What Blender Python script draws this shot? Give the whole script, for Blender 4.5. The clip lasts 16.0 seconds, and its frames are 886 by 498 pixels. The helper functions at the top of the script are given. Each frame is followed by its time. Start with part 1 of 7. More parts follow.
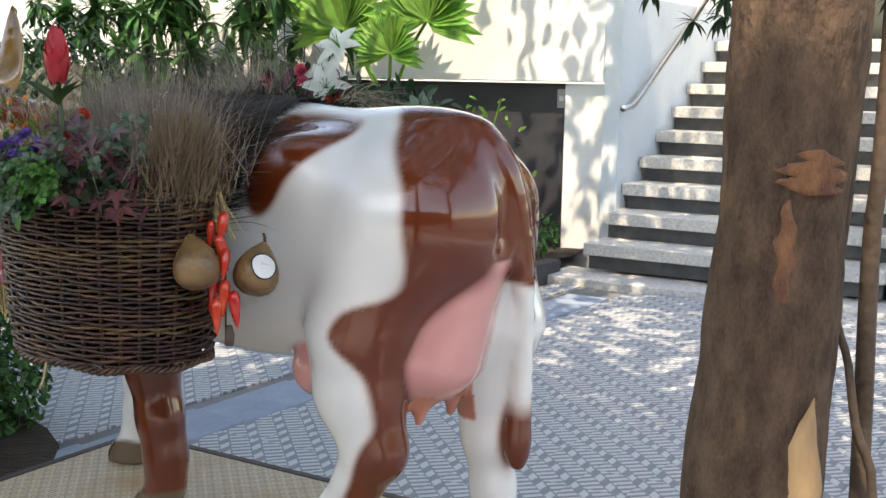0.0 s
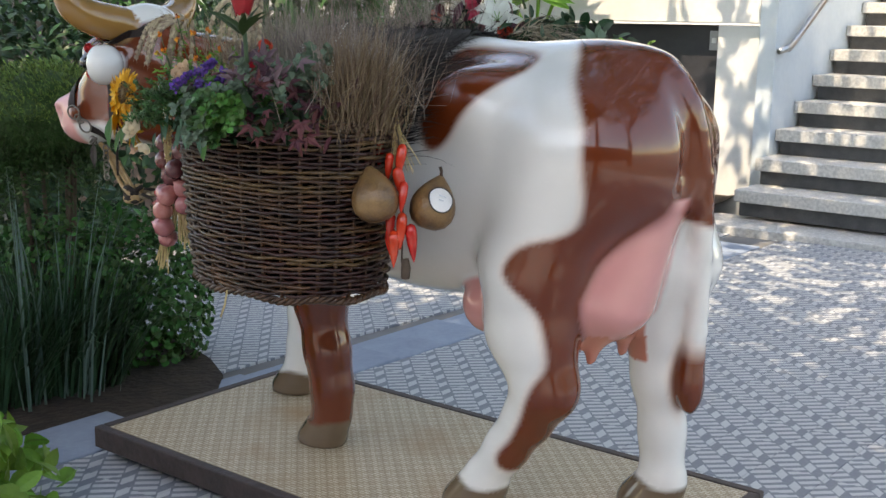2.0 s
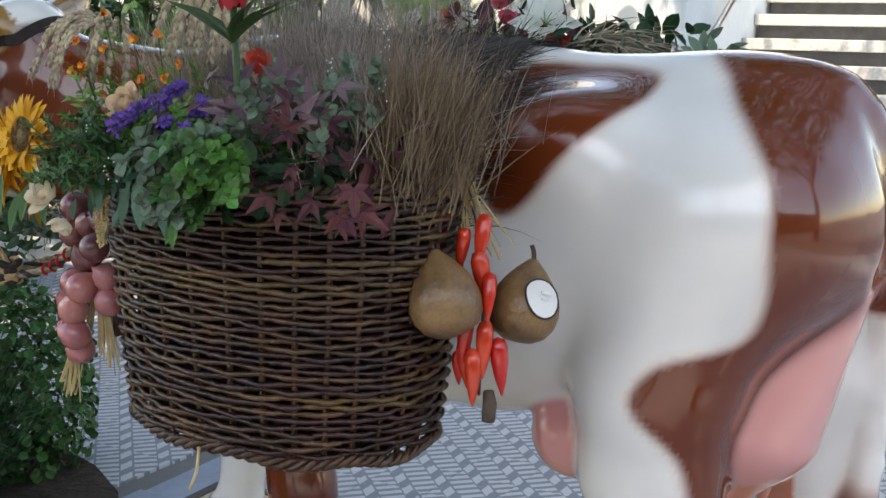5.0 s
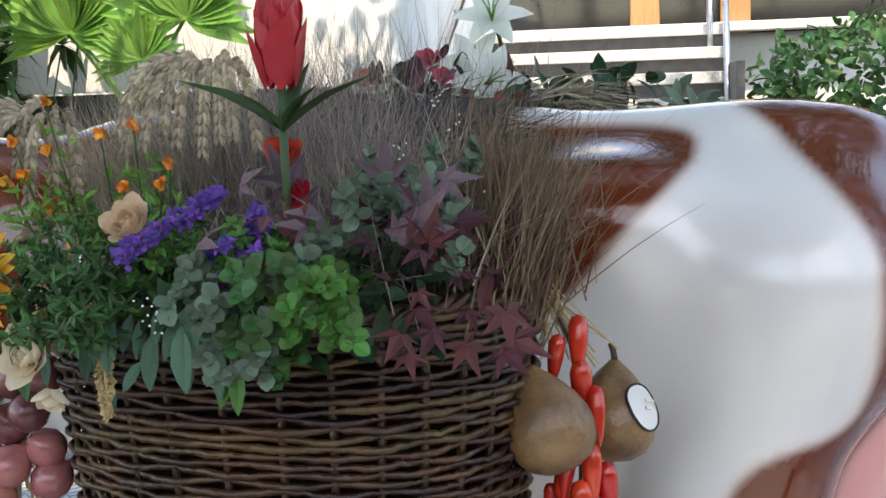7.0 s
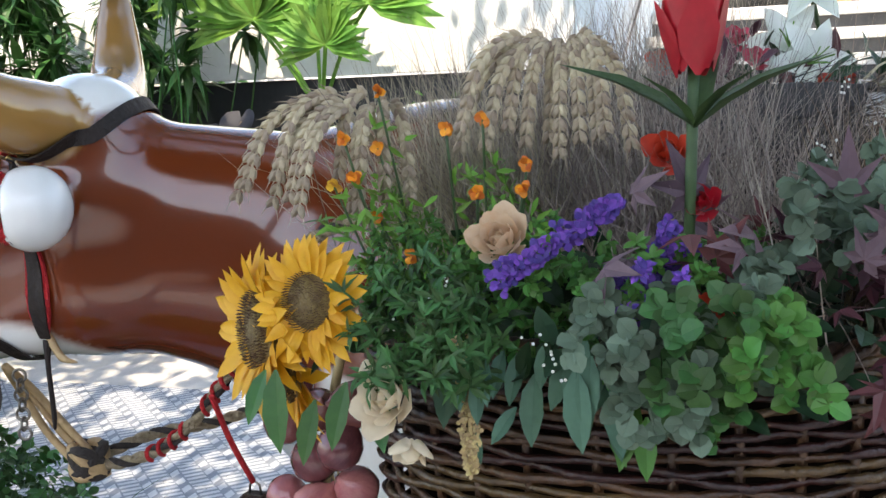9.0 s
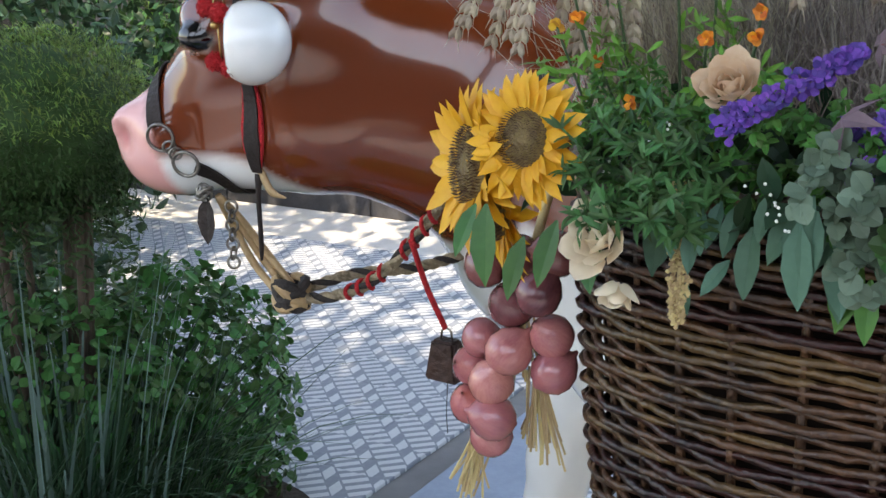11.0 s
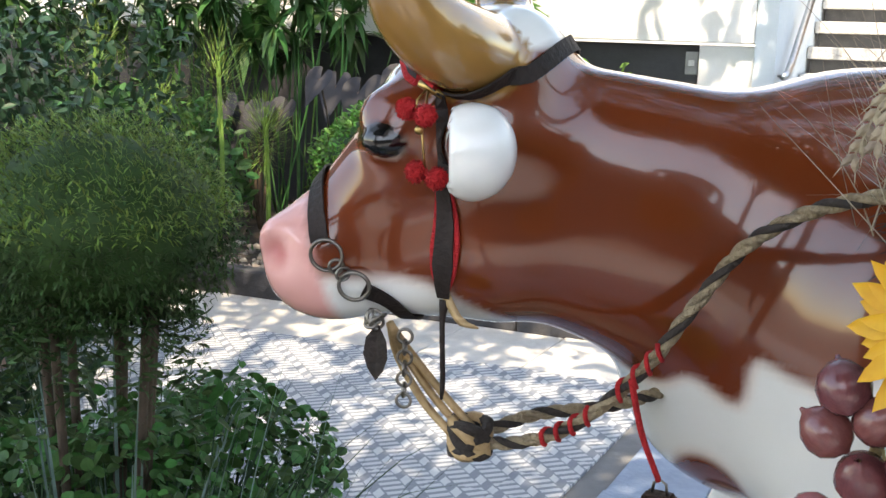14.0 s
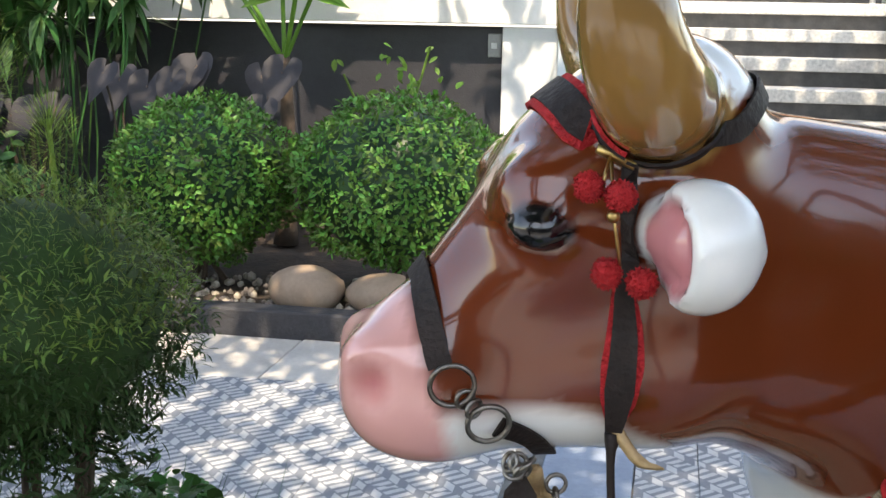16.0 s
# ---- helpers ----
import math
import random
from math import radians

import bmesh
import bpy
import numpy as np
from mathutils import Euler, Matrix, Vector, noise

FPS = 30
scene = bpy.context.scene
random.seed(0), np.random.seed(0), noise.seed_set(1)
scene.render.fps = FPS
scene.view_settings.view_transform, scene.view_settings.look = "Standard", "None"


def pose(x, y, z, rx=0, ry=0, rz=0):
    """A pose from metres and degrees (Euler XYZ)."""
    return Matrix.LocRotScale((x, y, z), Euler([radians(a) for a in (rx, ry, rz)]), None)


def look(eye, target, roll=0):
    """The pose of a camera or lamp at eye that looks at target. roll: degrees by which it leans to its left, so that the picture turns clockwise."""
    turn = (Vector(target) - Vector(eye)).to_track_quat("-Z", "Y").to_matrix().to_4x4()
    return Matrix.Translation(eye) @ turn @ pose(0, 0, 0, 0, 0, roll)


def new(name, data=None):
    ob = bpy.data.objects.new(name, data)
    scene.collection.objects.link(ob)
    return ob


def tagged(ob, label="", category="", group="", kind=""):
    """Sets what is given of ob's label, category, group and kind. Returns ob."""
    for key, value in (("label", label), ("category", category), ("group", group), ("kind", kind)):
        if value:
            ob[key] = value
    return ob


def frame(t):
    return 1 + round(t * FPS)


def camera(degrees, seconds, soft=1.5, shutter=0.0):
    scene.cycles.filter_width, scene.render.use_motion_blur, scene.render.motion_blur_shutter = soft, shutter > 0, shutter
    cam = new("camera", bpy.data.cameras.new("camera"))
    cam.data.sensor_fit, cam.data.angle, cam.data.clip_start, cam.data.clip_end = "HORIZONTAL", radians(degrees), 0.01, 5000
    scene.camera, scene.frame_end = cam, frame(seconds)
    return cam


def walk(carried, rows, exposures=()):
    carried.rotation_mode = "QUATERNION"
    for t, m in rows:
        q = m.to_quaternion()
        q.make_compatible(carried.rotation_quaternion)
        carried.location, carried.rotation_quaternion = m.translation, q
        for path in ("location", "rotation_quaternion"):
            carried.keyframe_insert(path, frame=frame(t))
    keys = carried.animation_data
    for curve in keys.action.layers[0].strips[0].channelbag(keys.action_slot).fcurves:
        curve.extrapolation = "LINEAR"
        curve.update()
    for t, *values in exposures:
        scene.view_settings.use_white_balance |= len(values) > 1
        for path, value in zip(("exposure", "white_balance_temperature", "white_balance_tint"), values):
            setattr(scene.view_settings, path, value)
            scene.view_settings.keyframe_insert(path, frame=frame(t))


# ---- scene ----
cam = camera(42.0, 16.0)
PATH = [
    (0, (0.022, -0.012, 1.462), (-0.03, 1.965, 1.168), 1.0),
    (0.5, (-0.005, -0.02, 1.453), (-0.117, 1.95, 1.126), 0.8),
    (1, (-0.027, -0.029, 1.44), (-0.205, 1.929, 1.075), 0.8),
    (1.5, (-0.044, -0.017, 1.433), (-0.23, 1.931, 1.021), 1.3),
    (2, (-0.085, 0.008, 1.43), (-0.358, 1.951, 1.041), 1.0),
    (2.5, (-0.161, 0.103, 1.438), (-0.52, 2.041, 1.098), 1.0),
    (3, (-0.243, 0.229, 1.463), (-0.546, 2.182, 1.156), 1.4),
    (3.2, (-0.286, 0.258, 1.461), (-0.543, 2.219, 1.158), 2.4),
    (5.3, (-0.705, 0.993, 1.403), (-0.524, 2.948, 1.023), 0.5),
    (5.5, (-0.776, 1.034, 1.413), (-0.462, 2.971, 1.026), 0.1),
    (6, (-0.903, 1.127, 1.416), (-0.461, 3.041, 1.045), -2.3),
    (6.5, (-0.98, 1.237, 1.421), (-0.504, 3.158, 1.132), -2.9),
    (7, (-1.073, 1.302, 1.434), (-0.485, 3.192, 1.148), -2.0),
    (7.5, (-1.193, 1.36, 1.468), (-0.441, 3.192, 1.19), -2.1),
    (8, (-1.262, 1.434, 1.455), (-0.6, 3.299, 1.17), -0.7),
    (8.5, (-1.24, 1.531, 1.451), (-0.868, 3.473, 1.152), -2.7),
    (9, (-1.241, 1.575, 1.444), (-0.902, 3.523, 1.14), -2.6),
    (9.5, (-1.245, 1.592, 1.444), (-0.982, 3.543, 1.091), -3.4),
    (10, (-1.277, 1.575, 1.417), (-1.04, 3.529, 1.065), -2.1),
    (10.2, (-1.261, 1.577, 1.432), (-1.102, 3.522, 0.997), -2.6),
    (12.3, (-1.333, 1.584, 1.351), (-1.433, 3.514, 0.833), 2.7),
    (12.5, (-1.373, 1.6, 1.364), (-1.402, 3.539, 0.874), 2.5),
    (13, (-1.488, 1.631, 1.392), (-1.338, 3.583, 0.982), 2.3),
    (13.5, (-1.576, 1.709, 1.408), (-1.407, 3.658, 0.992), 2.7),
    (14, (-1.681, 1.836, 1.418), (-1.477, 3.793, 1.059), 1.9),
    (14.5, (-1.795, 1.99, 1.457), (-1.499, 3.931, 1.073), 3.2),
    (15, (-1.861, 2.136, 1.467), (-1.469, 4.063, 1.1), 4.0),
    (15.5, (-1.938, 2.285, 1.487), (-1.363, 4.15, 1.051), 1.2),
    (16, (-2.022, 2.338, 1.472), (-1.385, 4.193, 1.081), 1.1),
]
walk(cam, [(t, look(eye, target, roll)) for t, eye, target, roll in PATH], [(0, 2.05, 8900, 12), (3, 1.95, 8800, 12), (5.5, 2.1, 8500, 12), (8, 2.12, 8200, 12), (9, 2.35, 8000, 12), (10.2, 2.38, 7700, 12), (12.5, 2.55, 9200, 12), (14.5, 2.36, 8500, 12), (16, 2.2, 8500, 12)])

# ---- world, sun and exposure ----
world = bpy.data.worlds.new("sky")
scene.world = world
world.use_nodes = True
wn = world.node_tree
SUN_EL, SUN_AZ = radians(58), radians(200)      # height, and bearing clockwise from +y
sky = wn.nodes.new("ShaderNodeTexSky")
sky.sky_type, sky.sun_disc, sky.sun_elevation, sky.sun_rotation = "NISHITA", False, SUN_EL, SUN_AZ
wn.links.new(sky.outputs[0], wn.nodes["Background"].inputs[0])
wn.nodes["Background"].inputs[1].default_value = 0.15
sun = new("sun", bpy.data.lights.new("sun", "SUN"))
sun.data.energy, sun.data.angle, sun.data.color = 1.75, radians(0.5), (1.0, 0.94, 0.85)
sun_way = Vector((math.sin(SUN_AZ) * math.cos(SUN_EL), math.cos(SUN_AZ) * math.cos(SUN_EL), math.sin(SUN_EL)))
sun.matrix_world = look(sun_way * 30, (0, 0, 0))


# ---- materials ----
def mat(name, col, rough=0.6, col2=None, scale=8.0, bump=0.0, bscale=None, metal=0.0, coat=0.0, island=0.0, objrand=0.0, spec=0.5, trans=0.0, stretch=None, stain=None):
    """A surface of two mixed colours at a coarse and a fine scale, with relief and, where given, a shift of tone from piece to piece."""
    m = bpy.data.materials.new(name)
    m.use_nodes = True
    t = m.node_tree
    n, l = t.nodes, t.links
    b = n["Principled BSDF"]
    b.inputs["Roughness"].default_value, b.inputs["Metallic"].default_value = rough, metal
    b.inputs["Specular IOR Level"].default_value = spec
    b.inputs["Coat Weight"].default_value, b.inputs["Coat Roughness"].default_value = coat, 0.06
    if col2 is None:
        col2 = tuple(c * 0.72 for c in col)
    tc = n.new("ShaderNodeTexCoord")
    src = tc.outputs["Object"]
    if stretch:
        mp = n.new("ShaderNodeMapping")
        mp.inputs["Scale"].default_value = stretch
        l.new(src, mp.inputs["Vector"])
        src = mp.outputs["Vector"]
    big, fine = n.new("ShaderNodeTexNoise"), n.new("ShaderNodeTexNoise")
    big.inputs["Scale"].default_value, big.inputs["Detail"].default_value = scale, 4
    fine.inputs["Scale"].default_value, fine.inputs["Detail"].default_value = scale * 9, 3
    l.new(src, big.inputs["Vector"]), l.new(src, fine.inputs["Vector"])
    add = n.new("ShaderNodeMath")
    add.operation = "MULTIPLY_ADD"
    add.inputs[1].default_value = 0.45
    l.new(fine.outputs["Fac"], add.inputs[0]), l.new(big.outputs["Fac"], add.inputs[2])
    ramp = n.new("ShaderNodeMapRange")
    ramp.inputs[1].default_value, ramp.inputs[2].default_value = 0.5, 0.95
    l.new(add.outputs[0], ramp.inputs[0])
    mix = n.new("ShaderNodeMix")
    mix.data_type = "RGBA"
    mix.inputs[6].default_value, mix.inputs[7].default_value = (*col, 1), (*col2, 1)
    l.new(ramp.outputs[0], mix.inputs[0])
    out = mix.outputs[2]
    if stain:
        st = n.new("ShaderNodeTexNoise")
        st.inputs["Scale"].default_value, st.inputs["Detail"].default_value = stain[1], 6
        l.new(src, st.inputs["Vector"])
        sr = n.new("ShaderNodeMapRange")
        sr.inputs[1].default_value, sr.inputs[2].default_value = stain[2], stain[2] + 0.14
        l.new(st.outputs["Fac"], sr.inputs[0])
        sm = n.new("ShaderNodeMix")
        sm.data_type = "RGBA"
        sm.inputs[7].default_value = (*stain[0], 1)
        l.new(sr.outputs[0], sm.inputs[0]), l.new(out, sm.inputs[6])
        out = sm.outputs[2]
    for amount, kind, socket in ((island, "ShaderNodeNewGeometry", "Random Per Island"), (objrand, "ShaderNodeObjectInfo", "Random")):
        if amount:
            g, hsv, mr, mh = n.new(kind), n.new("ShaderNodeHueSaturation"), n.new("ShaderNodeMapRange"), n.new("ShaderNodeMapRange")
            mr.inputs[3].default_value, mr.inputs[4].default_value = 1 - amount, 1 + amount
            mh.inputs[3].default_value, mh.inputs[4].default_value = 0.5 - amount * 0.06, 0.5 + amount * 0.06
            l.new(g.outputs[socket], mr.inputs[0]), l.new(g.outputs[socket], mh.inputs[0])
            l.new(mr.outputs[0], hsv.inputs["Value"]), l.new(mh.outputs[0], hsv.inputs["Hue"])
            l.new(out, hsv.inputs["Color"])
            out = hsv.outputs[0]
    l.new(out, b.inputs["Base Color"])
    if trans:
        b.inputs["Transmission Weight"].default_value = 0
        tr, ms = n.new("ShaderNodeBsdfTranslucent"), n.new("ShaderNodeMixShader")
        ms.inputs[0].default_value = trans
        l.new(out, tr.inputs["Color"]), l.new(b.outputs[0], ms.inputs[1]), l.new(tr.outputs[0], ms.inputs[2])
        l.new(ms.outputs[0], n["Material Output"].inputs["Surface"])
    if bump:
        bt, bn = n.new("ShaderNodeTexNoise"), n.new("ShaderNodeBump")
        bt.inputs["Scale"].default_value, bt.inputs["Detail"].default_value = bscale or scale * 4, 5
        bn.inputs["Strength"].default_value, bn.inputs["Distance"].default_value = bump, 0.01
        l.new(src, bt.inputs["Vector"]), l.new(bt.outputs["Fac"], bn.inputs["Height"]), l.new(bn.outputs[0], b.inputs["Normal"])
    return m


M_WHITEWALL = mat("white_render", (0.74, 0.75, 0.75), 0.75, (0.62, 0.63, 0.63), 2.0, 0.15, 60)
M_UNSEENWALL = mat("unseen_wall_render", (0.17, 0.15, 0.13), 0.85, (0.11, 0.10, 0.085), 2.0, 0.3, 60)
M_BLUEWALL = mat("pale_blue_render", (0.60, 0.66, 0.70), 0.75, (0.50, 0.57, 0.62), 2.0, 0.15, 60)
M_DARKWALL = mat("charcoal_mosaic", (0.035, 0.035, 0.042), 0.55, (0.022, 0.022, 0.028), 3.0, 0.2, 90)
M_STEP = mat("speckled_granite", (0.62, 0.61, 0.58), 0.6, (0.36, 0.36, 0.35), 45.0, 0.1, 120)
M_RISER = mat("dark_riser", (0.05, 0.05, 0.055), 0.6, (0.09, 0.09, 0.09), 12.0, 0.1)
M_STEEL = mat("brushed_steel", (0.55, 0.56, 0.57), 0.28, (0.42, 0.43, 0.44), 20.0, metal=1.0)
M_KERB = mat("charcoal_kerb", (0.055, 0.056, 0.062), 0.7, (0.035, 0.035, 0.04), 14.0, 0.5, 50)
M_BORDER = mat("pale_border_slab", (0.56, 0.54, 0.50), 0.7, (0.45, 0.43, 0.40), 6.0, 0.3, 70, objrand=0.08)
M_STRIPE = mat("blue_grey_slab", (0.27, 0.33, 0.42), 0.7, (0.20, 0.25, 0.33), 5.0, 0.3, 60)
M_SOIL = mat("soil", (0.05, 0.035, 0.025), 0.95, (0.02, 0.015, 0.012), 10.0, 1.0, 40)
M_GRAVEL = mat("gravel", (0.34, 0.30, 0.26), 0.8, (0.20, 0.17, 0.14), 30.0, island=0.45)
M_STONE = mat("river_stone", (0.36, 0.27, 0.20), 0.7, (0.26, 0.19, 0.14), 7.0, 0.3, 30)
M_BOULDER = mat("boulder", (0.42, 0.30, 0.26), 0.85, (0.30, 0.21, 0.18), 5.0, 0.6, 12)
M_BARK = mat("bark", (0.118, 0.078, 0.054), 0.92, (0.040, 0.027, 0.020), 42.0, 1.0, 110, stretch=(1, 1, 0.5), stain=((0.185, 0.115, 0.062), 16.0, 0.60), spec=0.2)
M_BAREWOOD = mat("bare_wood", (0.34, 0.235, 0.13), 0.85, (0.26, 0.155, 0.08), 14.0, 0.8, 40, stretch=(1, 1, 0.3), stain=((0.13, 0.085, 0.055), 14.0, 0.52))
M_SCAR = mat("raw_bark_scar", (0.24, 0.115, 0.05), 0.9, (0.10, 0.04, 0.028), 60.0, 0.8, 140, stretch=(1, 1, 0.4))
M_TWIG = mat("twig", (0.10, 0.07, 0.05), 0.9, (0.05, 0.035, 0.025), 20.0, 0.4)
M_WICKER = mat("wicker", (0.088, 0.036, 0.016), 0.33, (0.018, 0.008, 0.005), 16.0, 0.5, 90, island=0.6)
M_WICKERIN = mat("dark_basket_inside", (0.012, 0.008, 0.006), 0.95, spec=0.1)
M_BOARD = mat("platform_edge", (0.060, 0.038, 0.034), 0.6, (0.03, 0.022, 0.02), 10.0, 0.4)
M_CASTER = mat("orange_caster", (0.55, 0.27, 0.05), 0.5)
M_GOURD = mat("gourd_skin", (0.27, 0.155, 0.062), 0.34, (0.13, 0.070, 0.032), 22.0, 0.35, 60, stain=((0.10, 0.06, 0.035), 26.0, 0.60), coat=0.1)
M_CHILI = mat("red_chili", (0.66, 0.035, 0.015), 0.22, (0.48, 0.02, 0.01), 12.0, 0.1, 30, objrand=0.07, coat=0.4)
M_ONION = mat("red_onion", (0.50, 0.19, 0.165), 0.22, (0.36, 0.11, 0.12), 7.0, 0.12, 30, objrand=0.16, coat=0.4, stretch=(6, 6, 1))
M_ONIONDK = mat("dark_red_onion", (0.215, 0.066, 0.066), 0.22, (0.13, 0.04, 0.045), 7.0, 0.12, 30, objrand=0.2, coat=0.4, stretch=(6, 6, 1))
M_STRAW = mat("straw", (0.52, 0.40, 0.20), 0.8, (0.40, 0.29, 0.13), 15.0, island=0.3)
M_LABEL = mat("white_label", (0.80, 0.80, 0.78), 0.6, (0.72, 0.72, 0.70), 20.0)
M_BLACK = mat("black_rubber", (0.018, 0.018, 0.02), 0.5)
M_LEATHER = mat("dark_leather", (0.030, 0.020, 0.017), 0.6, (0.014, 0.010, 0.009), 22.0, 0.4, 80, spec=0.25)
M_RED = mat("red_felt", (0.55, 0.018, 0.022), 0.9, (0.40, 0.01, 0.015), 40.0, 0.8, 200)
M_CHAIN = mat("old_steel", (0.30, 0.28, 0.25), 0.35, (0.17, 0.15, 0.13), 25.0, 0.3, metal=1.0)
M_BRASS = mat("brass", (0.55, 0.38, 0.15), 0.3, (0.38, 0.25, 0.09), 25.0, metal=1.0)
M_ROPE = mat("braided_rope", (0.36, 0.28, 0.18), 0.9, (0.17, 0.125, 0.08), 60.0, 1.0, 160, island=0.35)
M_ROPEDK = mat("dark_rope_strand", (0.045, 0.035, 0.03), 0.9, (0.02, 0.016, 0.014), 40.0, 0.6)
M_RAWHIDE = mat("rawhide", (0.50, 0.34, 0.17), 0.6, (0.32, 0.20, 0.09), 18.0, 0.5)
M_BELL = mat("rusty_bell", (0.035, 0.022, 0.02), 0.55, (0.06, 0.03, 0.022), 20.0, 0.5, metal=0.6)
M_FUR = mat("black_fleece", (0.022, 0.02, 0.02), 0.9, (0.045, 0.04, 0.038), 20.0, island=0.4)
G = dict(
    green=mat("green_leaf", (0.055, 0.145, 0.040), 0.45, (0.034, 0.10, 0.032), 14, spec=0.28, island=0.4, trans=0.2),
    lime=mat("lime_leaf", (0.16, 0.33, 0.05), 0.45, (0.11, 0.24, 0.04), 14, spec=0.28, island=0.3, trans=0.25),
    fresh=mat("fresh_leaf", (0.085, 0.235, 0.048), 0.45, (0.055, 0.16, 0.036), 14, spec=0.28, island=0.35, trans=0.25),
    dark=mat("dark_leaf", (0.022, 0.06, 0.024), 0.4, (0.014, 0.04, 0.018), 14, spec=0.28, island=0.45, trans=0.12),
    euca=mat("eucalyptus_leaf", (0.115, 0.175, 0.115), 0.6, (0.08, 0.12, 0.08), 14, spec=0.28, island=0.3, trans=0.15),
    sage=mat("sage_leaf", (0.085, 0.19, 0.125), 0.55, (0.055, 0.13, 0.085), 14, spec=0.28, island=0.25, trans=0.15),
    maroon=mat("maroon_leaf", (0.115, 0.035, 0.045), 0.55, (0.07, 0.022, 0.03), 14, spec=0.28, island=0.45, trans=0.15),
    mauve=mat("mauve_leaf", (0.17, 0.11, 0.13), 0.6, (0.11, 0.07, 0.085), 14, spec=0.28, island=0.35, trans=0.12),
    box=mat("box_leaf", (0.105, 0.25, 0.045), 0.45, (0.065, 0.17, 0.034), 14, spec=0.28, island=0.45, trans=0.2),
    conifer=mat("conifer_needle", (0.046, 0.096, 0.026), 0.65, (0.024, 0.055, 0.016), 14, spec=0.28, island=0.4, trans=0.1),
    clover=mat("clover_leaf", (0.055, 0.155, 0.036), 0.5, (0.030, 0.095, 0.025), 14, spec=0.25, island=0.45, trans=0.15),
    conifer_pale=mat("pale_conifer_needle", (0.20, 0.29, 0.058), 0.6, (0.12, 0.195, 0.046), 14, spec=0.28, island=0.4, trans=0.15),
    blade=mat("grass_blade", (0.040, 0.096, 0.044), 0.5, (0.022, 0.056, 0.027), 14, spec=0.28, island=0.45, trans=0.15),
    bluegrass=mat("blue_green_blade", (0.13, 0.20, 0.17), 0.5, (0.09, 0.145, 0.125), 14, spec=0.28, island=0.3, trans=0.15),
    colocasia=mat("black_taro_leaf", (0.030, 0.030, 0.036), 0.6, (0.018, 0.018, 0.022), 8, island=0.35, spec=0.25),
    palm=mat("palm_leaf", (0.17, 0.36, 0.07), 0.4, (0.12, 0.26, 0.05), 10, spec=0.28, island=0.25, trans=0.35),
    dry=mat("dry_grass", (0.22, 0.155, 0.10), 0.85, (0.14, 0.095, 0.06), 16, spec=0.28, island=0.4),
    drypale=mat("pale_dry_grass", (0.40, 0.34, 0.25), 0.85, (0.29, 0.24, 0.17), 16, spec=0.28, island=0.35),
    greydry=mat("grey_dry_twig", (0.33, 0.27, 0.23), 0.85, (0.22, 0.18, 0.155), 16, spec=0.28, island=0.4),
    wheat=mat("wheat_ear", (0.44, 0.36, 0.25), 0.8, (0.27, 0.21, 0.14), 16, island=0.3),
    canopy=mat("canopy_leaf", (0.06, 0.13, 0.035), 0.5, (0.04, 0.09, 0.028), 3, spec=0.28, island=0.4, trans=0.25),
    yellow=mat("sunflower_petal", (0.75, 0.42, 0.025), 0.55, (0.66, 0.30, 0.015), 20, island=0.2, trans=0.2),
    seed=mat("sunflower_seed", (0.085, 0.045, 0.022), 0.8, (0.16, 0.10, 0.04), 90, 0.8, 200, island=0.5),
    ochreeye=mat("sunflower_eye", (0.20, 0.17, 0.05), 0.8, (0.12, 0.09, 0.03), 120, 0.8, 200),
    cream=mat("cream_petal", (0.80, 0.70, 0.52), 0.6, (0.70, 0.57, 0.40), 14, island=0.12, trans=0.2),
    peach=mat("peach_petal", (0.62, 0.40, 0.24), 0.6, (0.72, 0.58, 0.43), 14, island=0.15, trans=0.2),
    purple=mat("purple_floret", (0.13, 0.055, 0.34), 0.7, (0.085, 0.035, 0.23), 30, island=0.4),
    orange=mat("orange_floret", (0.75, 0.26, 0.02), 0.7, (0.64, 0.18, 0.02), 30, island=0.25),
    ochre=mat("ochre_floret", (0.72, 0.40, 0.04), 0.7, (0.60, 0.30, 0.03), 30, island=0.25),
    crimson=mat("crimson_petal", (0.50, 0.015, 0.035), 0.4, (0.34, 0.01, 0.025), 12, island=0.25, trans=0.15),
    scarlet=mat("scarlet_petal", (0.60, 0.05, 0.025), 0.5, (0.46, 0.03, 0.02), 14, island=0.3, trans=0.15),
    pink=mat("pink_petal", (0.60, 0.075, 0.14), 0.5, (0.48, 0.05, 0.10), 14, island=0.25, trans=0.15),
    white=mat("white_petal", (0.80, 0.82, 0.78), 0.5, (0.70, 0.76, 0.66), 10, island=0.05, trans=0.25),
    stem=mat("flower_stem", (0.042, 0.088, 0.026), 0.6, (0.028, 0.06, 0.018), 20, 0.2),
    berry=mat("white_berry", (0.72, 0.73, 0.68), 0.4, (0.6, 0.62, 0.55), 20),
)


# ---- builders ----
def mesh_from(name, verts, faces, material, smooth=False):
    me = bpy.data.meshes.new(name)
    me.from_pydata(verts, [], faces)
    for mt in (material if isinstance(material, (list, tuple)) else [material]):
        me.materials.append(mt)
    if smooth:
        me.polygons.foreach_set("use_smooth", [True] * len(me.polygons))
    me.update()
    return me


def obj(name, me, parent=None, m=None):
    ob = new(name, me)
    if parent:
        ob.parent = parent
    if m is not None:
        ob.matrix_basis = m
    return ob


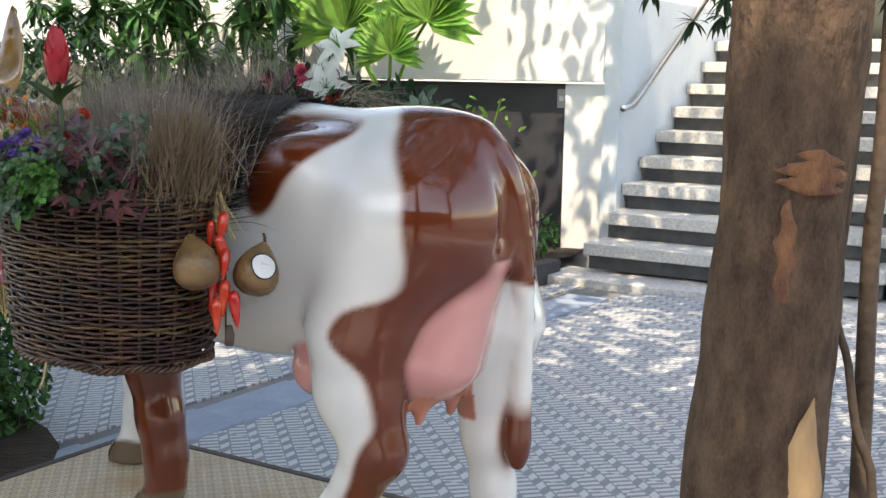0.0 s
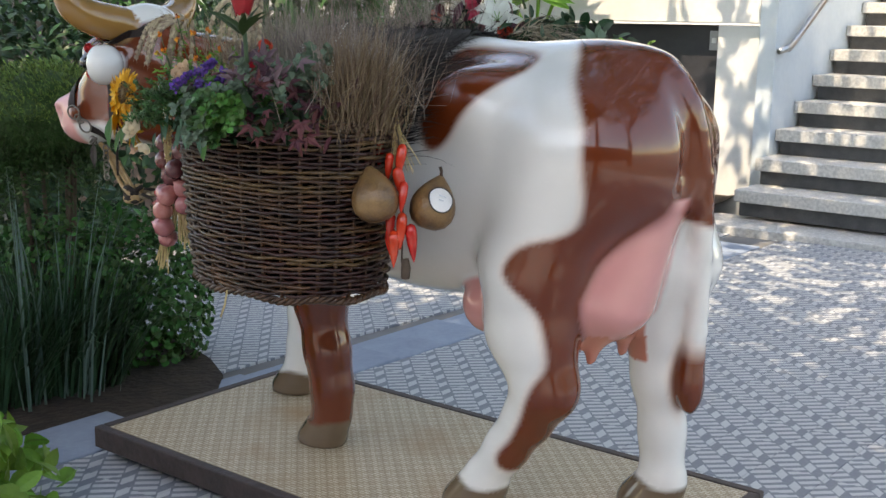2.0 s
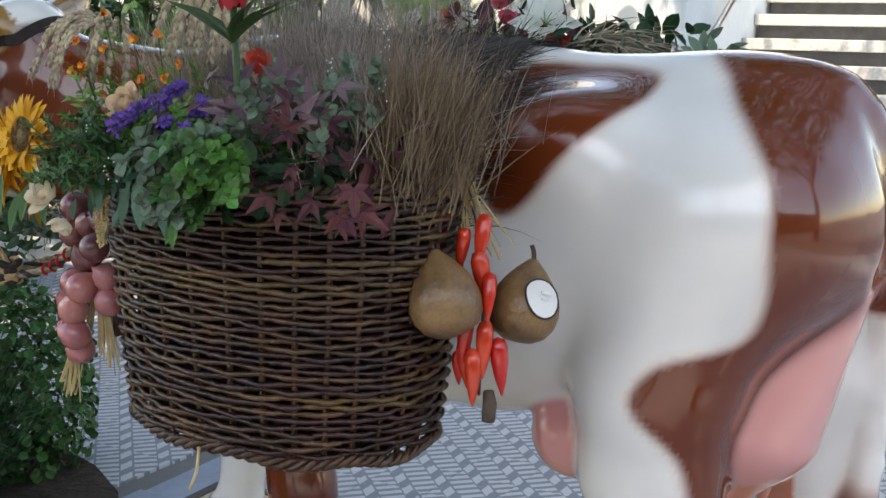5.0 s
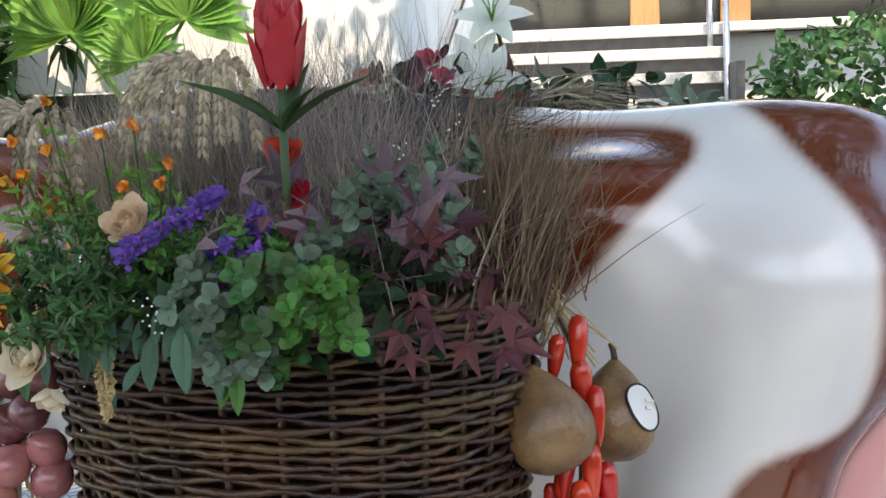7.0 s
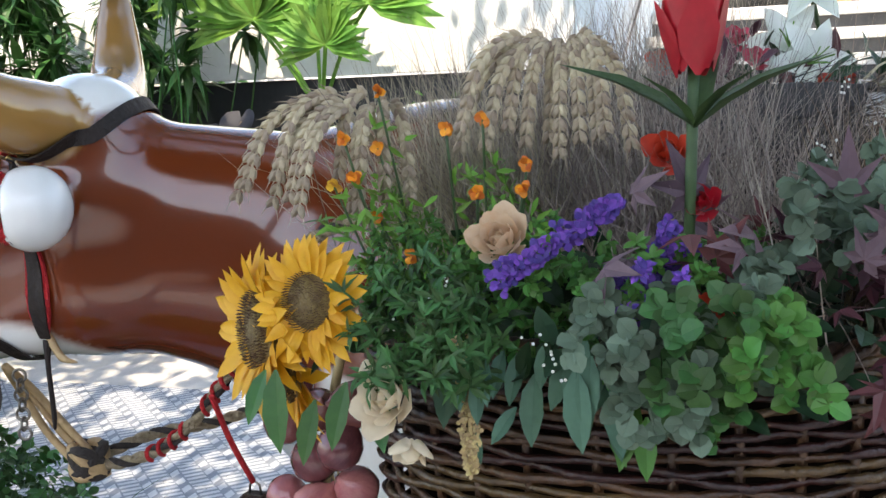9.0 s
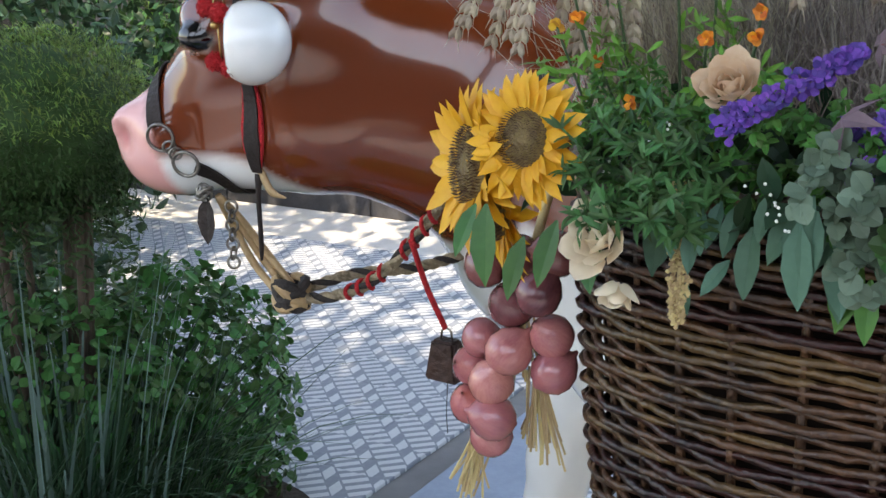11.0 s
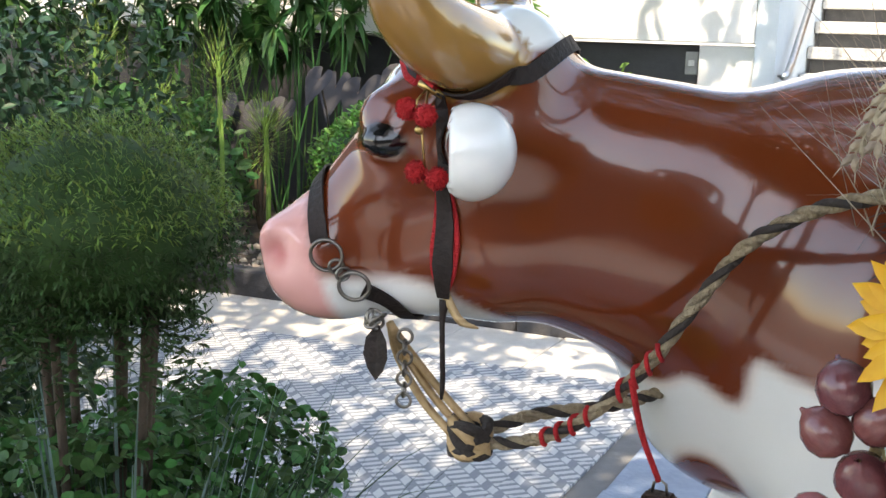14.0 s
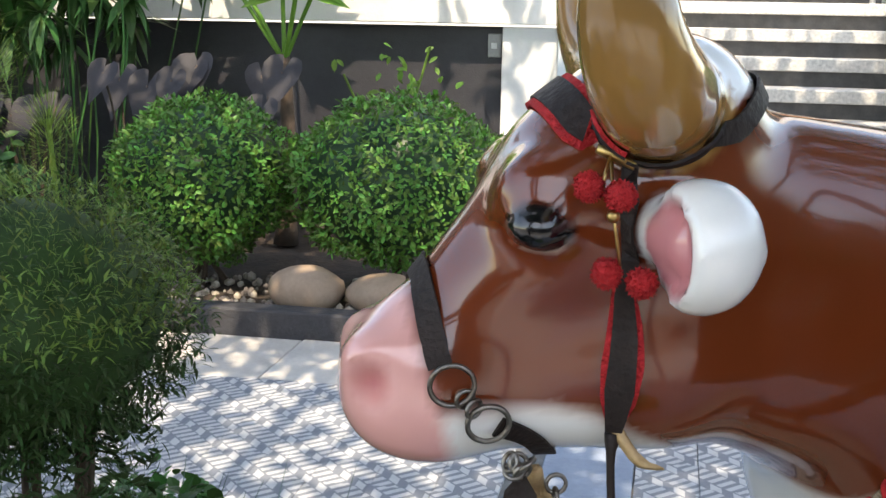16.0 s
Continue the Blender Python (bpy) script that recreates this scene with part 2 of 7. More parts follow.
def bm_mesh(name, bm, material, smooth=True):
    me = bpy.data.meshes.new(name)
    bm.to_mesh(me)
    bm.free()
    for mt in (material if isinstance(material, (list, tuple)) else [material]):
        me.materials.append(mt)
    if smooth:
        me.polygons.foreach_set("use_smooth", [True] * len(me.polygons))
    return me


def part(name, bm, material, parent, label="", smooth=True, m=None):
    ob = obj(name, bm_mesh(name, bm, material, smooth), parent, m)
    return tagged(ob, label) if label else ob


def box_bm(size, at=(0, 0, 0), bevel=0.006, m=None, bm=None):
    own = bm is None
    bm = bm or bmesh.new()
    r = bmesh.ops.create_cube(bm, size=1.0, matrix=(m or Matrix.Identity(4)) @ Matrix.Translation(at) @ Matrix.Diagonal((*size, 1)))
    if bevel:
        edges = list({e for v in r["verts"] for e in v.link_edges})
        bmesh.ops.bevel(bm, geom=edges, offset=bevel, segments=2, affect="EDGES", profile=0.5)
    return bm


def box(name, size, at, material, bevel=0.006, m=None, parent=None, smooth=False):
    return obj(name, bm_mesh(name, box_bm(size, at, bevel), material, smooth), parent, m)


def tube_data(pts, radii, sides=8, caps=True):
    """Points and faces of a round rod along pts."""
    P = np.array(pts, float)
    n = len(P)
    rr = np.broadcast_to(np.array(radii, float), (n,)) if np.ndim(radii) else np.full(n, float(radii))
    T = np.gradient(P, axis=0)
    T /= np.linalg.norm(T, axis=1)[:, None] + 1e-12
    up = np.array([0, 0, 1.0]) if abs(T[0][2]) < 0.9 else np.array([1.0, 0, 0])
    verts, faces = [], []
    nrm = up - T[0] * (up @ T[0])
    nrm /= np.linalg.norm(nrm)
    for i in range(n):
        nrm = nrm - T[i] * (nrm @ T[i])
        nrm /= np.linalg.norm(nrm) + 1e-12
        bi = np.cross(T[i], nrm)
        for k in range(sides):
            a = 2 * math.pi * k / sides
            verts.append(tuple(P[i] + rr[i] * (math.cos(a) * nrm + math.sin(a) * bi)))
    for i in range(n - 1):
        for k in range(sides):
            k2 = (k + 1) % sides
            faces.append((i * sides + k, i * sides + k2, (i + 1) * sides + k2, (i + 1) * sides + k))
    if caps:
        faces.append(tuple(range(sides))[::-1])
        faces.append(tuple((n - 1) * sides + k for k in range(sides)))
    return verts, faces


def tube(name, pts, radii, material, sides=8, parent=None, m=None):
    v, f = tube_data(pts, radii, sides)
    return obj(name, mesh_from(name, v, f, material, True), parent, m)


def join_data(items):
    V, F = [], []
    for v, f in items:
        o = len(V)
        V += list(v)
        F += [tuple(i + o for i in g) for g in f]
    return V, F


def curve_pts(pts, n=24):
    """A smooth line through the points."""
    P = [np.array(p, float) for p in pts]
    P = [2 * P[0] - P[1]] + P + [2 * P[-1] - P[-2]]
    out, segs = [], len(P) - 3
    for i in range(n):
        f = i / (n - 1) * segs
        k = min(int(f), segs - 1)
        t = f - k
        a, b, c, d = P[k:k + 4]
        out.append(0.5 * (2 * b + (c - a) * t + (2 * a - 5 * b + 4 * c - d) * t * t + (3 * b - a - 3 * c + d) * t ** 3))
    return out


LEAF = {   # outline half-widths along the length
    "oval": [(0.0, 0.06), (0.25, 0.42), (0.55, 0.5), (0.8, 0.32), (1.0, 0.0)],
    "round": [(0.0, 0.08), (0.2, 0.75), (0.55, 1.0), (0.85, 0.6), (1.0, 0.1)],
    "lance": [(0.0, 0.06), (0.3, 0.27), (0.6, 0.22), (1.0, 0.0)],
    "needle": [(0.0, 0.05), (0.5, 0.05), (1.0, 0.0)],
    "blade": [(0.0, 0.018), (0.35, 0.02), (0.7, 0.013), (1.0, 0.0)],
    "hang": [(0.0, 0.04), (0.25, 0.3), (0.55, 0.36), (0.8, 0.22), (1.0, 0.0)],
    "petal": [(0.0, 0.1), (0.4, 0.2), (0.75, 0.21), (1.0, 0.02)],
}


def leaf_data(rng, base, way, up, size, shape="oval", bend=0.25, fold=0.15):
    """One leaf from base along way, its upper face to up, bending down at the tip."""
    w = np.array(way, float)
    w /= np.linalg.norm(w) + 1e-9
    s = np.cross(w, up)
    ls = np.linalg.norm(s)
    s = s / ls if ls > 1e-4 else np.cross(w, (1.0, 0.2, 0.1))
    s /= np.linalg.norm(s) + 1e-9
    nn = np.cross(s, w)
    V, F = [], []
    for x, h in LEAF[shape]:
        c = np.array(base) + w * (x * size) - nn * (bend * size * x * x)
        hh = h * size * 0.5 if shape != "round" else h * size * 0.5
        V += [tuple(c - s * hh + nn * fold * hh), tuple(c - nn * fold * hh * 0.3), tuple(c + s * hh + nn * fold * hh)]
    for i in range(len(LEAF[shape]) - 1):
        a = i * 3
        F += [(a, a + 1, a + 4, a + 3), (a + 1, a + 2, a + 5, a + 4)]
    return V, F


def star_leaf(rng, base, way, up, size):
    """A maple-like leaf of five pointed lobes."""
    w = np.array(way, float)
    w /= np.linalg.norm(w)
    s = np.cross(w, up)
    s /= np.linalg.norm(s) + 1e-6
    nn = np.cross(s, w)
    V, F = [tuple(np.array(base) + w * size * 0.3)], []
    ring = []
    for k, (ang, r) in enumerate([(-150, .3), (-115, .62), (-85, .33), (-58, .9), (-32, .42), (0, 1.1), (32, .42), (58, .9), (85, .33), (115, .62), (150, .3)]):
        a = radians(ang)
        d = w * math.cos(a) + s * math.sin(a)
        V.append(tuple(np.array(base) + w * size * 0.3 + d * size * 0.62 * r - nn * 0.25 * size * r * r))
    for k in range(1, 11):
        F.append((0, k, k + 1))
    return V, F


def rand_dir(rng):
    v = rng.normal(size=3)
    return v / np.linalg.norm(v)


def mound(rng, n, centre, radii, size, shape="oval", shell=0.75, lean=0.5, bend=0.25, zmin=None, var=0.35, gaps=0.0):
    """Leaves over a rounded mass, pointing outwards, with an uneven outline."""
    out = []
    c, r = np.array(centre, float), np.array(radii, float)
    while len(out) < n:
        d = rand_dir(rng)
        if gaps and noise.noise(Vector(d * 2.6) + Vector(centre)) < gaps - 0.5:
            continue
        k = shell + (1.05 - shell) * rng.random()
        k *= 1 + 0.16 * noise.noise(Vector(d * 2.2) + Vector(centre) * 3)
        p = c + d * r * k
        if zmin is not None and p[2] < zmin:
            continue
        way = d * (1 - lean) + rand_dir(rng) * 0.75 + np.array([0, 0, lean * 0.3])
        out.append(leaf_data(rng, p, way, d + np.array([0, 0, 0.4]), size * (1 + var * rng.uniform(-1, 1)), shape, bend))
    return out


def leaf_thing(name, items, material, label, category, kind="", group="", m=None, parent=None):
    v, f = join_data(items)
    ob = obj(name, mesh_from(name, v, f, material, False), parent, m)
    return tagged(ob, label, category, group, kind) if not parent else ob


def blob_data(rng, centre, radii, amp=0.12, freq=1.6, sub=3):
    bm = bmesh.new()
    bmesh.ops.create_icosphere(bm, subdivisions=sub, radius=1.0)
    off = Vector(rng.uniform(-9, 9, 3))
    for v in bm.verts:
        v.co *= 1 + amp * noise.noise(v.co * freq + off)
        v.co = Vector([centre[i] + v.co[i] * radii[i] for i in range(3)])
    return bm


def empty(name, m=None):
    ob = new(name)
    if m is not None:
        ob.matrix_basis = m
    return ob


def rng_of(k):
    return np.random.default_rng(k)


# ---- the setting ----
def ground_z(x, y):
    return 0.17 - 0.02 * y


B = Matrix(((0.866, 0.5, 0, 0.74), (-0.5, 0.866, 0, 9.285), (0, 0, 1, 0), (0, 0, 0, 1)))     # along the wall, into depth, up
COW = Matrix(((-0.83, -0.5578, 0, -0.565), (0.5578, -0.83, 0, 3.103), (0, 0, 1, 0.235), (0, 0, 0, 1)))   # forwards, left, up


def pavement_material():
    """Printed cement tiles: pale looping strokes on blue-grey."""
    m = bpy.data.materials.new("patterned_pavement")
    m.use_nodes = True
    n, l = m.node_tree.nodes, m.node_tree.links
    b = n["Principled BSDF"]
    b.inputs["Roughness"].default_value = 0.55
    geo = n.new("ShaderNodeNewGeometry")
    mp = n.new("ShaderNodeMapping")
    mp.inputs["Rotation"].default_value = (0, 0, radians(30))
    l.new(geo.outputs["Position"], mp.inputs["Vector"])
    sep = n.new("ShaderNodeSeparateXYZ")
    l.new(mp.outputs["Vector"], sep.inputs[0])

    def op(kind, a, bb=None, c=None):
        k = n.new("ShaderNodeMath")
        k.operation = kind
        for i, v in enumerate((a, bb, c)):
            if v is None:
                continue
            if isinstance(v, (int, float)):
                k.inputs[i].default_value = v
            else:
                l.new(v, k.inputs[i])
        return k.outputs[0]

    X, Y = op("MULTIPLY", sep.outputs[0], 6.2), op("MULTIPLY", sep.outputs[1], 6.2)
    d1, d2 = op("ADD", X, Y), op("SUBTRACT", X, Y)
    row = op("FLOOR", d1)
    shift = op("MULTIPLY", op("MODULO", op("ABSOLUTE", row), 2.0), 0.5)
    # long strokes in one band, linked by short cross strokes in the next
    u = op("FRACT", op("ADD", d2, shift))
    v = op("FRACT", d1)
    stroke = op("LESS_THAN", op("ABSOLUTE", op("SUBTRACT", op("FRACT", op("MULTIPLY", u, 3.0)), 0.5)), 0.27)
    inband = op("LESS_THAN", op("ABSOLUTE", op("SUBTRACT", v, 0.33)), 0.30)
    long_ = op("MULTIPLY", stroke, inband)
    zig = op("LESS_THAN", op("ABSOLUTE", op("SUBTRACT", op("FRACT", op("MULTIPLY_ADD", X, 2.4, op("MULTIPLY", shift, 1.3))), 0.5)), 0.25)
    cross = op("LESS_THAN", op("ABSOLUTE", op("SUBTRACT", v, 0.82)), 0.15)
    light = op("MAXIMUM", long_, op("MULTIPLY", cross, zig))
    big, fine = n.new("ShaderNodeTexNoise"), n.new("ShaderNodeTexNoise")
    big.inputs["Scale"].default_value, big.inputs["Detail"].default_value = 1.3, 5
    fine.inputs["Scale"].default_value, fine.inputs["Detail"].default_value = 60, 4
    l.new(geo.outputs["Position"], big.inputs["Vector"]), l.new(geo.outputs["Position"], fine.inputs["Vector"])
    wear = op("MULTIPLY_ADD", op("SUBTRACT", fine.outputs["Fac"], 0.5), 0.5, light)
    wear = op("MULTIPLY_ADD", op("SUBTRACT", big.outputs["Fac"], 0.5), 0.35, wear)
    mix = n.new("ShaderNodeMix")
    mix.data_type, mix.clamp_factor = "RGBA", True
    mix.inputs[6].default_value, mix.inputs[7].default_value = (0.17, 0.19, 0.225, 1), (0.47, 0.485, 0.50, 1)
    l.new(wear, mix.inputs[0])
    l.new(mix.outputs[2], b.inputs["Base Color"])
    bp = n.new("ShaderNodeBump")
    bp.inputs["Strength"].default_value, bp.inputs["Distance"].default_value = 0.4, 0.003
    l.new(wear, bp.inputs["Height"]), l.new(bp.outputs[0], b.inputs["Normal"])
    return m


M_PAVE = pavement_material()
M_EARTH = mat("far_ground", (0.20, 0.20, 0.20), 0.9, (0.14, 0.14, 0.14), 1.5, 0.4, 30)


def ground():
    xs = [-400, -40, -12, -6, 6, 12, 40, 400]
    ys = [-400, -40, -10, -3, 9.5, 14, 40, 400]
    v = [(x, y, (ground_z(0, max(-3, min(14, y)))) - 0.012) for y in ys for x in xs]
    f = [(j * 8 + i, j * 8 + i + 1, j * 8 + i + 9, j * 8 + i + 8) for j in range(7) for i in range(7)]
    tagged(obj("ground", mesh_from("ground", v, f, M_EARTH)), "grey mortar bed and far ground round the courtyard", "ground", kind="structure")


ground()


def on_ground(ob):
    """Lets a flat thing made in the wall's axes follow the fall of the yard."""
    for v in ob.data.vertices:
        w = ob.matrix_basis @ v.co
        v.co.z += ground_z(w.x, w.y)
    return ob


# wall with parapet, pillar and stairs
def wall_box(name, x0, x1, y0, y1, z0, z1, material, label, category="wall", bevel=0.008, kind="structure"):
    ob = box(name, (x1 - x0, y1 - y0, z1 - z0), ((x0 + x1) / 2, (y0 + y1) / 2, (z0 + z1) / 2), material, bevel, B)
    return tagged(ob, label, category, kind=kind)


wall_box("wall_garden", -6.4, 0, 0.06, 0.26, -0.1, 1.43, M_DARKWALL, "charcoal mosaic wall behind the planting bed")
wall_box("wall_pillar", 0.0, 0.355, -0.03, 0.3, -0.1, 1.43, M_WHITEWALL, "white rendered pillar beside the stairs", "pillar")
wall_box("wall_parapet", -6.4, 0.36, -0.1, 0.1, 1.445, 2.12, M_WHITEWALL, "white rendered parapet over the garden wall", "parapet")
wall_box("floor_terrace", -6.4, 0.36, 0.1, 3.4, 1.3, 1.425, M_STEP, "concrete slab of the raised terrace", "floor")
wall_box("wall_stair_side", 0.362, 0.5, -0.1, 3.4, -0.1, 2.12, M_BLUEWALL, "pale rendered wall beside the stairs")
wall_box("wall_back", -6.4, 6.5, 3.9, 4.1, -0.1, 6.0, M_WHITEWALL, "white back wall of the house")
STEP_Z, RISE, TREAD = 0.275, 0.195, 0.34


def stairs():
    root = tagged(empty("stairs", B), "broad stairs with pale granite treads over dark risers", "stairs", kind="structure")
    for k in range(2, 11):
        y, z = -0.69 + TREAD * (k - 2), STEP_Z + RISE * (k - 2)
        depth = TREAD + 0.06 if k < 10 else 2.0
        obj("tread", bm_mesh("tread", box_bm((2.12, depth, 0.09), (1.565, y + depth / 2, z - 0.045), 0.008), M_STEP, False), root)
        obj("riser", bm_mesh("riser", box_bm((2.08, 0.05, RISE - 0.09), (1.565, y + 0.09, z - 0.09 - (RISE - 0.09) / 2), 0.002), M_RISER, False), root)
    obj("plinth", bm_mesh("plinth", box_bm((2.5, 0.5, 0.07), (1.55, -0.74, 0.025), 0.01), M_STEP, False), root)
    for x in (2.66,):
        obj("stringer", bm_mesh("stringer", box_bm((0.05, 3.2, 1.6), (x, 1.0, 0.7), 0.004), M_RISER, False), root)


stairs()


def handrail():
    root = tagged(empty("handrail", B), "round brushed-steel handrail on wall brackets", "handrail")
    sl = RISE / TREAD
    obj("tube", mesh_from("tube", *tube_data([(0.57, -0.2, 1.25), (0.57, -0.02, 1.27), (0.57, 0.1, 1.33), (0.57, 3.0, 1.33 + 2.9 * sl)], 0.024, 10), M_STEEL, True), root)
    for y in (0.04, 1.4, 2.6):
        z = 1.30 + max(0, y - 0.1) * sl
        obj("bracket", mesh_from("bracket", *tube_data([(0.5, y, z - 0.05), (0.55, y, z - 0.05), (0.57, y, z - 0.01)], 0.01, 6), M_STEEL, True), root)


handrail()


def balustrade():
    root = tagged(empty("balustrade", B), "brushed-steel posts and sloping rail at the stair's open side", "railing")
    for y, z in ((1.85, 1.22), (2.3, 1.5), (3.0, 1.8)):
        obj("post", mesh_from("post", *tube_data([(2.5, y, z), (2.5, y, z + 1.0)], 0.022, 8), M_STEEL, True), root)
    obj("rail", mesh_from("rail", *tube_data([(2.62, 0.5, 0.95), (2.62, 2.3, 2.35), (2.62, 3.3, 2.6)], 0.026, 8), M_STEEL, True), root)
    obj("post", mesh_from("post", *tube_data([(2.62, 1.2, 0.6), (2.62, 1.2, 1.5)], 0.02, 8), M_STEEL, True), root)


balustrade()


def switch():
    root = tagged(empty("light_switch", B @ Matrix.Translation((-0.06, 0.057, 1.31))), "grey outdoor switch box with a white button", "switch")
    part("plate", box_bm((0.085, 0.03, 0.15), (0, 0, 0), 0.006), mat("grey_plate", (0.42, 0.42, 0.42), 0.5), root, smooth=False)
    part("button", box_bm((0.04, 0.012, 0.04), (0, -0.02, 0.0), 0.004), M_LABEL, root, "white button", smooth=False)


switch()


# planting bed: kerb, border slabs, soil
kerb_root = tagged(empty("kerb", B), "charcoal concrete kerb round the planting bed", "kerb", kind="structure")
for i in range(8):
    part("kerb_block", box_bm((0.995, 0.12, 0.2), (-6.75 + i, -2.5, 0.06), 0.012), M_KERB, kerb_root, smooth=False)
for i in range(2):
    part("kerb_block", box_bm((0.12, 0.89, 0.2), (0.31, -2.115 + 0.9 * i, 0.05), 0.012), M_KERB, kerb_root, smooth=False)
border = tagged(empty("pavement_border", B), "pale square slabs along the kerb", "pavement", kind="structure")
slab = bm_mesh("border_slab", box_bm((0.492, 0.59, 0.04), (0, 0, -0.016), 0.006), M_BORDER, False)
for i in range(15):
    x, y = -6.75 + 0.5 * i, -2.86
    w = B @ Vector((x, y, 0))
    obj("border_slab", slab, border, pose(x, y, ground_z(w.x, w.y) + 0.002))
stripe = tagged(empty("pavement_stripe", B), "blue-grey slabs in a stripe through the pavement", "pavement", kind="structure")
sl_me = bm_mesh("stripe_slab", box_bm((0.29, 0.595, 0.04), (0, 0, -0.016), 0.006), M_STRIPE, False)
for i in range(14):
    x, y = 0.88, -8.9 + 0.6 * i
    if y > -1.15:
        continue
    w = B @ Vector((x, y, 0))
    obj("stripe_slab", sl_me, stripe, pose(x, y, ground_z(w.x, w.y) + 0.002))


def soil():
    rng = rng_of(3)
    nx, ny = 60, 22
    v, f = [], []
    for j in range(ny):
        for i in range(nx):
            x, y = -7.2 + 7.45 * i / (nx - 1), -2.45 + 2.5 * j / (ny - 1)
            v.append((x, y, 0.10 + 0.05 * noise.noise(Vector((x * 2, y * 2, 0))) + 0.02 * rng.random()))
    for j in range(ny - 1):
        for i in range(nx - 1):
            f.append((j * nx + i, j * nx + i + 1, (j + 1) * nx + i + 1, (j + 1) * nx + i))
    tagged(obj("soil_bed", mesh_from("soil_bed", v, f, M_SOIL, True), None, B), "dark soil of the planting bed inside the kerb", "soil", kind="structure")


soil()


# ---- the cow statue ----
HEAD_O, HEAD_A = np.array([0.95, 0.33]), radians(20)


def head(s, o, z):
    """A place on the head: along its length, to its left, height."""
    c, n = np.array([math.cos(HEAD_A), math.sin(HEAD_A)]), np.array([-math.sin(HEAD_A), math.cos(HEAD_A)])
    p = HEAD_O + c * s + n * o
    return (p[0], p[1], z)


def sd_ellipsoid(p, c, r, turn=0.0):
    q = p - np.array(c)
    if turn:
        ca, sa = math.cos(turn), math.sin(turn)
        q = np.stack([q[:, 0] * ca + q[:, 1] * sa, -q[:, 0] * sa + q[:, 1] * ca, q[:, 2]], 1)
    r = np.array(r)
    k0 = np.linalg.norm(q / r, axis=1)
    k1 = np.linalg.norm(q / (r * r), axis=1)
    return k0 * (k0 - 1) / (k1 + 1e-9)


def sd_rod(p, a, b, ra, rb, flat=1.0):
    """A rod whose width falls from ra to rb; flat narrows it sideways."""
    a, b = np.array(a, float), np.array(b, float)
    d = b - a
    h = np.clip(((p - a) @ d) / (d @ d), 0, 1)
    q = p - a - h[:, None] * d
    if flat != 1.0:
        q = q * np.array([1, 1 / flat, 1])
    return np.linalg.norm(q, axis=1) - (ra + (rb - ra) * h)


def smin(a, b, k):
    h = np.clip(0.5 + 0.5 * (b - a) / k, 0, 1)
    return b + (a - b) * h - k * h * (1 - h)


UDDER = ((-0.665, 0.0, 0.80), (-0.555, 0.025, 0.575), 0.07, 0.135)
HORN_N = [head(-0.065, 0.07, 1.165), head(-0.04, 0.16, 1.172), head(0.010, 0.238, 1.205), head(0.028, 0.25, 1.275), head(0.0, 0.20, 1.365)]
HORN_F = [head(-0.08, -0.07, 1.165), head(-0.08, -0.16, 1.175), head(-0.06, -0.235, 1.215), head(-0.05, -0.265, 1.30), head(-0.06, -0.255, 1.42)]


def resample(pts, n):
    P = np.array(pts)
    t = np.linspace(0, len(P) - 1, n)
    k = np.arange(len(P))
    q = np.stack([np.interp(t, k, P[:, i]) for i in range(3)], 1)
    for _ in range(6):
        q[1:-1] = 0.25 * q[:-2] + 0.5 * q[1:-1] + 0.25 * q[2:]
    return q


HORN_N, HORN_F = resample(HORN_N, 11), resample(HORN_F, 11)
HORN_R = list(np.interp(np.linspace(0, 4, 11), range(5), [0.053, 0.050, 0.042, 0.032, 0.010]))
EARS = [(head(-0.072, 0.186, 1.055), head(-0.020, 0.190, 1.052)), (head(-0.072, -0.186, 1.055), head(-0.020, -0.190, 1.052))]
EAR_R, EAR_IN, EAR_TURN = (0.054, 0.061, 0.060), (0.053, 0.049, 0.048), -0.03


def cow_rest(p):
    """Takes a place on the finished statue back to the plan its parts are drawn in."""
    x, y, z = p.T
    k = np.clip((0.55 - x) / 0.5, 0, 1)
    return np.stack([np.where(x < 0.1, 0.1 + (x - 0.1) / 1.065, x), y / (1 + 0.07 * k), z + 0.03 * np.clip(1 - z / 0.5, 0, 1.2)], 1)


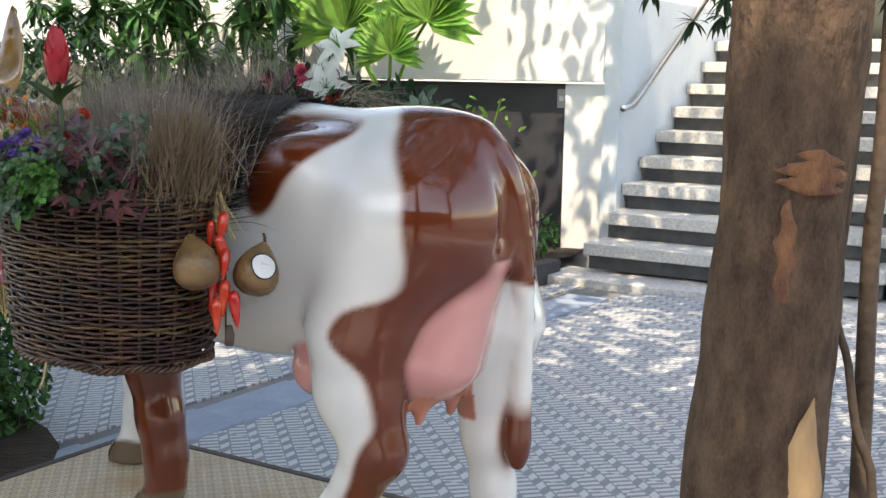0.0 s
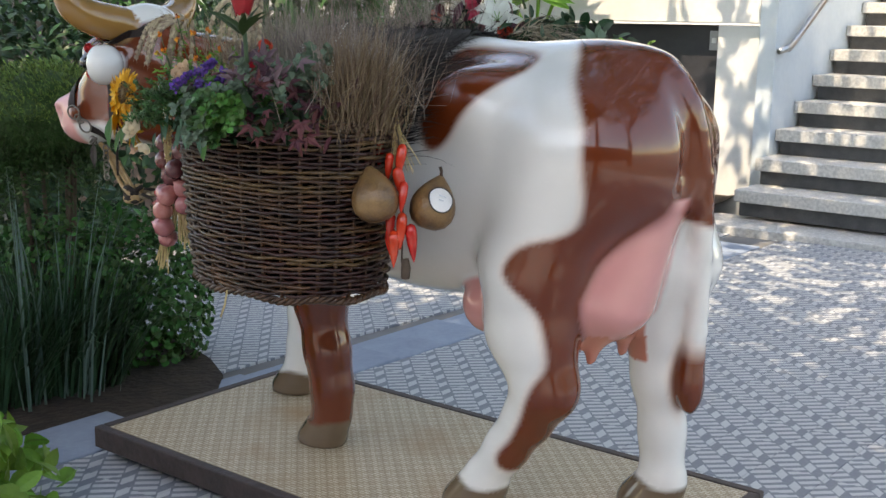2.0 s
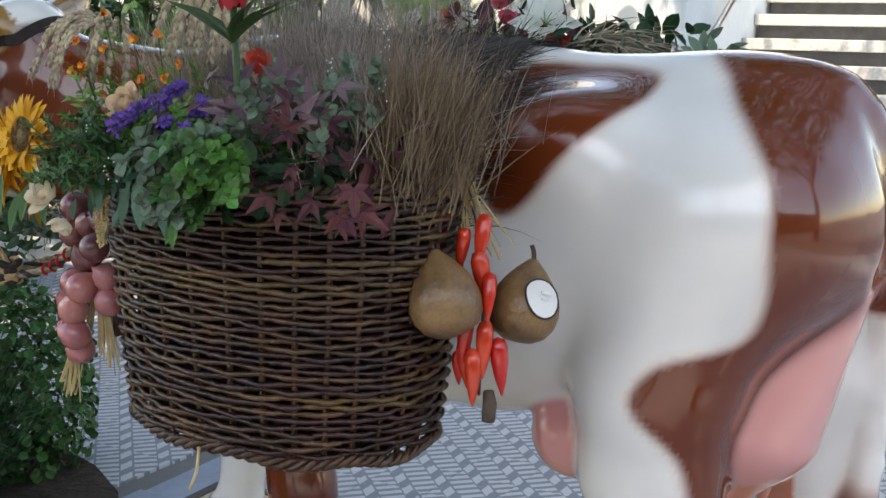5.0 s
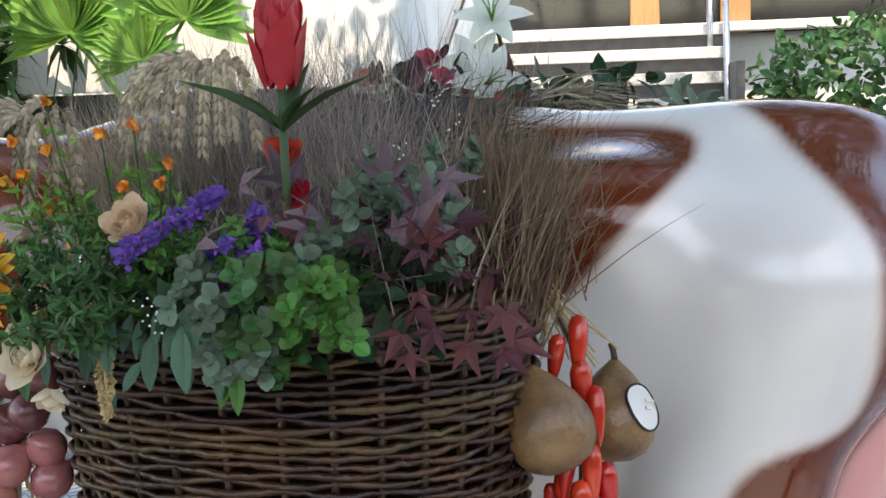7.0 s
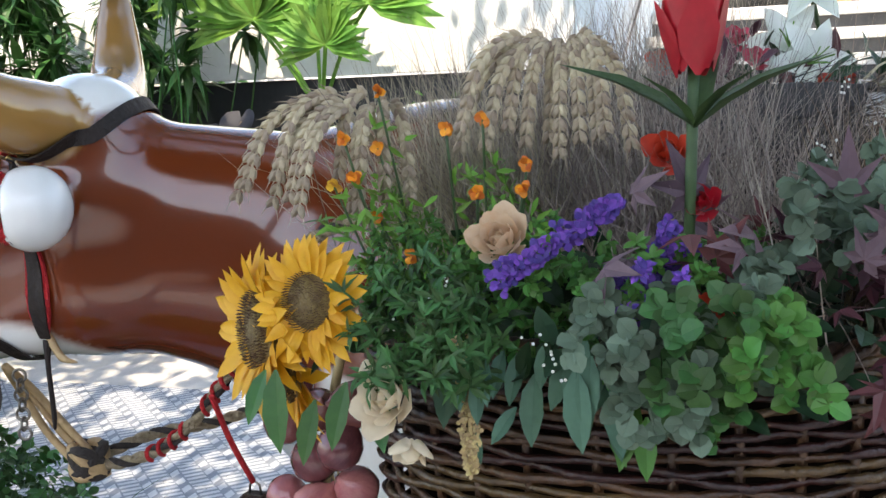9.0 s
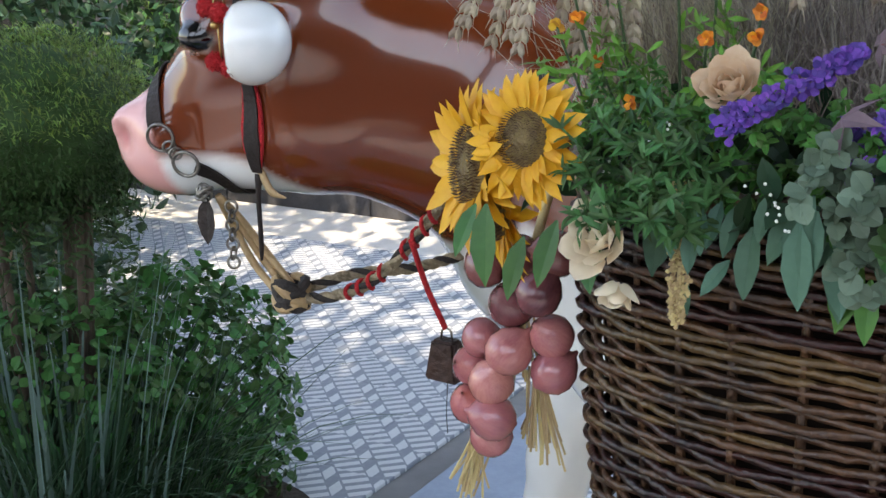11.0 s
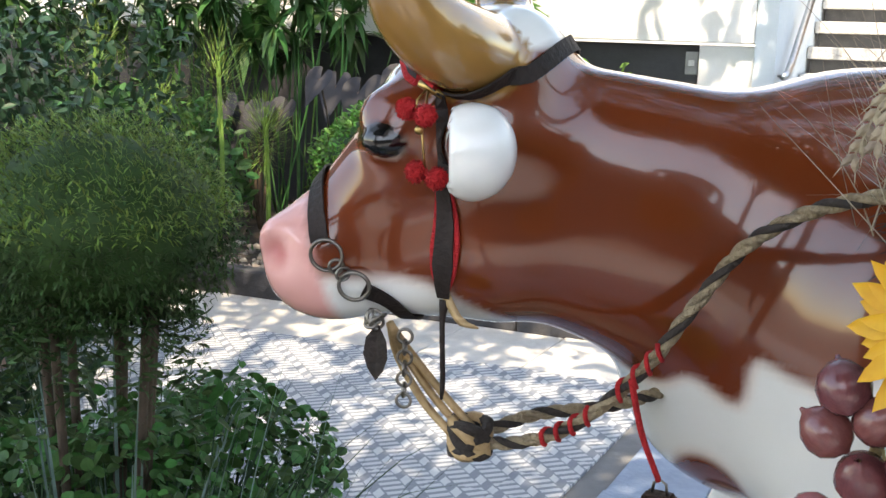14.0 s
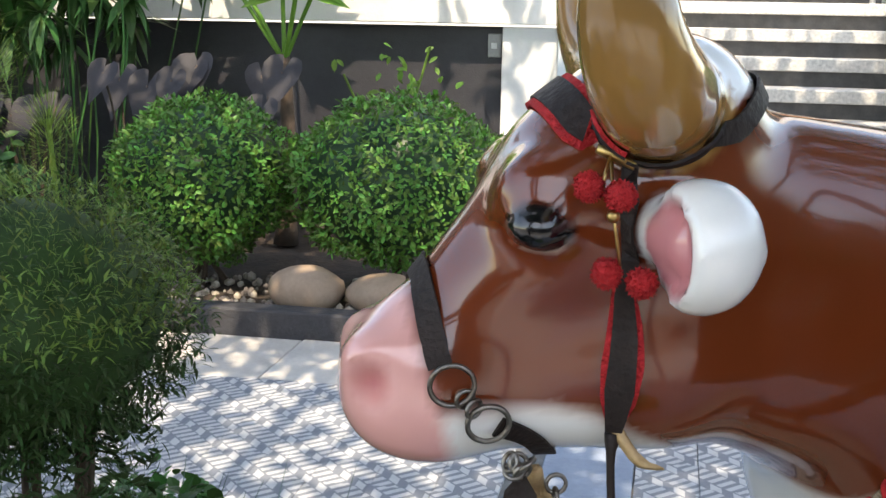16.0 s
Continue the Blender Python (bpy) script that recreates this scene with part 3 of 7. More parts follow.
def cow_sdf(p):
    E, R = sd_ellipsoid, sd_rod
    p = cow_rest(p)
    d = E(p, (-0.04, 0, 0.81), (0.56, 0.285, 0.335))
    d = smin(d, E(p, (-0.505, 0, 0.895), (0.255, 0.255, 0.24)), 0.10)
    d = smin(d, E(p, (0.38, 0, 0.84), (0.31, 0.255, 0.315)), 0.12)
    d = smin(d, R(p, (-0.62, 0, 1.08), (0.5, 0, 1.065), 0.045, 0.045), 0.12)
    for sg in (1, -1):
        d = smin(d, E(p, (-0.315, sg * 0.195, 1.01), (0.08, 0.06, 0.06)), 0.13)
        d = smin(d, R(p, (-0.565, sg * 0.13, 0.91), (-0.475 if sg > 0 else -0.60, sg * 0.165, 0.62), 0.155, 0.11), 0.06)
        d = smin(d, E(p, (0.36, sg * 0.17, 0.74), (0.17, 0.10, 0.26)), 0.10)
    d = -smin(-d, E(p, (-0.845, 0, 0.84), (0.115, 0.022, 0.25)), 0.05)      # cleft of the rump
    d = smin(d, E(p, (0.60, 0.03, 0.73), (0.17, 0.15, 0.18)), 0.12)
    # neck
    d = smin(d, R(p, (0.48, 0.02, 0.95), (0.86, 0.285, 1.082), 0.155, 0.085), 0.10)
    d = smin(d, R(p, (0.55, 0.04, 0.84), (0.88, 0.30, 0.945), 0.16, 0.10), 0.10)
    # head
    t = HEAD_A
    d = smin(d, E(p, head(-0.055, 0, 1.07), (0.12, 0.108, 0.118), t), 0.06)
    d = smin(d, R(p, head(-0.015, 0, 1.06), head(0.125, 0, 0.925), 0.098, 0.064), 0.05)
    d = smin(d, R(p, head(-0.07, 0, 0.91), head(0.10, 0, 0.872), 0.098, 0.062), 0.05)
    d = smin(d, E(p, head(0.150, 0, 0.880), (0.082, 0.076, 0.080), t), 0.04)
    d = smin(d, E(p, head(-0.090, 0, 1.163), (0.078, 0.095, 0.068), t), 0.05)
    for sg in (1, -1):
        d = smin(d, E(p, head(0.035, sg * 0.076, 1.082), (0.055, 0.033, 0.042), t), 0.03)   # brow
        d = smin(d, E(p, head(0.20, sg * 0.045, 0.915), (0.028, 0.026, 0.028), t), 0.03)    # nostril rim
        d = -smin(-d, E(p, head(0.205, sg * 0.066, 0.897), (0.020, 0.017, 0.022), t), 0.015)
    # legs: near hind, far hind, near fore, far fore
    L = [((-0.47, 0.17, 0.62), 0.125), ((-0.47, 0.165, 0.48), 0.105), ((-0.505, 0.155, 0.35), 0.076), ((-0.455, 0.15, 0.26), 0.056), ((-0.40, 0.15, 0.18), 0.049), ((-0.345, 0.15, 0.10), 0.054)]
    for (a, ra), (b, rb) in zip(L, L[1:]):
        d = smin(d, R(p, a, b, ra, rb, 0.85), 0.04)
    L = [((-0.62, -0.15, 0.62), 0.13), ((-0.605, -0.15, 0.46), 0.085), ((-0.615, -0.15, 0.33), 0.066), ((-0.63, -0.15, 0.2), 0.053), ((-0.635, -0.15, 0.1), 0.058)]
    for (a, ra), (b, rb) in zip(L, L[1:]):
        d = smin(d, R(p, a, b, ra, rb, 0.85), 0.04)
    L = [((0.34, 0.15, 0.62), 0.12), ((0.29, 0.13, 0.42), 0.078), ((0.265, 0.125, 0.27), 0.066), ((0.25, 0.12, 0.17), 0.060), ((0.25, 0.12, 0.1), 0.064)]
    for (a, ra), (b, rb) in zip(L, L[1:]):
        d = smin(d, R(p, a, b, ra, rb, 0.9), 0.04)
    L = [((0.50, -0.13, 0.62), 0.12), ((0.60, -0.13, 0.40), 0.075), ((0.65, -0.13, 0.27), 0.06), ((0.665, -0.13, 0.17), 0.052), ((0.68, -0.13, 0.1), 0.058)]
    for (a, ra), (b, rb) in zip(L, L[1:]):
        d = smin(d, R(p, a, b, ra, rb, 0.9), 0.04)
    for (x, y) in ((-0.315, 0.15), (-0.62, -0.15), (0.275, 0.12), (0.70, -0.13)):
        hoof = np.maximum(R(p, (x + 0.02, y, 0.0), (x - 0.02, y, 0.075), 0.082, 0.062, 0.85), -p[:, 2])
        d = smin(d, hoof, 0.012)
    # udder and teats
    d = smin(d, R(p, *UDDER), 0.025)
    for x, y in ((-0.575, 0.07), (-0.585, -0.04), (-0.50, 0.09), (-0.50, -0.03)):
        d = smin(d, R(p, (x, y, 0.46), (x + 0.005, y + 0.005, 0.405), 0.024, 0.013), 0.03)
    d = smin(d, E(p, (-0.325, 0.12, 0.505), (0.08, 0.075, 0.075)), 0.03)
    # tail
    T = [((-0.66, -0.02, 1.09), 0.035), ((-0.745, -0.05, 0.98), 0.028), ((-0.738, -0.085, 0.80), 0.026), ((-0.735, -0.115, 0.58), 0.020), ((-0.715, -0.125, 0.41), 0.028)]
    TP, TR = resample([a for a, r in T], 13), np.interp(np.linspace(0, 4, 13), range(5), [r for a, r in T])
    for i in range(12):
        d = smin(d, R(p, TP[i], TP[i + 1], TR[i], TR[i + 1]), 0.03 if i < 3 else 0.012)
    d = smin(d, E(p, (-0.712, -0.125, 0.345), (0.034, 0.034, 0.085)), 0.02)
    for (a, b), sg in zip(EARS, (1, -1)):
        ear = E(p, a, EAR_R, t + sg * EAR_TURN)
        ear = np.maximum(ear, (p - np.array(head(-0.040, sg * 0.186, 1.055))) @ np.array([math.cos(t + sg * EAR_TURN), math.sin(t + sg * EAR_TURN), 0.0]))
        ear = -smin(-ear, E(p, b, EAR_IN, t + sg * EAR_TURN), 0.006)
        ear = np.minimum(ear, R(p, head(-0.06, sg * 0.09, 1.06), a, 0.035, 0.03))
        d = smin(d, ear, 0.012)
    for H in (HORN_N, HORN_F):
        for i in range(10):
            d = smin(d, R(p, H[i], H[i + 1], HORN_R[i], HORN_R[i + 1]), 0.012)
    for sg in (1, -1):
        d = np.minimum(d, E(p, head(0.052, sg * 0.107, 1.054), (0.030, 0.021, 0.021), t))
    return d


def poly_sd(x, z, pts):
    """Signed distance to a closed outline, below zero inside."""
    P = np.array(pts, float)
    a, b, c, d = np.roll(P, 1, 0), P, np.roll(P, -1, 0), np.roll(P, -2, 0)
    P = np.stack([0.5 * (2 * b + (c - a) * t + (2 * a - 5 * b + 4 * c - d) * t * t + (3 * b - a - 3 * c + d) * t ** 3) for t in (0.0, 0.25, 0.5, 0.75)], 1).reshape(-1, 2)
    d = np.full(x.shape, 1e9)
    inside = np.zeros(x.shape, bool)
    for (ax, az), (bx, bz) in zip(P, np.roll(P, -1, 0)):
        ex, ez = bx - ax, bz - az
        h = np.clip(((x - ax) * ex + (z - az) * ez) / (ex * ex + ez * ez), 0, 1)
        d = np.minimum(d, np.hypot(x - ax - ex * h, z - az - ez * h))
        cond = ((az > z) != (bz > z)) & (x < (bx - ax) * (z - az) / (bz - az + 1e-12) + ax)
        inside ^= cond
    return np.where(inside, -d, d)


RUMP = [(-0.49, 1.2), (-0.53, 1.12), (-0.605, 1.04), (-0.648, 0.97), (-0.653, 0.87), (-0.643, 0.79), (-0.61, 0.735), (-0.515, 0.695), (-0.478, 0.63), (-0.54, 0.55), (-0.555, 0.43), (-0.52, 0.36), (-0.455, 0.235), (-0.405, 0.165), (-0.45, 0.13), (-0.70, 0.2), (-1.1, 0.3), (-1.1, 1.2)]
HIP = [(-0.18, 1.12), (-0.195, 1.02), (-0.215, 0.92), (-0.245, 0.89), (-0.29, 0.92), (-0.35, 0.995), (-0.405, 1.055), (-0.43, 1.09), (-0.41, 1.12), (-0.30, 1.128)]
FORE = [(0.20, 1.4), (0.26, 1.0), (0.40, 0.80), (0.47, 0.79), (0.525, 0.80), (0.547, 0.735), (0.61, 0.76), (0.66, 0.74), (0.715, 0.75), (0.79, 0.795), (0.87, 0.85), (0.95, 0.880), (1.3, 0.90), (1.3, 1.4)]
FORELEG = [(0.19, 0.60), (0.16, 0.2), (0.18, 0.06), (0.30, 0.06), (0.30, 0.2), (0.33, 0.28), (0.345, 0.45), (0.36, 0.60)]


def cow_paint(p):
    """Paint by place: white enamel, brown patches with airbrushed edges, pink and horn."""
    p = cow_rest(p)
    x, y, z = p.T
    n = len(p)
    white, brown, rim = np.array([0.84, 0.83, 0.79]), np.array([0.165, 0.031, 0.009]), np.array([0.70, 0.44, 0.33])
    dpt = np.full(n, 1.0)
    near = np.where(y > -0.02, poly_sd(x, z, RUMP), 1.0)
    wob = 0.012 * np.sin(x * 23 + y * 17) + 0.01 * np.sin(z * 31)
    far = np.where(y < 0.02, np.maximum(x + 0.60, 0.74 - z) + wob, 1.0)
    dpt = np.minimum(near, far)
    dpt = np.minimum(dpt, np.where(y > 0.035, poly_sd(x, z, HIP), 1.0))
    dpt = np.minimum(dpt, poly_sd(x, z, FORE))
    dpt = np.minimum(dpt, np.where(y > 0, poly_sd(x, z, FORELEG), 1.0))
    dpt = np.minimum(dpt, np.hypot(np.hypot(x - 0.60, (z - 0.545) * 0.8), 0) - 0.07 + np.where(y > 0, 0, 1.0))
    dpt = np.minimum(dpt, np.linalg.norm((p - np.array([-0.712, -0.125, 0.345])) / np.array([1, 1, 2.2]), axis=1) - 0.045)

    def st(v, w):
        return np.clip(0.5 - v / w, 0, 1)[:, None]

    col = np.repeat(white[None], n, 0)
    halo = st(dpt - 0.006, 0.022) * 0.55
    col = col * (1 - halo) + rim * halo
    a = st(dpt, 0.014)
    col = col * (1 - a) + brown * a
    s = (x - HEAD_O[0]) * math.cos(HEAD_A) + (y - HEAD_O[1]) * math.sin(HEAD_A)
    o = -(x - HEAD_O[0]) * math.sin(HEAD_A) + (y - HEAD_O[1]) * math.cos(HEAD_A)
    on_head = (x > 0.72)
    # white poll and pale jaw
    poll = np.where(on_head, np.maximum(1.165 - z + 0.25 * np.abs(s + 0.10), np.maximum(s + 0.02, -s - 0.19)), 1.0)
    a = st(poll, 0.012)
    col = col * (1 - a) + white * a
    pk = np.array([0.80, 0.40, 0.36])
    muz = np.where(on_head, (0.148 - 0.28 * (0.92 - z)) - s, 1.0)
    a = st(muz, 0.016)
    col = col * (1 - a) + pk * a
    hole = np.minimum(*[np.linalg.norm(p - np.array(head(0.20, sg * 0.064, 0.895)), axis=1) for sg in (1, -1)])
    a = st(hole - 0.018, 0.02) * 0.8
    col = col * (1 - a) + np.array([0.50, 0.10, 0.10]) * a
    # udder
    ud = np.where((z < 0.80) & (x < -0.23), np.minimum(sd_rod(p, *UDDER), sd_ellipsoid(p, (-0.325, 0.12, 0.505), (0.085, 0.08, 0.08))) - 0.006, 1.0)
    a = st(ud, 0.012)
    col = col * (1 - a) + np.array([0.74, 0.33, 0.31]) * a
    teat = (z < 0.475) & (x < -0.36) & (x > -0.62) & (np.abs(y) < 0.115) & (z > 0.36) & (ud < 0.09)
    col[teat] = (0.64, 0.24, 0.17)
    # ears
    for (c, inner), sg in zip(EARS, (1, -1)):
        e = sd_ellipsoid(p, c, (0.068, 0.072, 0.071), HEAD_A + sg * EAR_TURN)
        a = st(e, 0.006) * (sg * o > 0.118)[:, None]
        col = col * (1 - a) + white * a
        i = sd_ellipsoid(p, inner, EAR_IN, HEAD_A + sg * EAR_TURN)
        a = st(i - 0.002, 0.006) * (sg * o > 0.12)[:, None]
        col = col * (1 - a) + np.array([0.62, 0.24, 0.25]) * a
    # horns
    for H in (HORN_N, HORN_F):
        dd = np.full(n, 9.0)
        tt = np.zeros(n)
        for i in range(10):
            r = sd_rod(p, H[i], H[i + 1], HORN_R[i], HORN_R[i + 1])
            tt = np.where(r < dd, i + 0.5, tt)
            dd = np.minimum(dd, r)
        a = st(dd - 0.013, 0.006) * (np.abs(o) > 0.085)[:, None] * (z > 1.11)[:, None]
        tone = np.array([0.36, 0.185, 0.055]) * (1 + 0.12 * np.sin(z * 34 + x * 21) + 0.5 * np.clip((1.20 - z) * 4, -0.6, 0.4))[:, None] * 0.9
        col = col * (1 - a) + tone * a
    # eyes and hooves
    for sg in (1, -1):
        e = sd_ellipsoid(p, head(0.053, sg * 0.107, 1.051), (0.035, 0.027, 0.025), HEAD_A)
        a = st(e, 0.003) * (np.abs(o) > 0.09)[:, None]
        col = col * (1 - a) + np.array([0.50, 0.36, 0.30]) * a
        e = sd_ellipsoid(p, head(0.052, sg * 0.107, 1.055), (0.031, 0.023, 0.021), HEAD_A)
        a = st(e - 0.002, 0.003)
        col = col * (1 - a) + np.array([0.006, 0.006, 0.007]) * a
    a = st(z - 0.075 - 0.008 * np.sin(x * 40), 0.012)
    col = col * (1 - a) + np.array([0.17, 0.115, 0.075]) * a
    return col


def surface_nets(f, lo, hi, step):
    """A closed skin where f is zero, one corner a cell."""
    n = [int((b - a) / step) + 1 for a, b in zip(lo, hi)]
    ax = [lo[i] + step * np.arange(n[i]) for i in range(3)]
    S = np.empty(n, np.float32)
    gy, gz = np.meshgrid(ax[1], ax[2], indexing="ij")
    for i in range(n[0]):
        S[i] = f(np.stack([np.full(gy.size, ax[0][i]), gy.ravel(), gz.ravel()], 1)).reshape(n[1], n[2])
    neg = S < 0
    corner = [(a, b, c) for a in (0, 1) for b in (0, 1) for c in (0, 1)]
    cut = [slice(0, -1), slice(1, None)]
    cnt = sum(neg[cut[a], cut[b], cut[c]].astype(np.int8) for a, b, c in corner)
    cells = np.argwhere((cnt > 0) & (cnt < 8))
    idx = np.full([k - 1 for k in n], -1, np.int64)
    idx[tuple(cells.T)] = np.arange(len(cells))
    pts, wts = np.zeros((len(cells), 3)), np.zeros(len(cells))
    for a in corner:
        for k in range(3):
            if a[k]:
                continue
            b = list(a)
            b[k] = 1
            s0, s1 = S[tuple((cells + a).T)], S[tuple((cells + b).T)]
            hit = (s0 < 0) != (s1 < 0)
            t = s0 / (s0 - s1 + 1e-12)
            q = np.array(a, float)[None].repeat(len(cells), 0)
            q[:, k] = t
            pts[hit] += q[hit]
            wts[hit] += 1
    v = (cells + pts / wts[:, None]) * step + np.array(lo)
    faces = []
    for k in range(3):
        i, j = [m for m in range(3) if m != k]
        s0 = [slice(None)] * 3
        s1 = [slice(None)] * 3
        s0[k], s1[k] = slice(0, -1), slice(1, None)
        E = np.argwhere(neg[tuple(s0)] != neg[tuple(s1)])
        E = E[(E[:, i] > 0) & (E[:, j] > 0) & (E[:, i] < n[i] - 1) & (E[:, j] < n[j] - 1)]
        oi, oj = np.eye(3, dtype=int)[i], np.eye(3, dtype=int)[j]
        q = np.stack([idx[tuple((E - oi - oj).T)], idx[tuple((E - oj).T)], idx[tuple(E.T)], idx[tuple((E - oi).T)]], 1)
        flip = neg[tuple(E.T)] == (k == 1)
        q[flip] = q[flip][:, ::-1]
        faces.append(q)
    return v, np.concatenate(faces)


def enamel():
    m = bpy.data.materials.new("enamel_paint")
    m.use_nodes = True
    n, l = m.node_tree.nodes, m.node_tree.links
    b = n["Principled BSDF"]
    at = n.new("ShaderNodeAttribute")
    at.attribute_name = "paint"
    tc, ns, mx = n.new("ShaderNodeTexCoord"), n.new("ShaderNodeTexNoise"), n.new("ShaderNodeMix")
    ns.inputs["Scale"].default_value, ns.inputs["Detail"].default_value = 5, 5
    mx.data_type, mx.blend_type = "RGBA", "MULTIPLY"
    mx.inputs[0].default_value = 0.22
    l.new(tc.outputs["Object"], ns.inputs["Vector"]), l.new(at.outputs["Color"], mx.inputs[6]), l.new(ns.outputs["Fac"], mx.inputs[7])
    l.new(mx.outputs[2], b.inputs["Base Color"])
    b.inputs["Roughness"].default_value = 0.16
    b.inputs["Specular IOR Level"].default_value = 0.4
    b.inputs["Coat Weight"].default_value, b.inputs["Coat Roughness"].default_value = 0.75, 0.03
    bt, bn = n.new("ShaderNodeTexNoise"), n.new("ShaderNodeBump")
    bt.inputs["Scale"].default_value = 14
    bn.inputs["Strength"].default_value, bn.inputs["Distance"].default_value = 0.08, 0.01
    l.new(tc.outputs["Object"], bt.inputs["Vector"]), l.new(bt.outputs["Fac"], bn.inputs["Height"]), l.new(bn.outputs[0], b.inputs["Normal"])
    return m


def cow_statue():
    v, f = surface_nets(cow_sdf, (-0.95, -0.42, -0.06), (1.26, 0.72, 1.46), 0.0098)
    h = 0.002
    for _ in range(1):
        d = cow_sdf(v)
        g = np.stack([cow_sdf(v + np.eye(3)[k] * h) - cow_sdf(v - np.eye(3)[k] * h) for k in range(3)], 1) / (2 * h)
        g2 = (g * g).sum(1)
        v = v - np.clip(d / np.maximum(g2, 0.3), -0.006, 0.006)[:, None] * g
    ends = np.concatenate([np.stack([f[:, k], f[:, (k + 1) % 4]], 1) for k in range(4)])
    deg = np.bincount(ends[:, 0], minlength=len(v)) + np.bincount(ends[:, 1], minlength=len(v))
    for w in (0.6, -0.3) * 7 + (0.6, 0.5):
        acc = np.stack([np.bincount(ends[:, 0], v[ends[:, 1], k], len(v)) + np.bincount(ends[:, 1], v[ends[:, 0], k], len(v)) for k in range(3)], 1)
        v = v + w * (acc / deg[:, None] - v)
    me = mesh_from("cow_statue", v.tolist(), f.tolist(), enamel(), True)
    c = me.color_attributes.new("paint", "FLOAT_COLOR", "POINT")
    c.data.foreach_set("color", np.concatenate([cow_paint(v), np.ones((len(v), 1))], 1).astype(np.float32).ravel())
    tagged(obj("cow_statue", me, None, COW), "glossy brown and white painted cow statue with horns", "statue")


cow_statue()


# ---- platform under the cow ----
def lattice_material():
    m = bpy.data.materials.new("woven_lattice_top")
    m.use_nodes = True
    n, l = m.node_tree.nodes, m.node_tree.links
    b = n["Principled BSDF"]
    b.inputs["Roughness"].default_value = 0.5
    tc = n.new("ShaderNodeTexCoord")
    ck, ck2, ns, st = n.new("ShaderNodeTexChecker"), n.new("ShaderNodeTexBrick"), n.new("ShaderNodeTexNoise"), n.new("ShaderNodeTexNoise")
    ck.inputs["Scale"].default_value = 36
    ck.inputs["Color1"].default_value, ck.inputs["Color2"].default_value = (0.46, 0.38, 0.27, 1), (0.56, 0.49, 0.37, 1)
    ck2.inputs["Scale"].default_value = 22
    ck2.inputs["Color1"].default_value, ck2.inputs["Color2"].default_value, ck2.inputs["Mortar"].default_value = (1, 1, 1, 1), (0.86, 0.84, 0.8, 1), (0.5, 0.4, 0.28, 1)
    ck2.inputs["Mortar Size"].default_value = 0.05
    ns.inputs["Scale"].default_value, ns.inputs["Detail"].default_value = 3.0, 6
    l.new(tc.outputs["Object"], ck.inputs["Vector"]), l.new(tc.outputs["Object"], ck2.inputs["Vector"]), l.new(tc.outputs["Object"], ns.inputs["Vector"])
    m1, m2 = n.new("ShaderNodeMix"), n.new("ShaderNodeMix")
    m1.data_type = m2.data_type = "RGBA"
    m1.blend_type = "MULTIPLY"
    m1.inputs[0].default_value = 0.8
    l.new(ck.outputs[0], m1.inputs[6]), l.new(ck2.outputs[0], m1.inputs[7])
    r = n.new("ShaderNodeMapRange")
    r.inputs[1].default_value, r.inputs[2].default_value, r.inputs[4].default_value = 0.52, 0.75, 0.8
    l.new(ns.outputs["Fac"], r.inputs[0]), l.new(r.outputs[0], m2.inputs[0])
    m2.inputs[7].default_value = (0.30, 0.17, 0.07, 1)
    l.new(m1.outputs[2], m2.inputs[6]), l.new(m2.outputs[2], b.inputs["Base Color"])
    return m


def platform():
    root = tagged(empty("platform", COW @ Matrix.Translation((0.02, 0.04, -0.03)) @ Matrix.Rotation(radians(4), 4, "Z")), "low wheeled board with a tan lattice top under the statue", "platform")
    part("deck", box_bm((1.70, 0.80, 0.012), (0, 0, -0.006), 0.003), lattice_material(), root, smooth=False)
    for y in (-0.416, 0.416):
        part("side_rail", box_bm((1.762, 0.03, 0.065), (0, y, -0.03), 0.004), M_BOARD, root, smooth=False)
    for x in (-0.866, 0.866):
        part("end_rail", box_bm((0.03, 0.80, 0.065), (x, 0, -0.03), 0.004), M_BOARD, root, smooth=False)
    for x in (-0.7, 0.7):
        for y in (-0.32, 0.32):
            c = part("caster", box_bm((0.05, 0.045, 0.02), (x, y, -0.022), 0.004), M_CHAIN, root, smooth=False)
            bm = bmesh.new()
            bmesh.ops.create_cone(bm, cap_ends=True, segments=20, radius1=0.032, radius2=0.032, depth=0.028, matrix=Matrix.Translation((x, y, -0.064)) @ Matrix.Rotation(radians(90), 4, "X"))
            part("wheel", bm, M_CASTER, c, "orange plastic wheel")


platform()


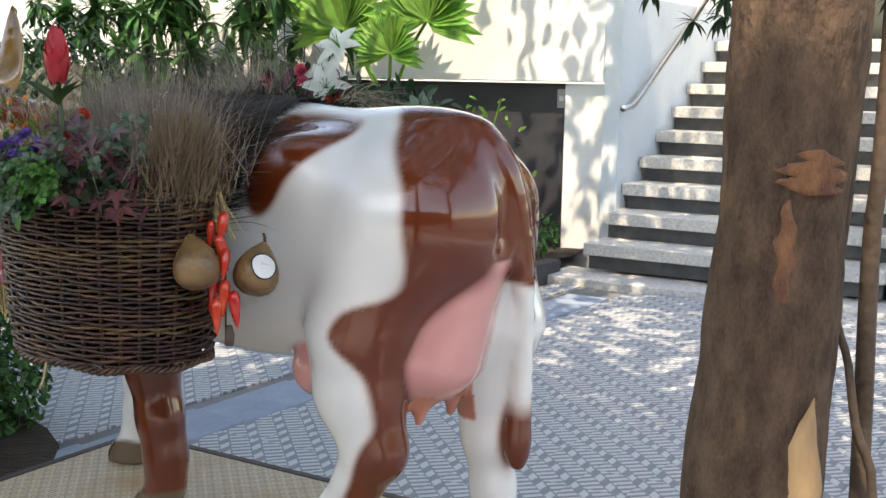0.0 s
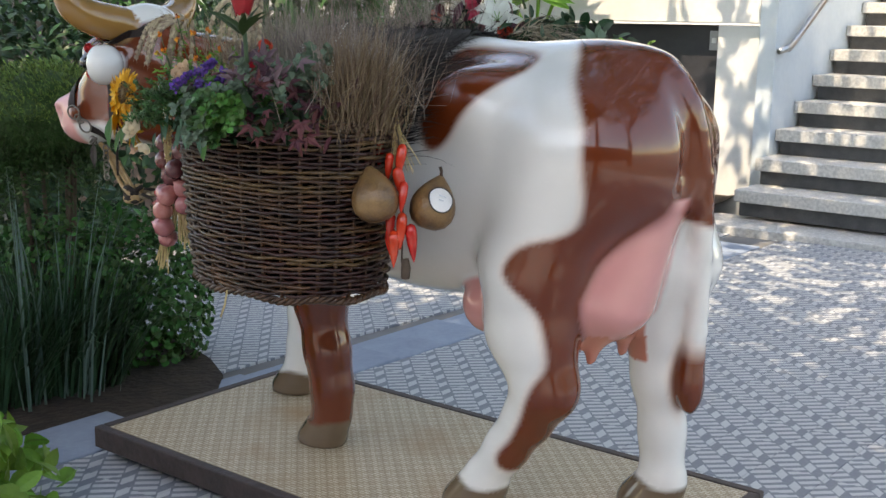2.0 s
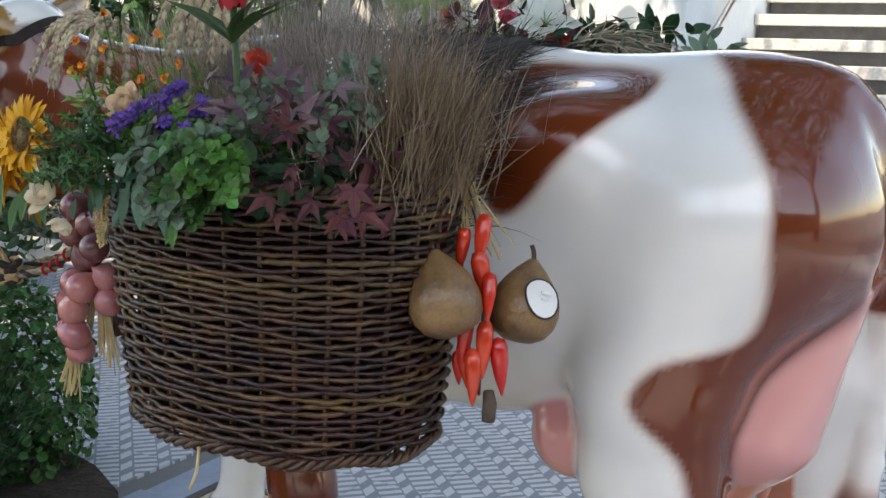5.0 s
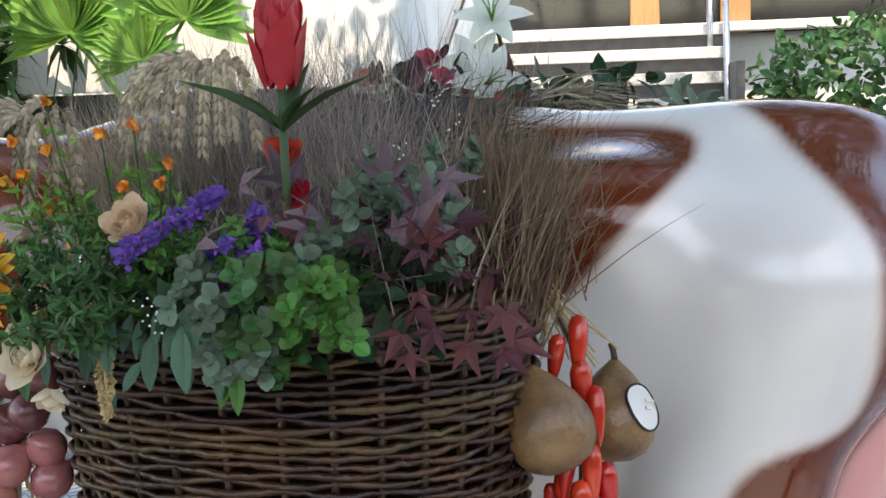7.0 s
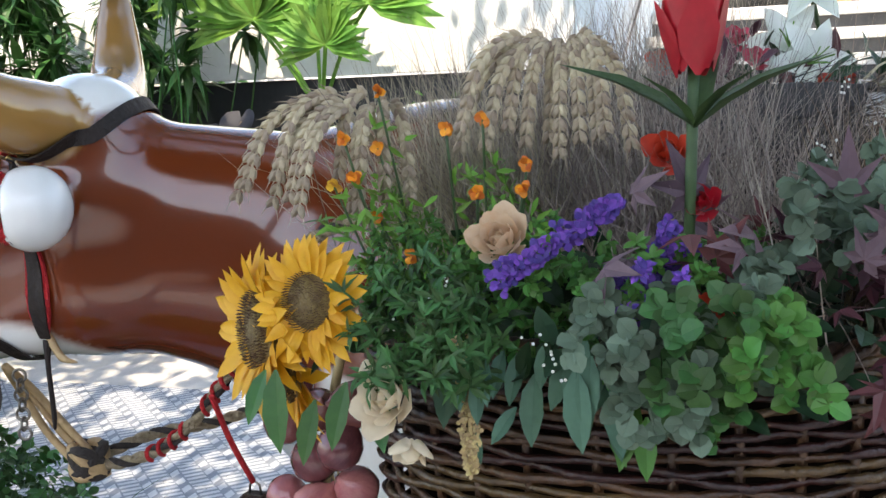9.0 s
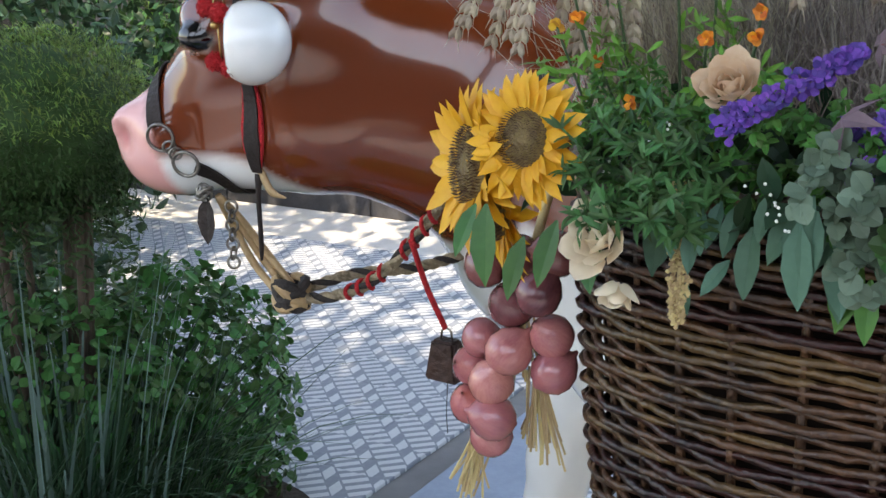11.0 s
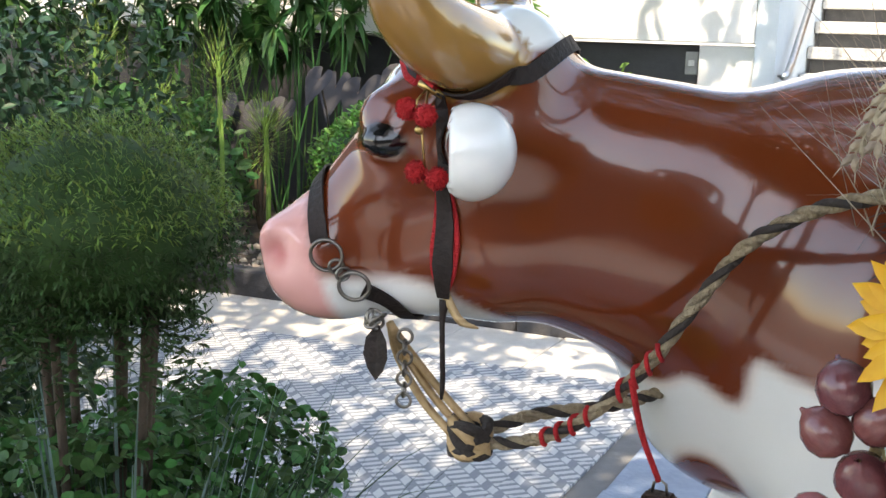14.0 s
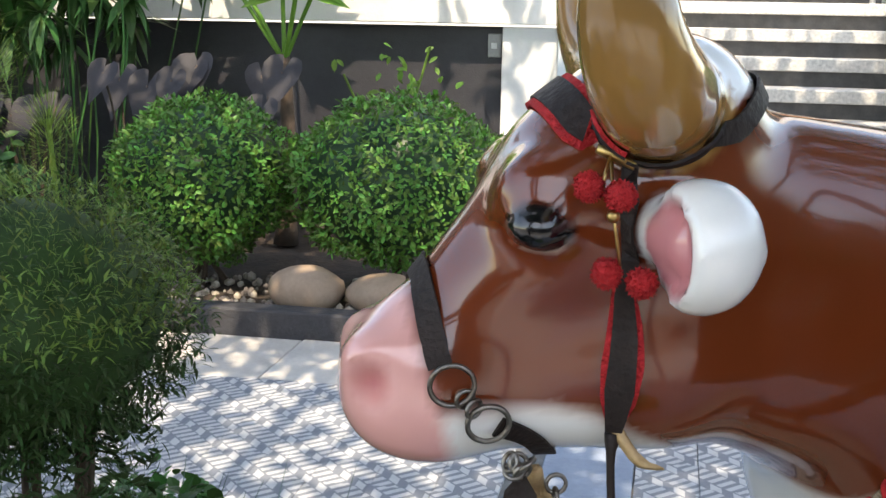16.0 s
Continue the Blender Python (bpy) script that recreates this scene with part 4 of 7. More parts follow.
# ---- the near tree, and unseen trees added to shade the yard ----
def trunk_tree(name, path, radii, crown_c, crown_r, n, seed, label, bare=False):
    rng = rng_of(seed)
    root = tagged(empty(name), label, "tree")
    nr, ns = (110, 56) if seed == 11 else (36, 18)
    pts = curve_pts(path, nr)
    rr = np.interp(np.linspace(0, 1, nr), np.linspace(0, 1, len(radii)), radii)
    v, f = tube_data(pts, rr, ns)
    w = []
    for q in v:
        k = noise.noise(Vector(q) * 6) * 0.012 + noise.noise(Vector((q[0] * 26, q[1] * 26, q[2] * 9))) * 0.007 + noise.noise(Vector((q[0] * 60, q[1] * 60, q[2] * 30))) * 0.004
        k *= min(1.0, rr[min(len(w) // ns, nr - 1)] / 0.12)
        c = pts[min(len(w) // ns, nr - 1)]
        d = np.array(q) - c
        w.append(tuple(np.array(q) + d / (np.linalg.norm(d) + 1e-6) * k))
    obj("trunk", mesh_from("trunk", w, f, M_BARK, True), root)
    top = np.array(path[-1])
    cc, cr = np.array(crown_c), np.array(crown_r)
    for i in range(7):
        d = rand_dir(rng)
        d[2] = abs(d[2]) * 0.5
        end = cc + d * cr * 0.8
        mid = (top + end) / 2 + np.array([0, 0, 0.3])
        obj("limb", mesh_from("limb", *tube_data(curve_pts([top - (0, 0, 0.2), mid, end], 10), np.linspace(radii[-1] * 0.6, 0.012, 10), 7), M_BARK, True), root)
    items = []
    for k in range(n):
        c = cc + rand_dir(rng) * cr * rng.random() ** 0.4
        for j in range(14):
            p = c + rng.normal(size=3) * 0.19
            items.append(leaf_data(rng, p, rand_dir(rng) + np.array([0, 0, -0.3]), rand_dir(rng) + np.array([0, 0, 1.2]), rng.uniform(0.12, 0.2), "oval"))
    v, f = join_data(items)
    tagged(obj("crown", mesh_from("crown", v, f, G["canopy"]), root), kind="stuff")
    return root


# crown set forward of the trunk, out of view, to dapple the yard
t1 = trunk_tree("tree", [(0.29, 1.2, 0.1), (0.305, 1.2, 0.6), (0.332, 1.2, 1.03), (0.344, 1.2, 1.29), (0.35, 1.2, 1.53), (0.38, 1.22, 2.2), (0.45, 1.3, 3.5)], [0.094, 0.080, 0.073, 0.066, 0.069, 0.066, 0.055], (0.6, 5.0, 4.9), (3.2, 3.0, 0.9), 260, 11, "tree with scarred brown bark beside the cow's platform")


def trunk_patch(name, z0, z1, a_mid, wide, material, seed, lift=0.003):
    """A ragged patch lying on the near tree's trunk between two heights."""
    rng = rng_of(seed)
    n, m = 16, 9
    V = []
    for k in range(n):
        t = k / (n - 1)
        z = z0 + (z1 - z0) * t
        c = np.array((np.interp(z, (0.6, 1.03, 1.29, 1.53), (0.305, 0.332, 0.344, 0.35)), 1.2))
        r = np.interp(z, (0.6, 1.03, 1.29, 1.53), (0.080, 0.073, 0.066, 0.069)) + 0.0055
        half = wide * math.sin(math.pi * min(1, 0.12 + 0.88 * t)) ** 0.5 * (0.75 + 0.5 * rng.random())
        off = 0.2 * wide * math.sin(k * 1.3)
        for j in range(m):
            e = 2 * j / (m - 1) - 1
            a = a_mid + off + half * e
            q = r + lift * (1 - e * e) - 0.008 * abs(e) ** 4 - (0.008 if k in (0, n - 1) else 0)
            V.append((c[0] + q * math.cos(a), c[1] + q * math.sin(a), z))
    F = [(k * m + j, k * m + j + 1, k * m + m + j + 1, k * m + m + j) for k in range(n - 1) for j in range(m - 1)]
    obj(name, mesh_from(name, V, F, material, True), t1)


trunk_patch("bare_patch", 0.78, 1.145, radians(-62), 0.42, M_BAREWOOD, 61)
trunk_patch("bark_scar", 1.352, 1.400, radians(-78), 0.55, M_SCAR, 62, 0.0015)
trunk_patch("bark_scar", 1.24, 1.35, radians(-100), 0.17, M_SCAR, 63, 0.001)
# four more trees, added out of view to block or dapple the sun
trunk_tree("tree", [(-3.6, 1.6, 0.0), (-3.55, 1.6, 1.5), (-3.4, 1.8, 3.5)], [0.16, 0.13, 0.1], (-3.2, 5.4, 5.2), (3.0, 3.2, 0.9), 230, 12, "unseen tree added to shade the garden with a broad leafy crown")
trunk_tree("tree", [(-4.6, -0.2, 0.0), (-4.55, -0.1, 1.5), (-4.3, 0.4, 3.5)], [0.16, 0.13, 0.1], (-3.9, 1.3, 4.9), (1.6, 1.9, 0.7), 420, 15, "unseen tree added to shade the side garden with a dense crown")
trunk_tree("tree", [(-2.9, -1.4, 0.0), (-2.85, -1.35, 1.6), (-2.4, -0.8, 3.6)], [0.2, 0.16, 0.12], (-1.5, 0.75, 4.9), (2.5, 2.1, 0.65), 900, 14, "unseen tree added to keep sun off the cow with a dense crown")
trunk_tree("tree", [(3.6, 0.4, 0.0), (3.6, 0.5, 1.6), (3.3, 1.0, 3.6)], [0.18, 0.14, 0.1], (2.6, 3.4, 5.6), (3.0, 4.2, 0.9), 330, 13, "unseen tree added to dapple the stairs with a broad leafy crown")


def vine():
    rng = rng_of(21)
    root = tagged(empty("vine"), "thin dark woody vine climbing beside the tree", "vine")
    for p, r in (
        ([(0.47, 1.25, 0.1), (0.462, 1.22, 0.8), (0.461, 1.2, 1.02), (0.438, 1.2, 1.095), (0.424, 1.2, 1.17), (0.408, 1.2, 1.23), (0.415, 1.2, 1.36), (0.425, 1.2, 1.6)], 0.0065),
        ([(0.48, 1.28, 0.1), (0.465, 1.25, 0.9), (0.447, 1.22, 1.27), (0.443, 1.2, 1.38), (0.45, 1.22, 1.6), (0.46, 1.25, 2.2)], 0.013)):
        obj("vine_stem", mesh_from("vine_stem", *tube_data(curve_pts(p, 26), np.linspace(r, r * 0.5, 26), 6), M_TWIG, True), root)
    items = []
    for k in range(46):
        b = np.array((0.90, 3.5, 1.77)) + rng.normal(size=3) * np.array((0.16, 0.10, 0.07))
        for j in range(12):
            d = rand_dir(rng) * 0.8 + np.array((-0.25, 0, -0.55))
            items.append(leaf_data(rng, b, d, (0, 0, 1), rng.uniform(0.05, 0.09), "lance"))
    leaf_thing("hanging_foliage", items, G["dark"], "dark narrow-leaved foliage hanging from the tree", "foliage", "stuff")


vine()


# ---- house behind the stairs ----
def house_front():
    wood = mat("warm_wood", (0.42, 0.23, 0.10), 0.5, (0.30, 0.15, 0.06), 6, 0.3, 30, stretch=(8, 8, 0.6))
    glass = mat("dark_glazing", (0.012, 0.012, 0.014), 0.08, (0.02, 0.02, 0.02), 3)
    root = tagged(empty("window_1", B), "dark glazed shop front between wooden posts above the stairs", "window", kind="structure")
    part("pane", box_bm((5.6, 0.05, 2.6), (3.3, 3.85, 3.1), 0.004), glass, root, smooth=False)
    for x in (1.9, 2.75, 4.4):
        part("window_post", box_bm((0.28, 0.14, 2.6), (x, 3.75, 3.1), 0.02), wood, root, smooth=False)
    part("window_sill", box_bm((5.8, 0.3, 0.09), (3.3, 3.7, 1.86), 0.01), M_STEP, root, smooth=False)


house_front()


def right_planter():
    root = tagged(empty("planter_box", B), "dark rendered planter beside the stairs", "planter")
    for s, a in (((2.8, 0.12, 1.05), (4.2, 0.3, 0.45)), ((2.8, 0.12, 1.05), (4.2, 2.4, 0.45)), ((0.12, 2.0, 1.05), (2.86, 1.35, 0.45)), ((0.12, 2.0, 1.05), (5.54, 1.35, 0.45))):
        part("side", box_bm(s, a, 0.01), M_DARKWALL, root, smooth=False)
    part("soil", box_bm((2.6, 2.0, 0.1), (4.2, 1.35, 0.85), 0.02), M_SOIL, root, smooth=False)
    rng = rng_of(31)
    it = mound(rng, 2600, (4.15, 1.35, 1.32), (1.30, 1.0, 0.50), 0.10, "oval", 0.80, 0.35)
    leaf_thing("hedge", it, G["green"], "dense broad-leaved green hedge in the planter", "hedge", "stuff", m=B)


right_planter()


# ---- planting bed ----
def box_ball(x, y, z, r, seed):
    rng = rng_of(seed)
    root = tagged(empty("box_ball", B @ Matrix.Translation((x, y, 0.1))), "clipped round box shrub with small bright leaves", "shrub", "clipped shrubs")
    z -= 0.1
    it = mound(rng, 9000, (0, 0, z), r, 0.030, "oval", 0.93, 0.55, 0.1)
    v, f = join_data(it)
    tagged(obj("crown", mesh_from("crown", v, f, G["box"]), root), kind="stuff")
    # dark blob puts the shade between the leaves into colour
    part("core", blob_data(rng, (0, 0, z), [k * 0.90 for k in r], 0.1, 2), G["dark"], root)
    st = [tube_data(curve_pts([(rng.uniform(-.1, .1), rng.uniform(-.1, .1), 0.0), (0, 0, z * 0.4), (rng.uniform(-.2, .2), rng.uniform(-.2, .2), z)], 6), 0.012, 5) for _ in range(7)]
    v, f = join_data(st)
    obj("stem", mesh_from("stem", v, f, M_TWIG, True), root)


box_ball(-1.22, -1.95, 0.66, (0.45, 0.42, 0.40), 41)
box_ball(-0.22, -1.90, 0.68, (0.52, 0.45, 0.41), 42)


def stones():
    rng = rng_of(51)
    for x, y, r in ((-0.57, -2.30, (0.19, 0.15, 0.115)), (-0.20, -2.28, (0.18, 0.14, 0.10)), (-2.6, -2.1, (0.2, 0.18, 0.15)), (0.12, -2.2, (0.12, 0.1, 0.08))):
        tagged(obj("river_stone", bm_mesh("river_stone", blob_data(rng, (0, 0, 0), r, 0.12, 1.2), M_STONE), None, B @ pose(x, y, 0.12 + r[2] * 0.75)), "smooth brown river stone on the gravel", "stone", "stones in the bed")
    V, F = [], []
    for k in range(900):
        bm = bmesh.new()
        bmesh.ops.create_icosphere(bm, subdivisions=1, radius=1)
        r = rng.uniform(0.012, 0.032)
        c = np.array((rng.uniform(-3.6, 0.22), -2.42 + rng.random() ** 1.8 * 0.7, 0.125))
        o = len(V)
        sc = rng.uniform(0.6, 1.2, 3) * r
        V += [tuple(c + np.array(v.co) * sc) for v in bm.verts]
        F += [tuple(v.index + o for v in q.verts) for q in bm.faces]
        bm.free()
    tagged(obj("gravel", mesh_from("gravel", V, F, M_GRAVEL, True), None, B), "mixed pale and brown pebbles along the kerb", "gravel", kind="stuff")


stones()


def taro(x, y, z0, n, seed, spread=0.25):
    rng = rng_of(seed)
    root = tagged(empty("taro_plant", B @ Matrix.Translation((x, y, 0.1))), "dark purple elephant-ear plant with heart-shaped leaves", "plant", "taro plants")
    for k in range(n):
        tip = np.array((rng.uniform(-spread, spread), rng.uniform(-0.25, 0.2), z0 + rng.uniform(-0.15, 0.15) - 0.1))
        obj("stalk", mesh_from("stalk", *tube_data(curve_pts([(0, 0, 0), tip * (0.5, 0.5, 0.7), tip], 8), [0.012] * 4 + [0.007] * 4, 6), M_TWIG, True), root)
        s = rng.uniform(0.20, 0.28)
        a = rng.uniform(-0.6, 0.6)
        w = np.array((math.sin(a) * 0.5, -0.45, -0.8))
        w /= np.linalg.norm(w)
        sd = np.cross(w, (0, -0.8, 0.5))
        sd /= np.linalg.norm(sd)
        nn = np.cross(sd, w)
        out = [(-0.38, 0.22), (-0.30, 0.36), (-0.1, 0.45), (0.15, 0.42), (0.45, 0.27), (0.75, 0.10), (1.0, 0.0)]
        V, F = [], []
        for q, h in out:
            for e in (-1, -0.5, 0, 0.5, 1):
                yy = e * h
                cc = tip + w * s * (q if not (q < 0 and e == 0) else -0.02) + sd * s * yy + nn * s * (0.16 * abs(yy) - 0.12 * q * q)
                V.append(tuple(cc))
        for i in range(len(out) - 1):
            for j in range(4):
                a0 = i * 5 + j
                F.append((a0, a0 + 1, a0 + 6, a0 + 5))
        obj("leaf", mesh_from("leaf", V, F, G["colocasia"], True), root)


taro(-1.95, -1.3, 1.05, 6, 61, 0.35)
taro(-1.30, -1.1, 1.05, 3, 62)
taro(-2.6, -1.2, 1.0, 5, 63, 0.35)


def fan_palm():
    rng = rng_of(71)
    root = tagged(empty("fan_palm", B @ Matrix.Translation((-1.2, -0.75, 0.1))), "young fan palm with bright pleated fronds", "palm")
    obj("trunk", mesh_from("trunk", *tube_data(curve_pts([(0, 0, 0), (0.02, 0, 0.6), (0, 0, 1.15)], 12), [0.08, 0.07, 0.075, 0.06, 0.05, 0.05, 0.045, 0.045, 0.04, 0.04, 0.035, 0.03], 10), M_TWIG, True), root)
    for hx, hy, hz, s in ((0.42, -0.1, 1.80, 0.55), (-0.45, 0.0, 1.75, 0.55), (-0.1, 0.2, 2.05, 0.5), (-0.85, 0.1, 1.95, 0.5), (0.15, -0.2, 1.55, 0.35)):
        hub = np.array((hx, hy, hz))
        fr = obj("frond", mesh_from("frond", *tube_data(curve_pts([(0, 0, 1.1), hub * (0.5, 0.5, 0.85), hub], 10), 0.014, 6), G["lime"], True), root)
        it = []
        for k in range(26):
            a = radians(-20 + 220 * k / 25)
            d = np.array((math.cos(a), -0.35 + 0.2 * rng.random(), math.sin(a)))
            it.append(leaf_data(rng, hub, d, (0, -1, 0.4), s * rng.uniform(0.85, 1.05), "lance" if k % 2 else "lance", 0.12, 0.4))
        v, f = join_data([(np.array(a) , b) for a, b in it])
        obj("blade", mesh_from("blade", [tuple(q) for q in v], f, G["palm"]), fr)


fan_palm()


def papyrus():
    rng = rng_of(73)
    for bx, by in ((-2.6, -0.7), (-3.4, -0.8), (-4.2, -1.0)):
        it = []
        for k in range(26):
            b = np.array((bx + rng.normal() * 0.22, by + rng.normal() * 0.15, 0.1))
            t = b + np.array((rng.normal() * 0.3, rng.normal() * 0.2, rng.uniform(1.2, 2.1)))
            it.append(tube_data(curve_pts([b, (b + t) / 2 + rng.normal(size=3) * 0.04, t], 6), 0.007, 4))
            for j in range(26):
                it.append(leaf_data(rng, t - (0, 0, 0.02), rand_dir(rng) + np.array((0, 0, 0.1)), (0, 0, 1), rng.uniform(0.16, 0.3), "lance", 0.5))
        leaf_thing("papyrus", it, G["green"], "tall umbrella sedge with fine drooping leaves", "plant", "stuff", "sedges", m=B)
    it = []
    for k in range(35):
        c = np.array((-0.55 + rng.normal() * 0.18, -0.35, 0.75 + rng.uniform(-0.1, 0.55)))
        it += [leaf_data(rng, c + rng.normal(size=3) * 0.03, rand_dir(rng), (0, -0.6, 0.7), rng.uniform(0.05, 0.09), "oval") for _ in range(2)]
    it += [tube_data(curve_pts([(-0.6, -0.5, 0.1), (-0.55, -0.4, 0.7), (-0.4, -0.35, 1.3)], 8), 0.008, 5), tube_data(curve_pts([(-0.6, -0.5, 0.1), (-0.75, -0.38, 0.7), (-0.95, -0.35, 1.12)], 8), 0.008, 5)]
    leaf_thing("climber", it, G["lime"], "slender climber with bright leaves against the dark wall", "plant", "stuff", m=B)
    for bx, by, r, g in ((-3.3, -1.6, (0.8, 0.6, 0.5), "green"), (-4.6, -1.4, (0.9, 0.7, 0.9), "dark"), (-5.9, -1.4, (0.9, 0.7, 1.1), "green"), (0.06, -0.6, (0.14, 0.3, 0.16), "green")):
        it = mound(rng, 1500 if r[0] > 0.5 else 220, (bx, by, 0.15 + r[2] * 0.8), r, 0.085 if r[0] > .5 else 0.05, "oval", 0.7, 0.4, zmin=0.1)
        leaf_thing("shrub", it, G[g], "leafy green shrub in the planting bed", "shrub", "stuff", "bed shrubs", m=B)
    for bx, by, z, s in ((-2.75, -2.05, 0.95, 0.16), (-2.3, -2.1, 1.15, 0.18), (-3.2, -2.1, 1.2, 0.22), (-1.95, -2.15, 0.85, 0.13)):
        it = [tube_data(curve_pts([(bx, by, 0.1), (bx + 0.03, by, z * 0.5), (bx, by, z + 0.1)], 6), 0.014, 5)]
        for k in range(700):
            d = rand_dir(rng)
            it.append(leaf_data(rng, np.array((bx, by, z)) + d * s * rng.uniform(0.3, 1.1) * np.array((1, 1, 1.5)), d + np.array((0, 0, 0.7)), (0, 0, 1), rng.uniform(0.05, 0.09), "needle"))
        leaf_thing("conifer_shoot", it, G["conifer_pale"], "feathery young conifer in the bed", "conifer", "stuff", "conifer shoots", m=B)


papyrus()


# ---- planting beside the platform ----
def topiary():
    rng = rng_of(81)
    c, r = np.array((-2.09, 3.95, 1.07)), np.array((0.255, 0.255, 0.19))
    root = tagged(empty("conifer_topiary", Matrix.Translation((c[0], c[1], 0.09))), "clipped feathery conifer on several thin dark stems", "shrub")
    cl = np.array((0, 0, c[2] - 0.09))
    it, upper_needles = [], []
    for k in range(17000):
        d = rand_dir(rng)
        p = cl + d * r * rng.uniform(0.82, 1.03) * (1 + 0.09 * noise.noise(Vector(d * 3)) + 0.10 * noise.noise(Vector(d * 8)))
        w = d * 0.7 + np.array((0, 0, 0.4)) + rand_dir(rng) * 0.9
        # most needles on the upper half take the paler green
        (upper_needles if d[2] > 0.0 and rng.random() < 0.75 else it).append(leaf_data(rng, p, w, (0, 0, 1) if abs(w[2]) < 0.9 else (1, 0, 0), rng.uniform(0.012, 0.020), "lance"))
    for k in range(2600):
        a = rng.uniform(0, 2 * math.pi)
        p = cl + np.array((math.cos(a) * 0.17, math.sin(a) * 0.17, -0.16 - 0.2 * rng.random() ** 2)) * rng.uniform(0.5, 1.2)
        it.append(leaf_data(rng, p, rand_dir(rng) + np.array((0, 0, 0.4)), (1, 0, 0), rng.uniform(0.018, 0.035), "lance"))
    for name, items, g in (("foliage", it, "conifer"), ("upper_foliage", upper_needles, "conifer_pale")):
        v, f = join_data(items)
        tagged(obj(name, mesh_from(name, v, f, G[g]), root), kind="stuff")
    part("core", blob_data(rng, cl, r * 0.82, 0.1, 2), G["conifer"], root)
    for k in range(8):
        a = rng.uniform(0, 6.28)
        q = np.array((math.cos(a) * 0.10, math.sin(a) * 0.10, 0))
        obj("stem", mesh_from("stem", *tube_data(curve_pts([q * 0.5, q * 0.8 + (0, 0, cl[2] * 0.45), q * 1.1 + (0, 0, cl[2] - 0.05)], 8), 0.009, 6), M_TWIG, True), root)


topiary()


def grass_clump(x, y, n, length, seed, g, label, spread=0.18, name="grass_clump", lean=0.55):
    rng = rng_of(seed)
    it = []
    for k in range(n):
        a = rng.uniform(0, 2 * math.pi)
        b = np.array((x + math.cos(a) * spread * rng.random(), y + math.sin(a) * spread * rng.random(), 0.09))
        l = length * rng.uniform(0.55, 1.05)
        out = np.array((math.cos(a), math.sin(a), 0)) * rng.uniform(0.1, lean)
        V, F = [], []
        w = rng.uniform(0.003, 0.0055)
        s = np.array((-math.sin(a), math.cos(a), 0))
        droop = rng.uniform(0.1, 0.75)
        for i in range(7):
            t = i / 6
            c = b + out * l * t * (1 + droop * t) + np.array((0, 0, l * (t - droop * 0.65 * t ** 2.6)))
            ww = w * (1 - t ** 2) + 0.0004
            V += [tuple(c - s * ww), tuple(c + s * ww)]
        F = [(i * 2, i * 2 + 1, i * 2 + 3, i * 2 + 2) for i in range(6)]
        it.append((V, F))
    return leaf_thing(name, it, G[g], label, "grass", "stuff")


grass_clump(-2.02, 3.84, 1100, 0.68, 91, "blade", "dense clump of dark arching strap grass", 0.22)
grass_clump(-2.2, 3.6, 900, 0.62, 92, "blade", "dense clump of dark arching strap grass", 0.22)
grass_clump(-2.0, 3.72, 80, 0.96, 93, "bluegrass", "upright blue-green blades among the grass", 0.24, "iris_leaves", 0.18)


def groundcover():
    rng = rng_of(95)
    it = []
    for c, r, n in (((-1.92, 4.25, 0.32), (0.30, 0.30, 0.36), 3600), ((-2.35, 4.2, 0.3), (0.35, 0.3, 0.3), 1800), ((-2.10, 3.96, 0.36), (0.32, 0.22, 0.36), 2800)):
        it += mound(rng, n, c, r, 0.024, "round", 0.75, 0.4, zmin=0.1)
    it += [leaf_data(rng, np.array((-1.86, 4.02, 0.72)) + rng.normal(size=3) * 0.035, rand_dir(rng), (0, 0, 1), 0.045, "oval") for _ in range(30)]
    leaf_thing("groundcover", it, G["clover"], "low leafy green groundcover beside the pavement", "groundcover", "stuff")
    for c, r, n, g, s in (((-3.0, 5.2, 0.55), (0.65, 0.5, 0.42), 2400, "dark", 0.07), ((-2.6, 2.75, 0.25), (0.5, 0.5, 0.3), 900, "dark", 0.06), ((-1.75, 2.65, 0.2), (0.25, 0.2, 0.2), 260, "lime", 0.09), ((-3.3, 3.9, 0.4), (0.7, 0.6, 0.5), 1500, "dark", 0.06), ((-3.5, 6.6, 0.7), (1.0, 0.6, 0.8), 3200, "dark", 0.08), ((-4.9, 7.6, 0.9), (1.2, 0.7, 1.0), 3600, "dark", 0.09)):
        it = mound(rng, n, c, r, s, "oval", 0.75, 0.4, zmin=0.09)
        ob = leaf_thing("shrub", it, G[g], "rounded leafy shrub in the side garden", "shrub", "stuff", "garden shrubs")
    tagged(obj("boulder", bm_mesh("boulder", blob_data(rng, (0, 0, 0), (0.32, 0.28, 0.5), 0.2, 1.2), M_BOULDER), None, pose(-3.1, 6.7, 0.45)), "upright reddish boulder among the shrubs", "boulder")


groundcover()


def side_bed():
    v, f = [], []
    n = 36
    for k in range(n):
        a = 2 * math.pi * k / n
        v.append((-2.75 + 1.30 * math.cos(a) + 0.05 * math.sin(5 * a), 3.6 + 1.25 * math.sin(a), 0.105))
    v2 = [(x, y, 0.06) for x, y, z in v]
    f = [tuple(range(n))] + [(k, (k + 1) % n, n + (k + 1) % n, n + k)[::-1] for k in range(n)]
    tagged(obj("side_bed", mesh_from("side_bed", v + v2, f, M_SOIL)), "dark soil under the garden plants beside the pavement", "soil", kind="structure")


side_bed()


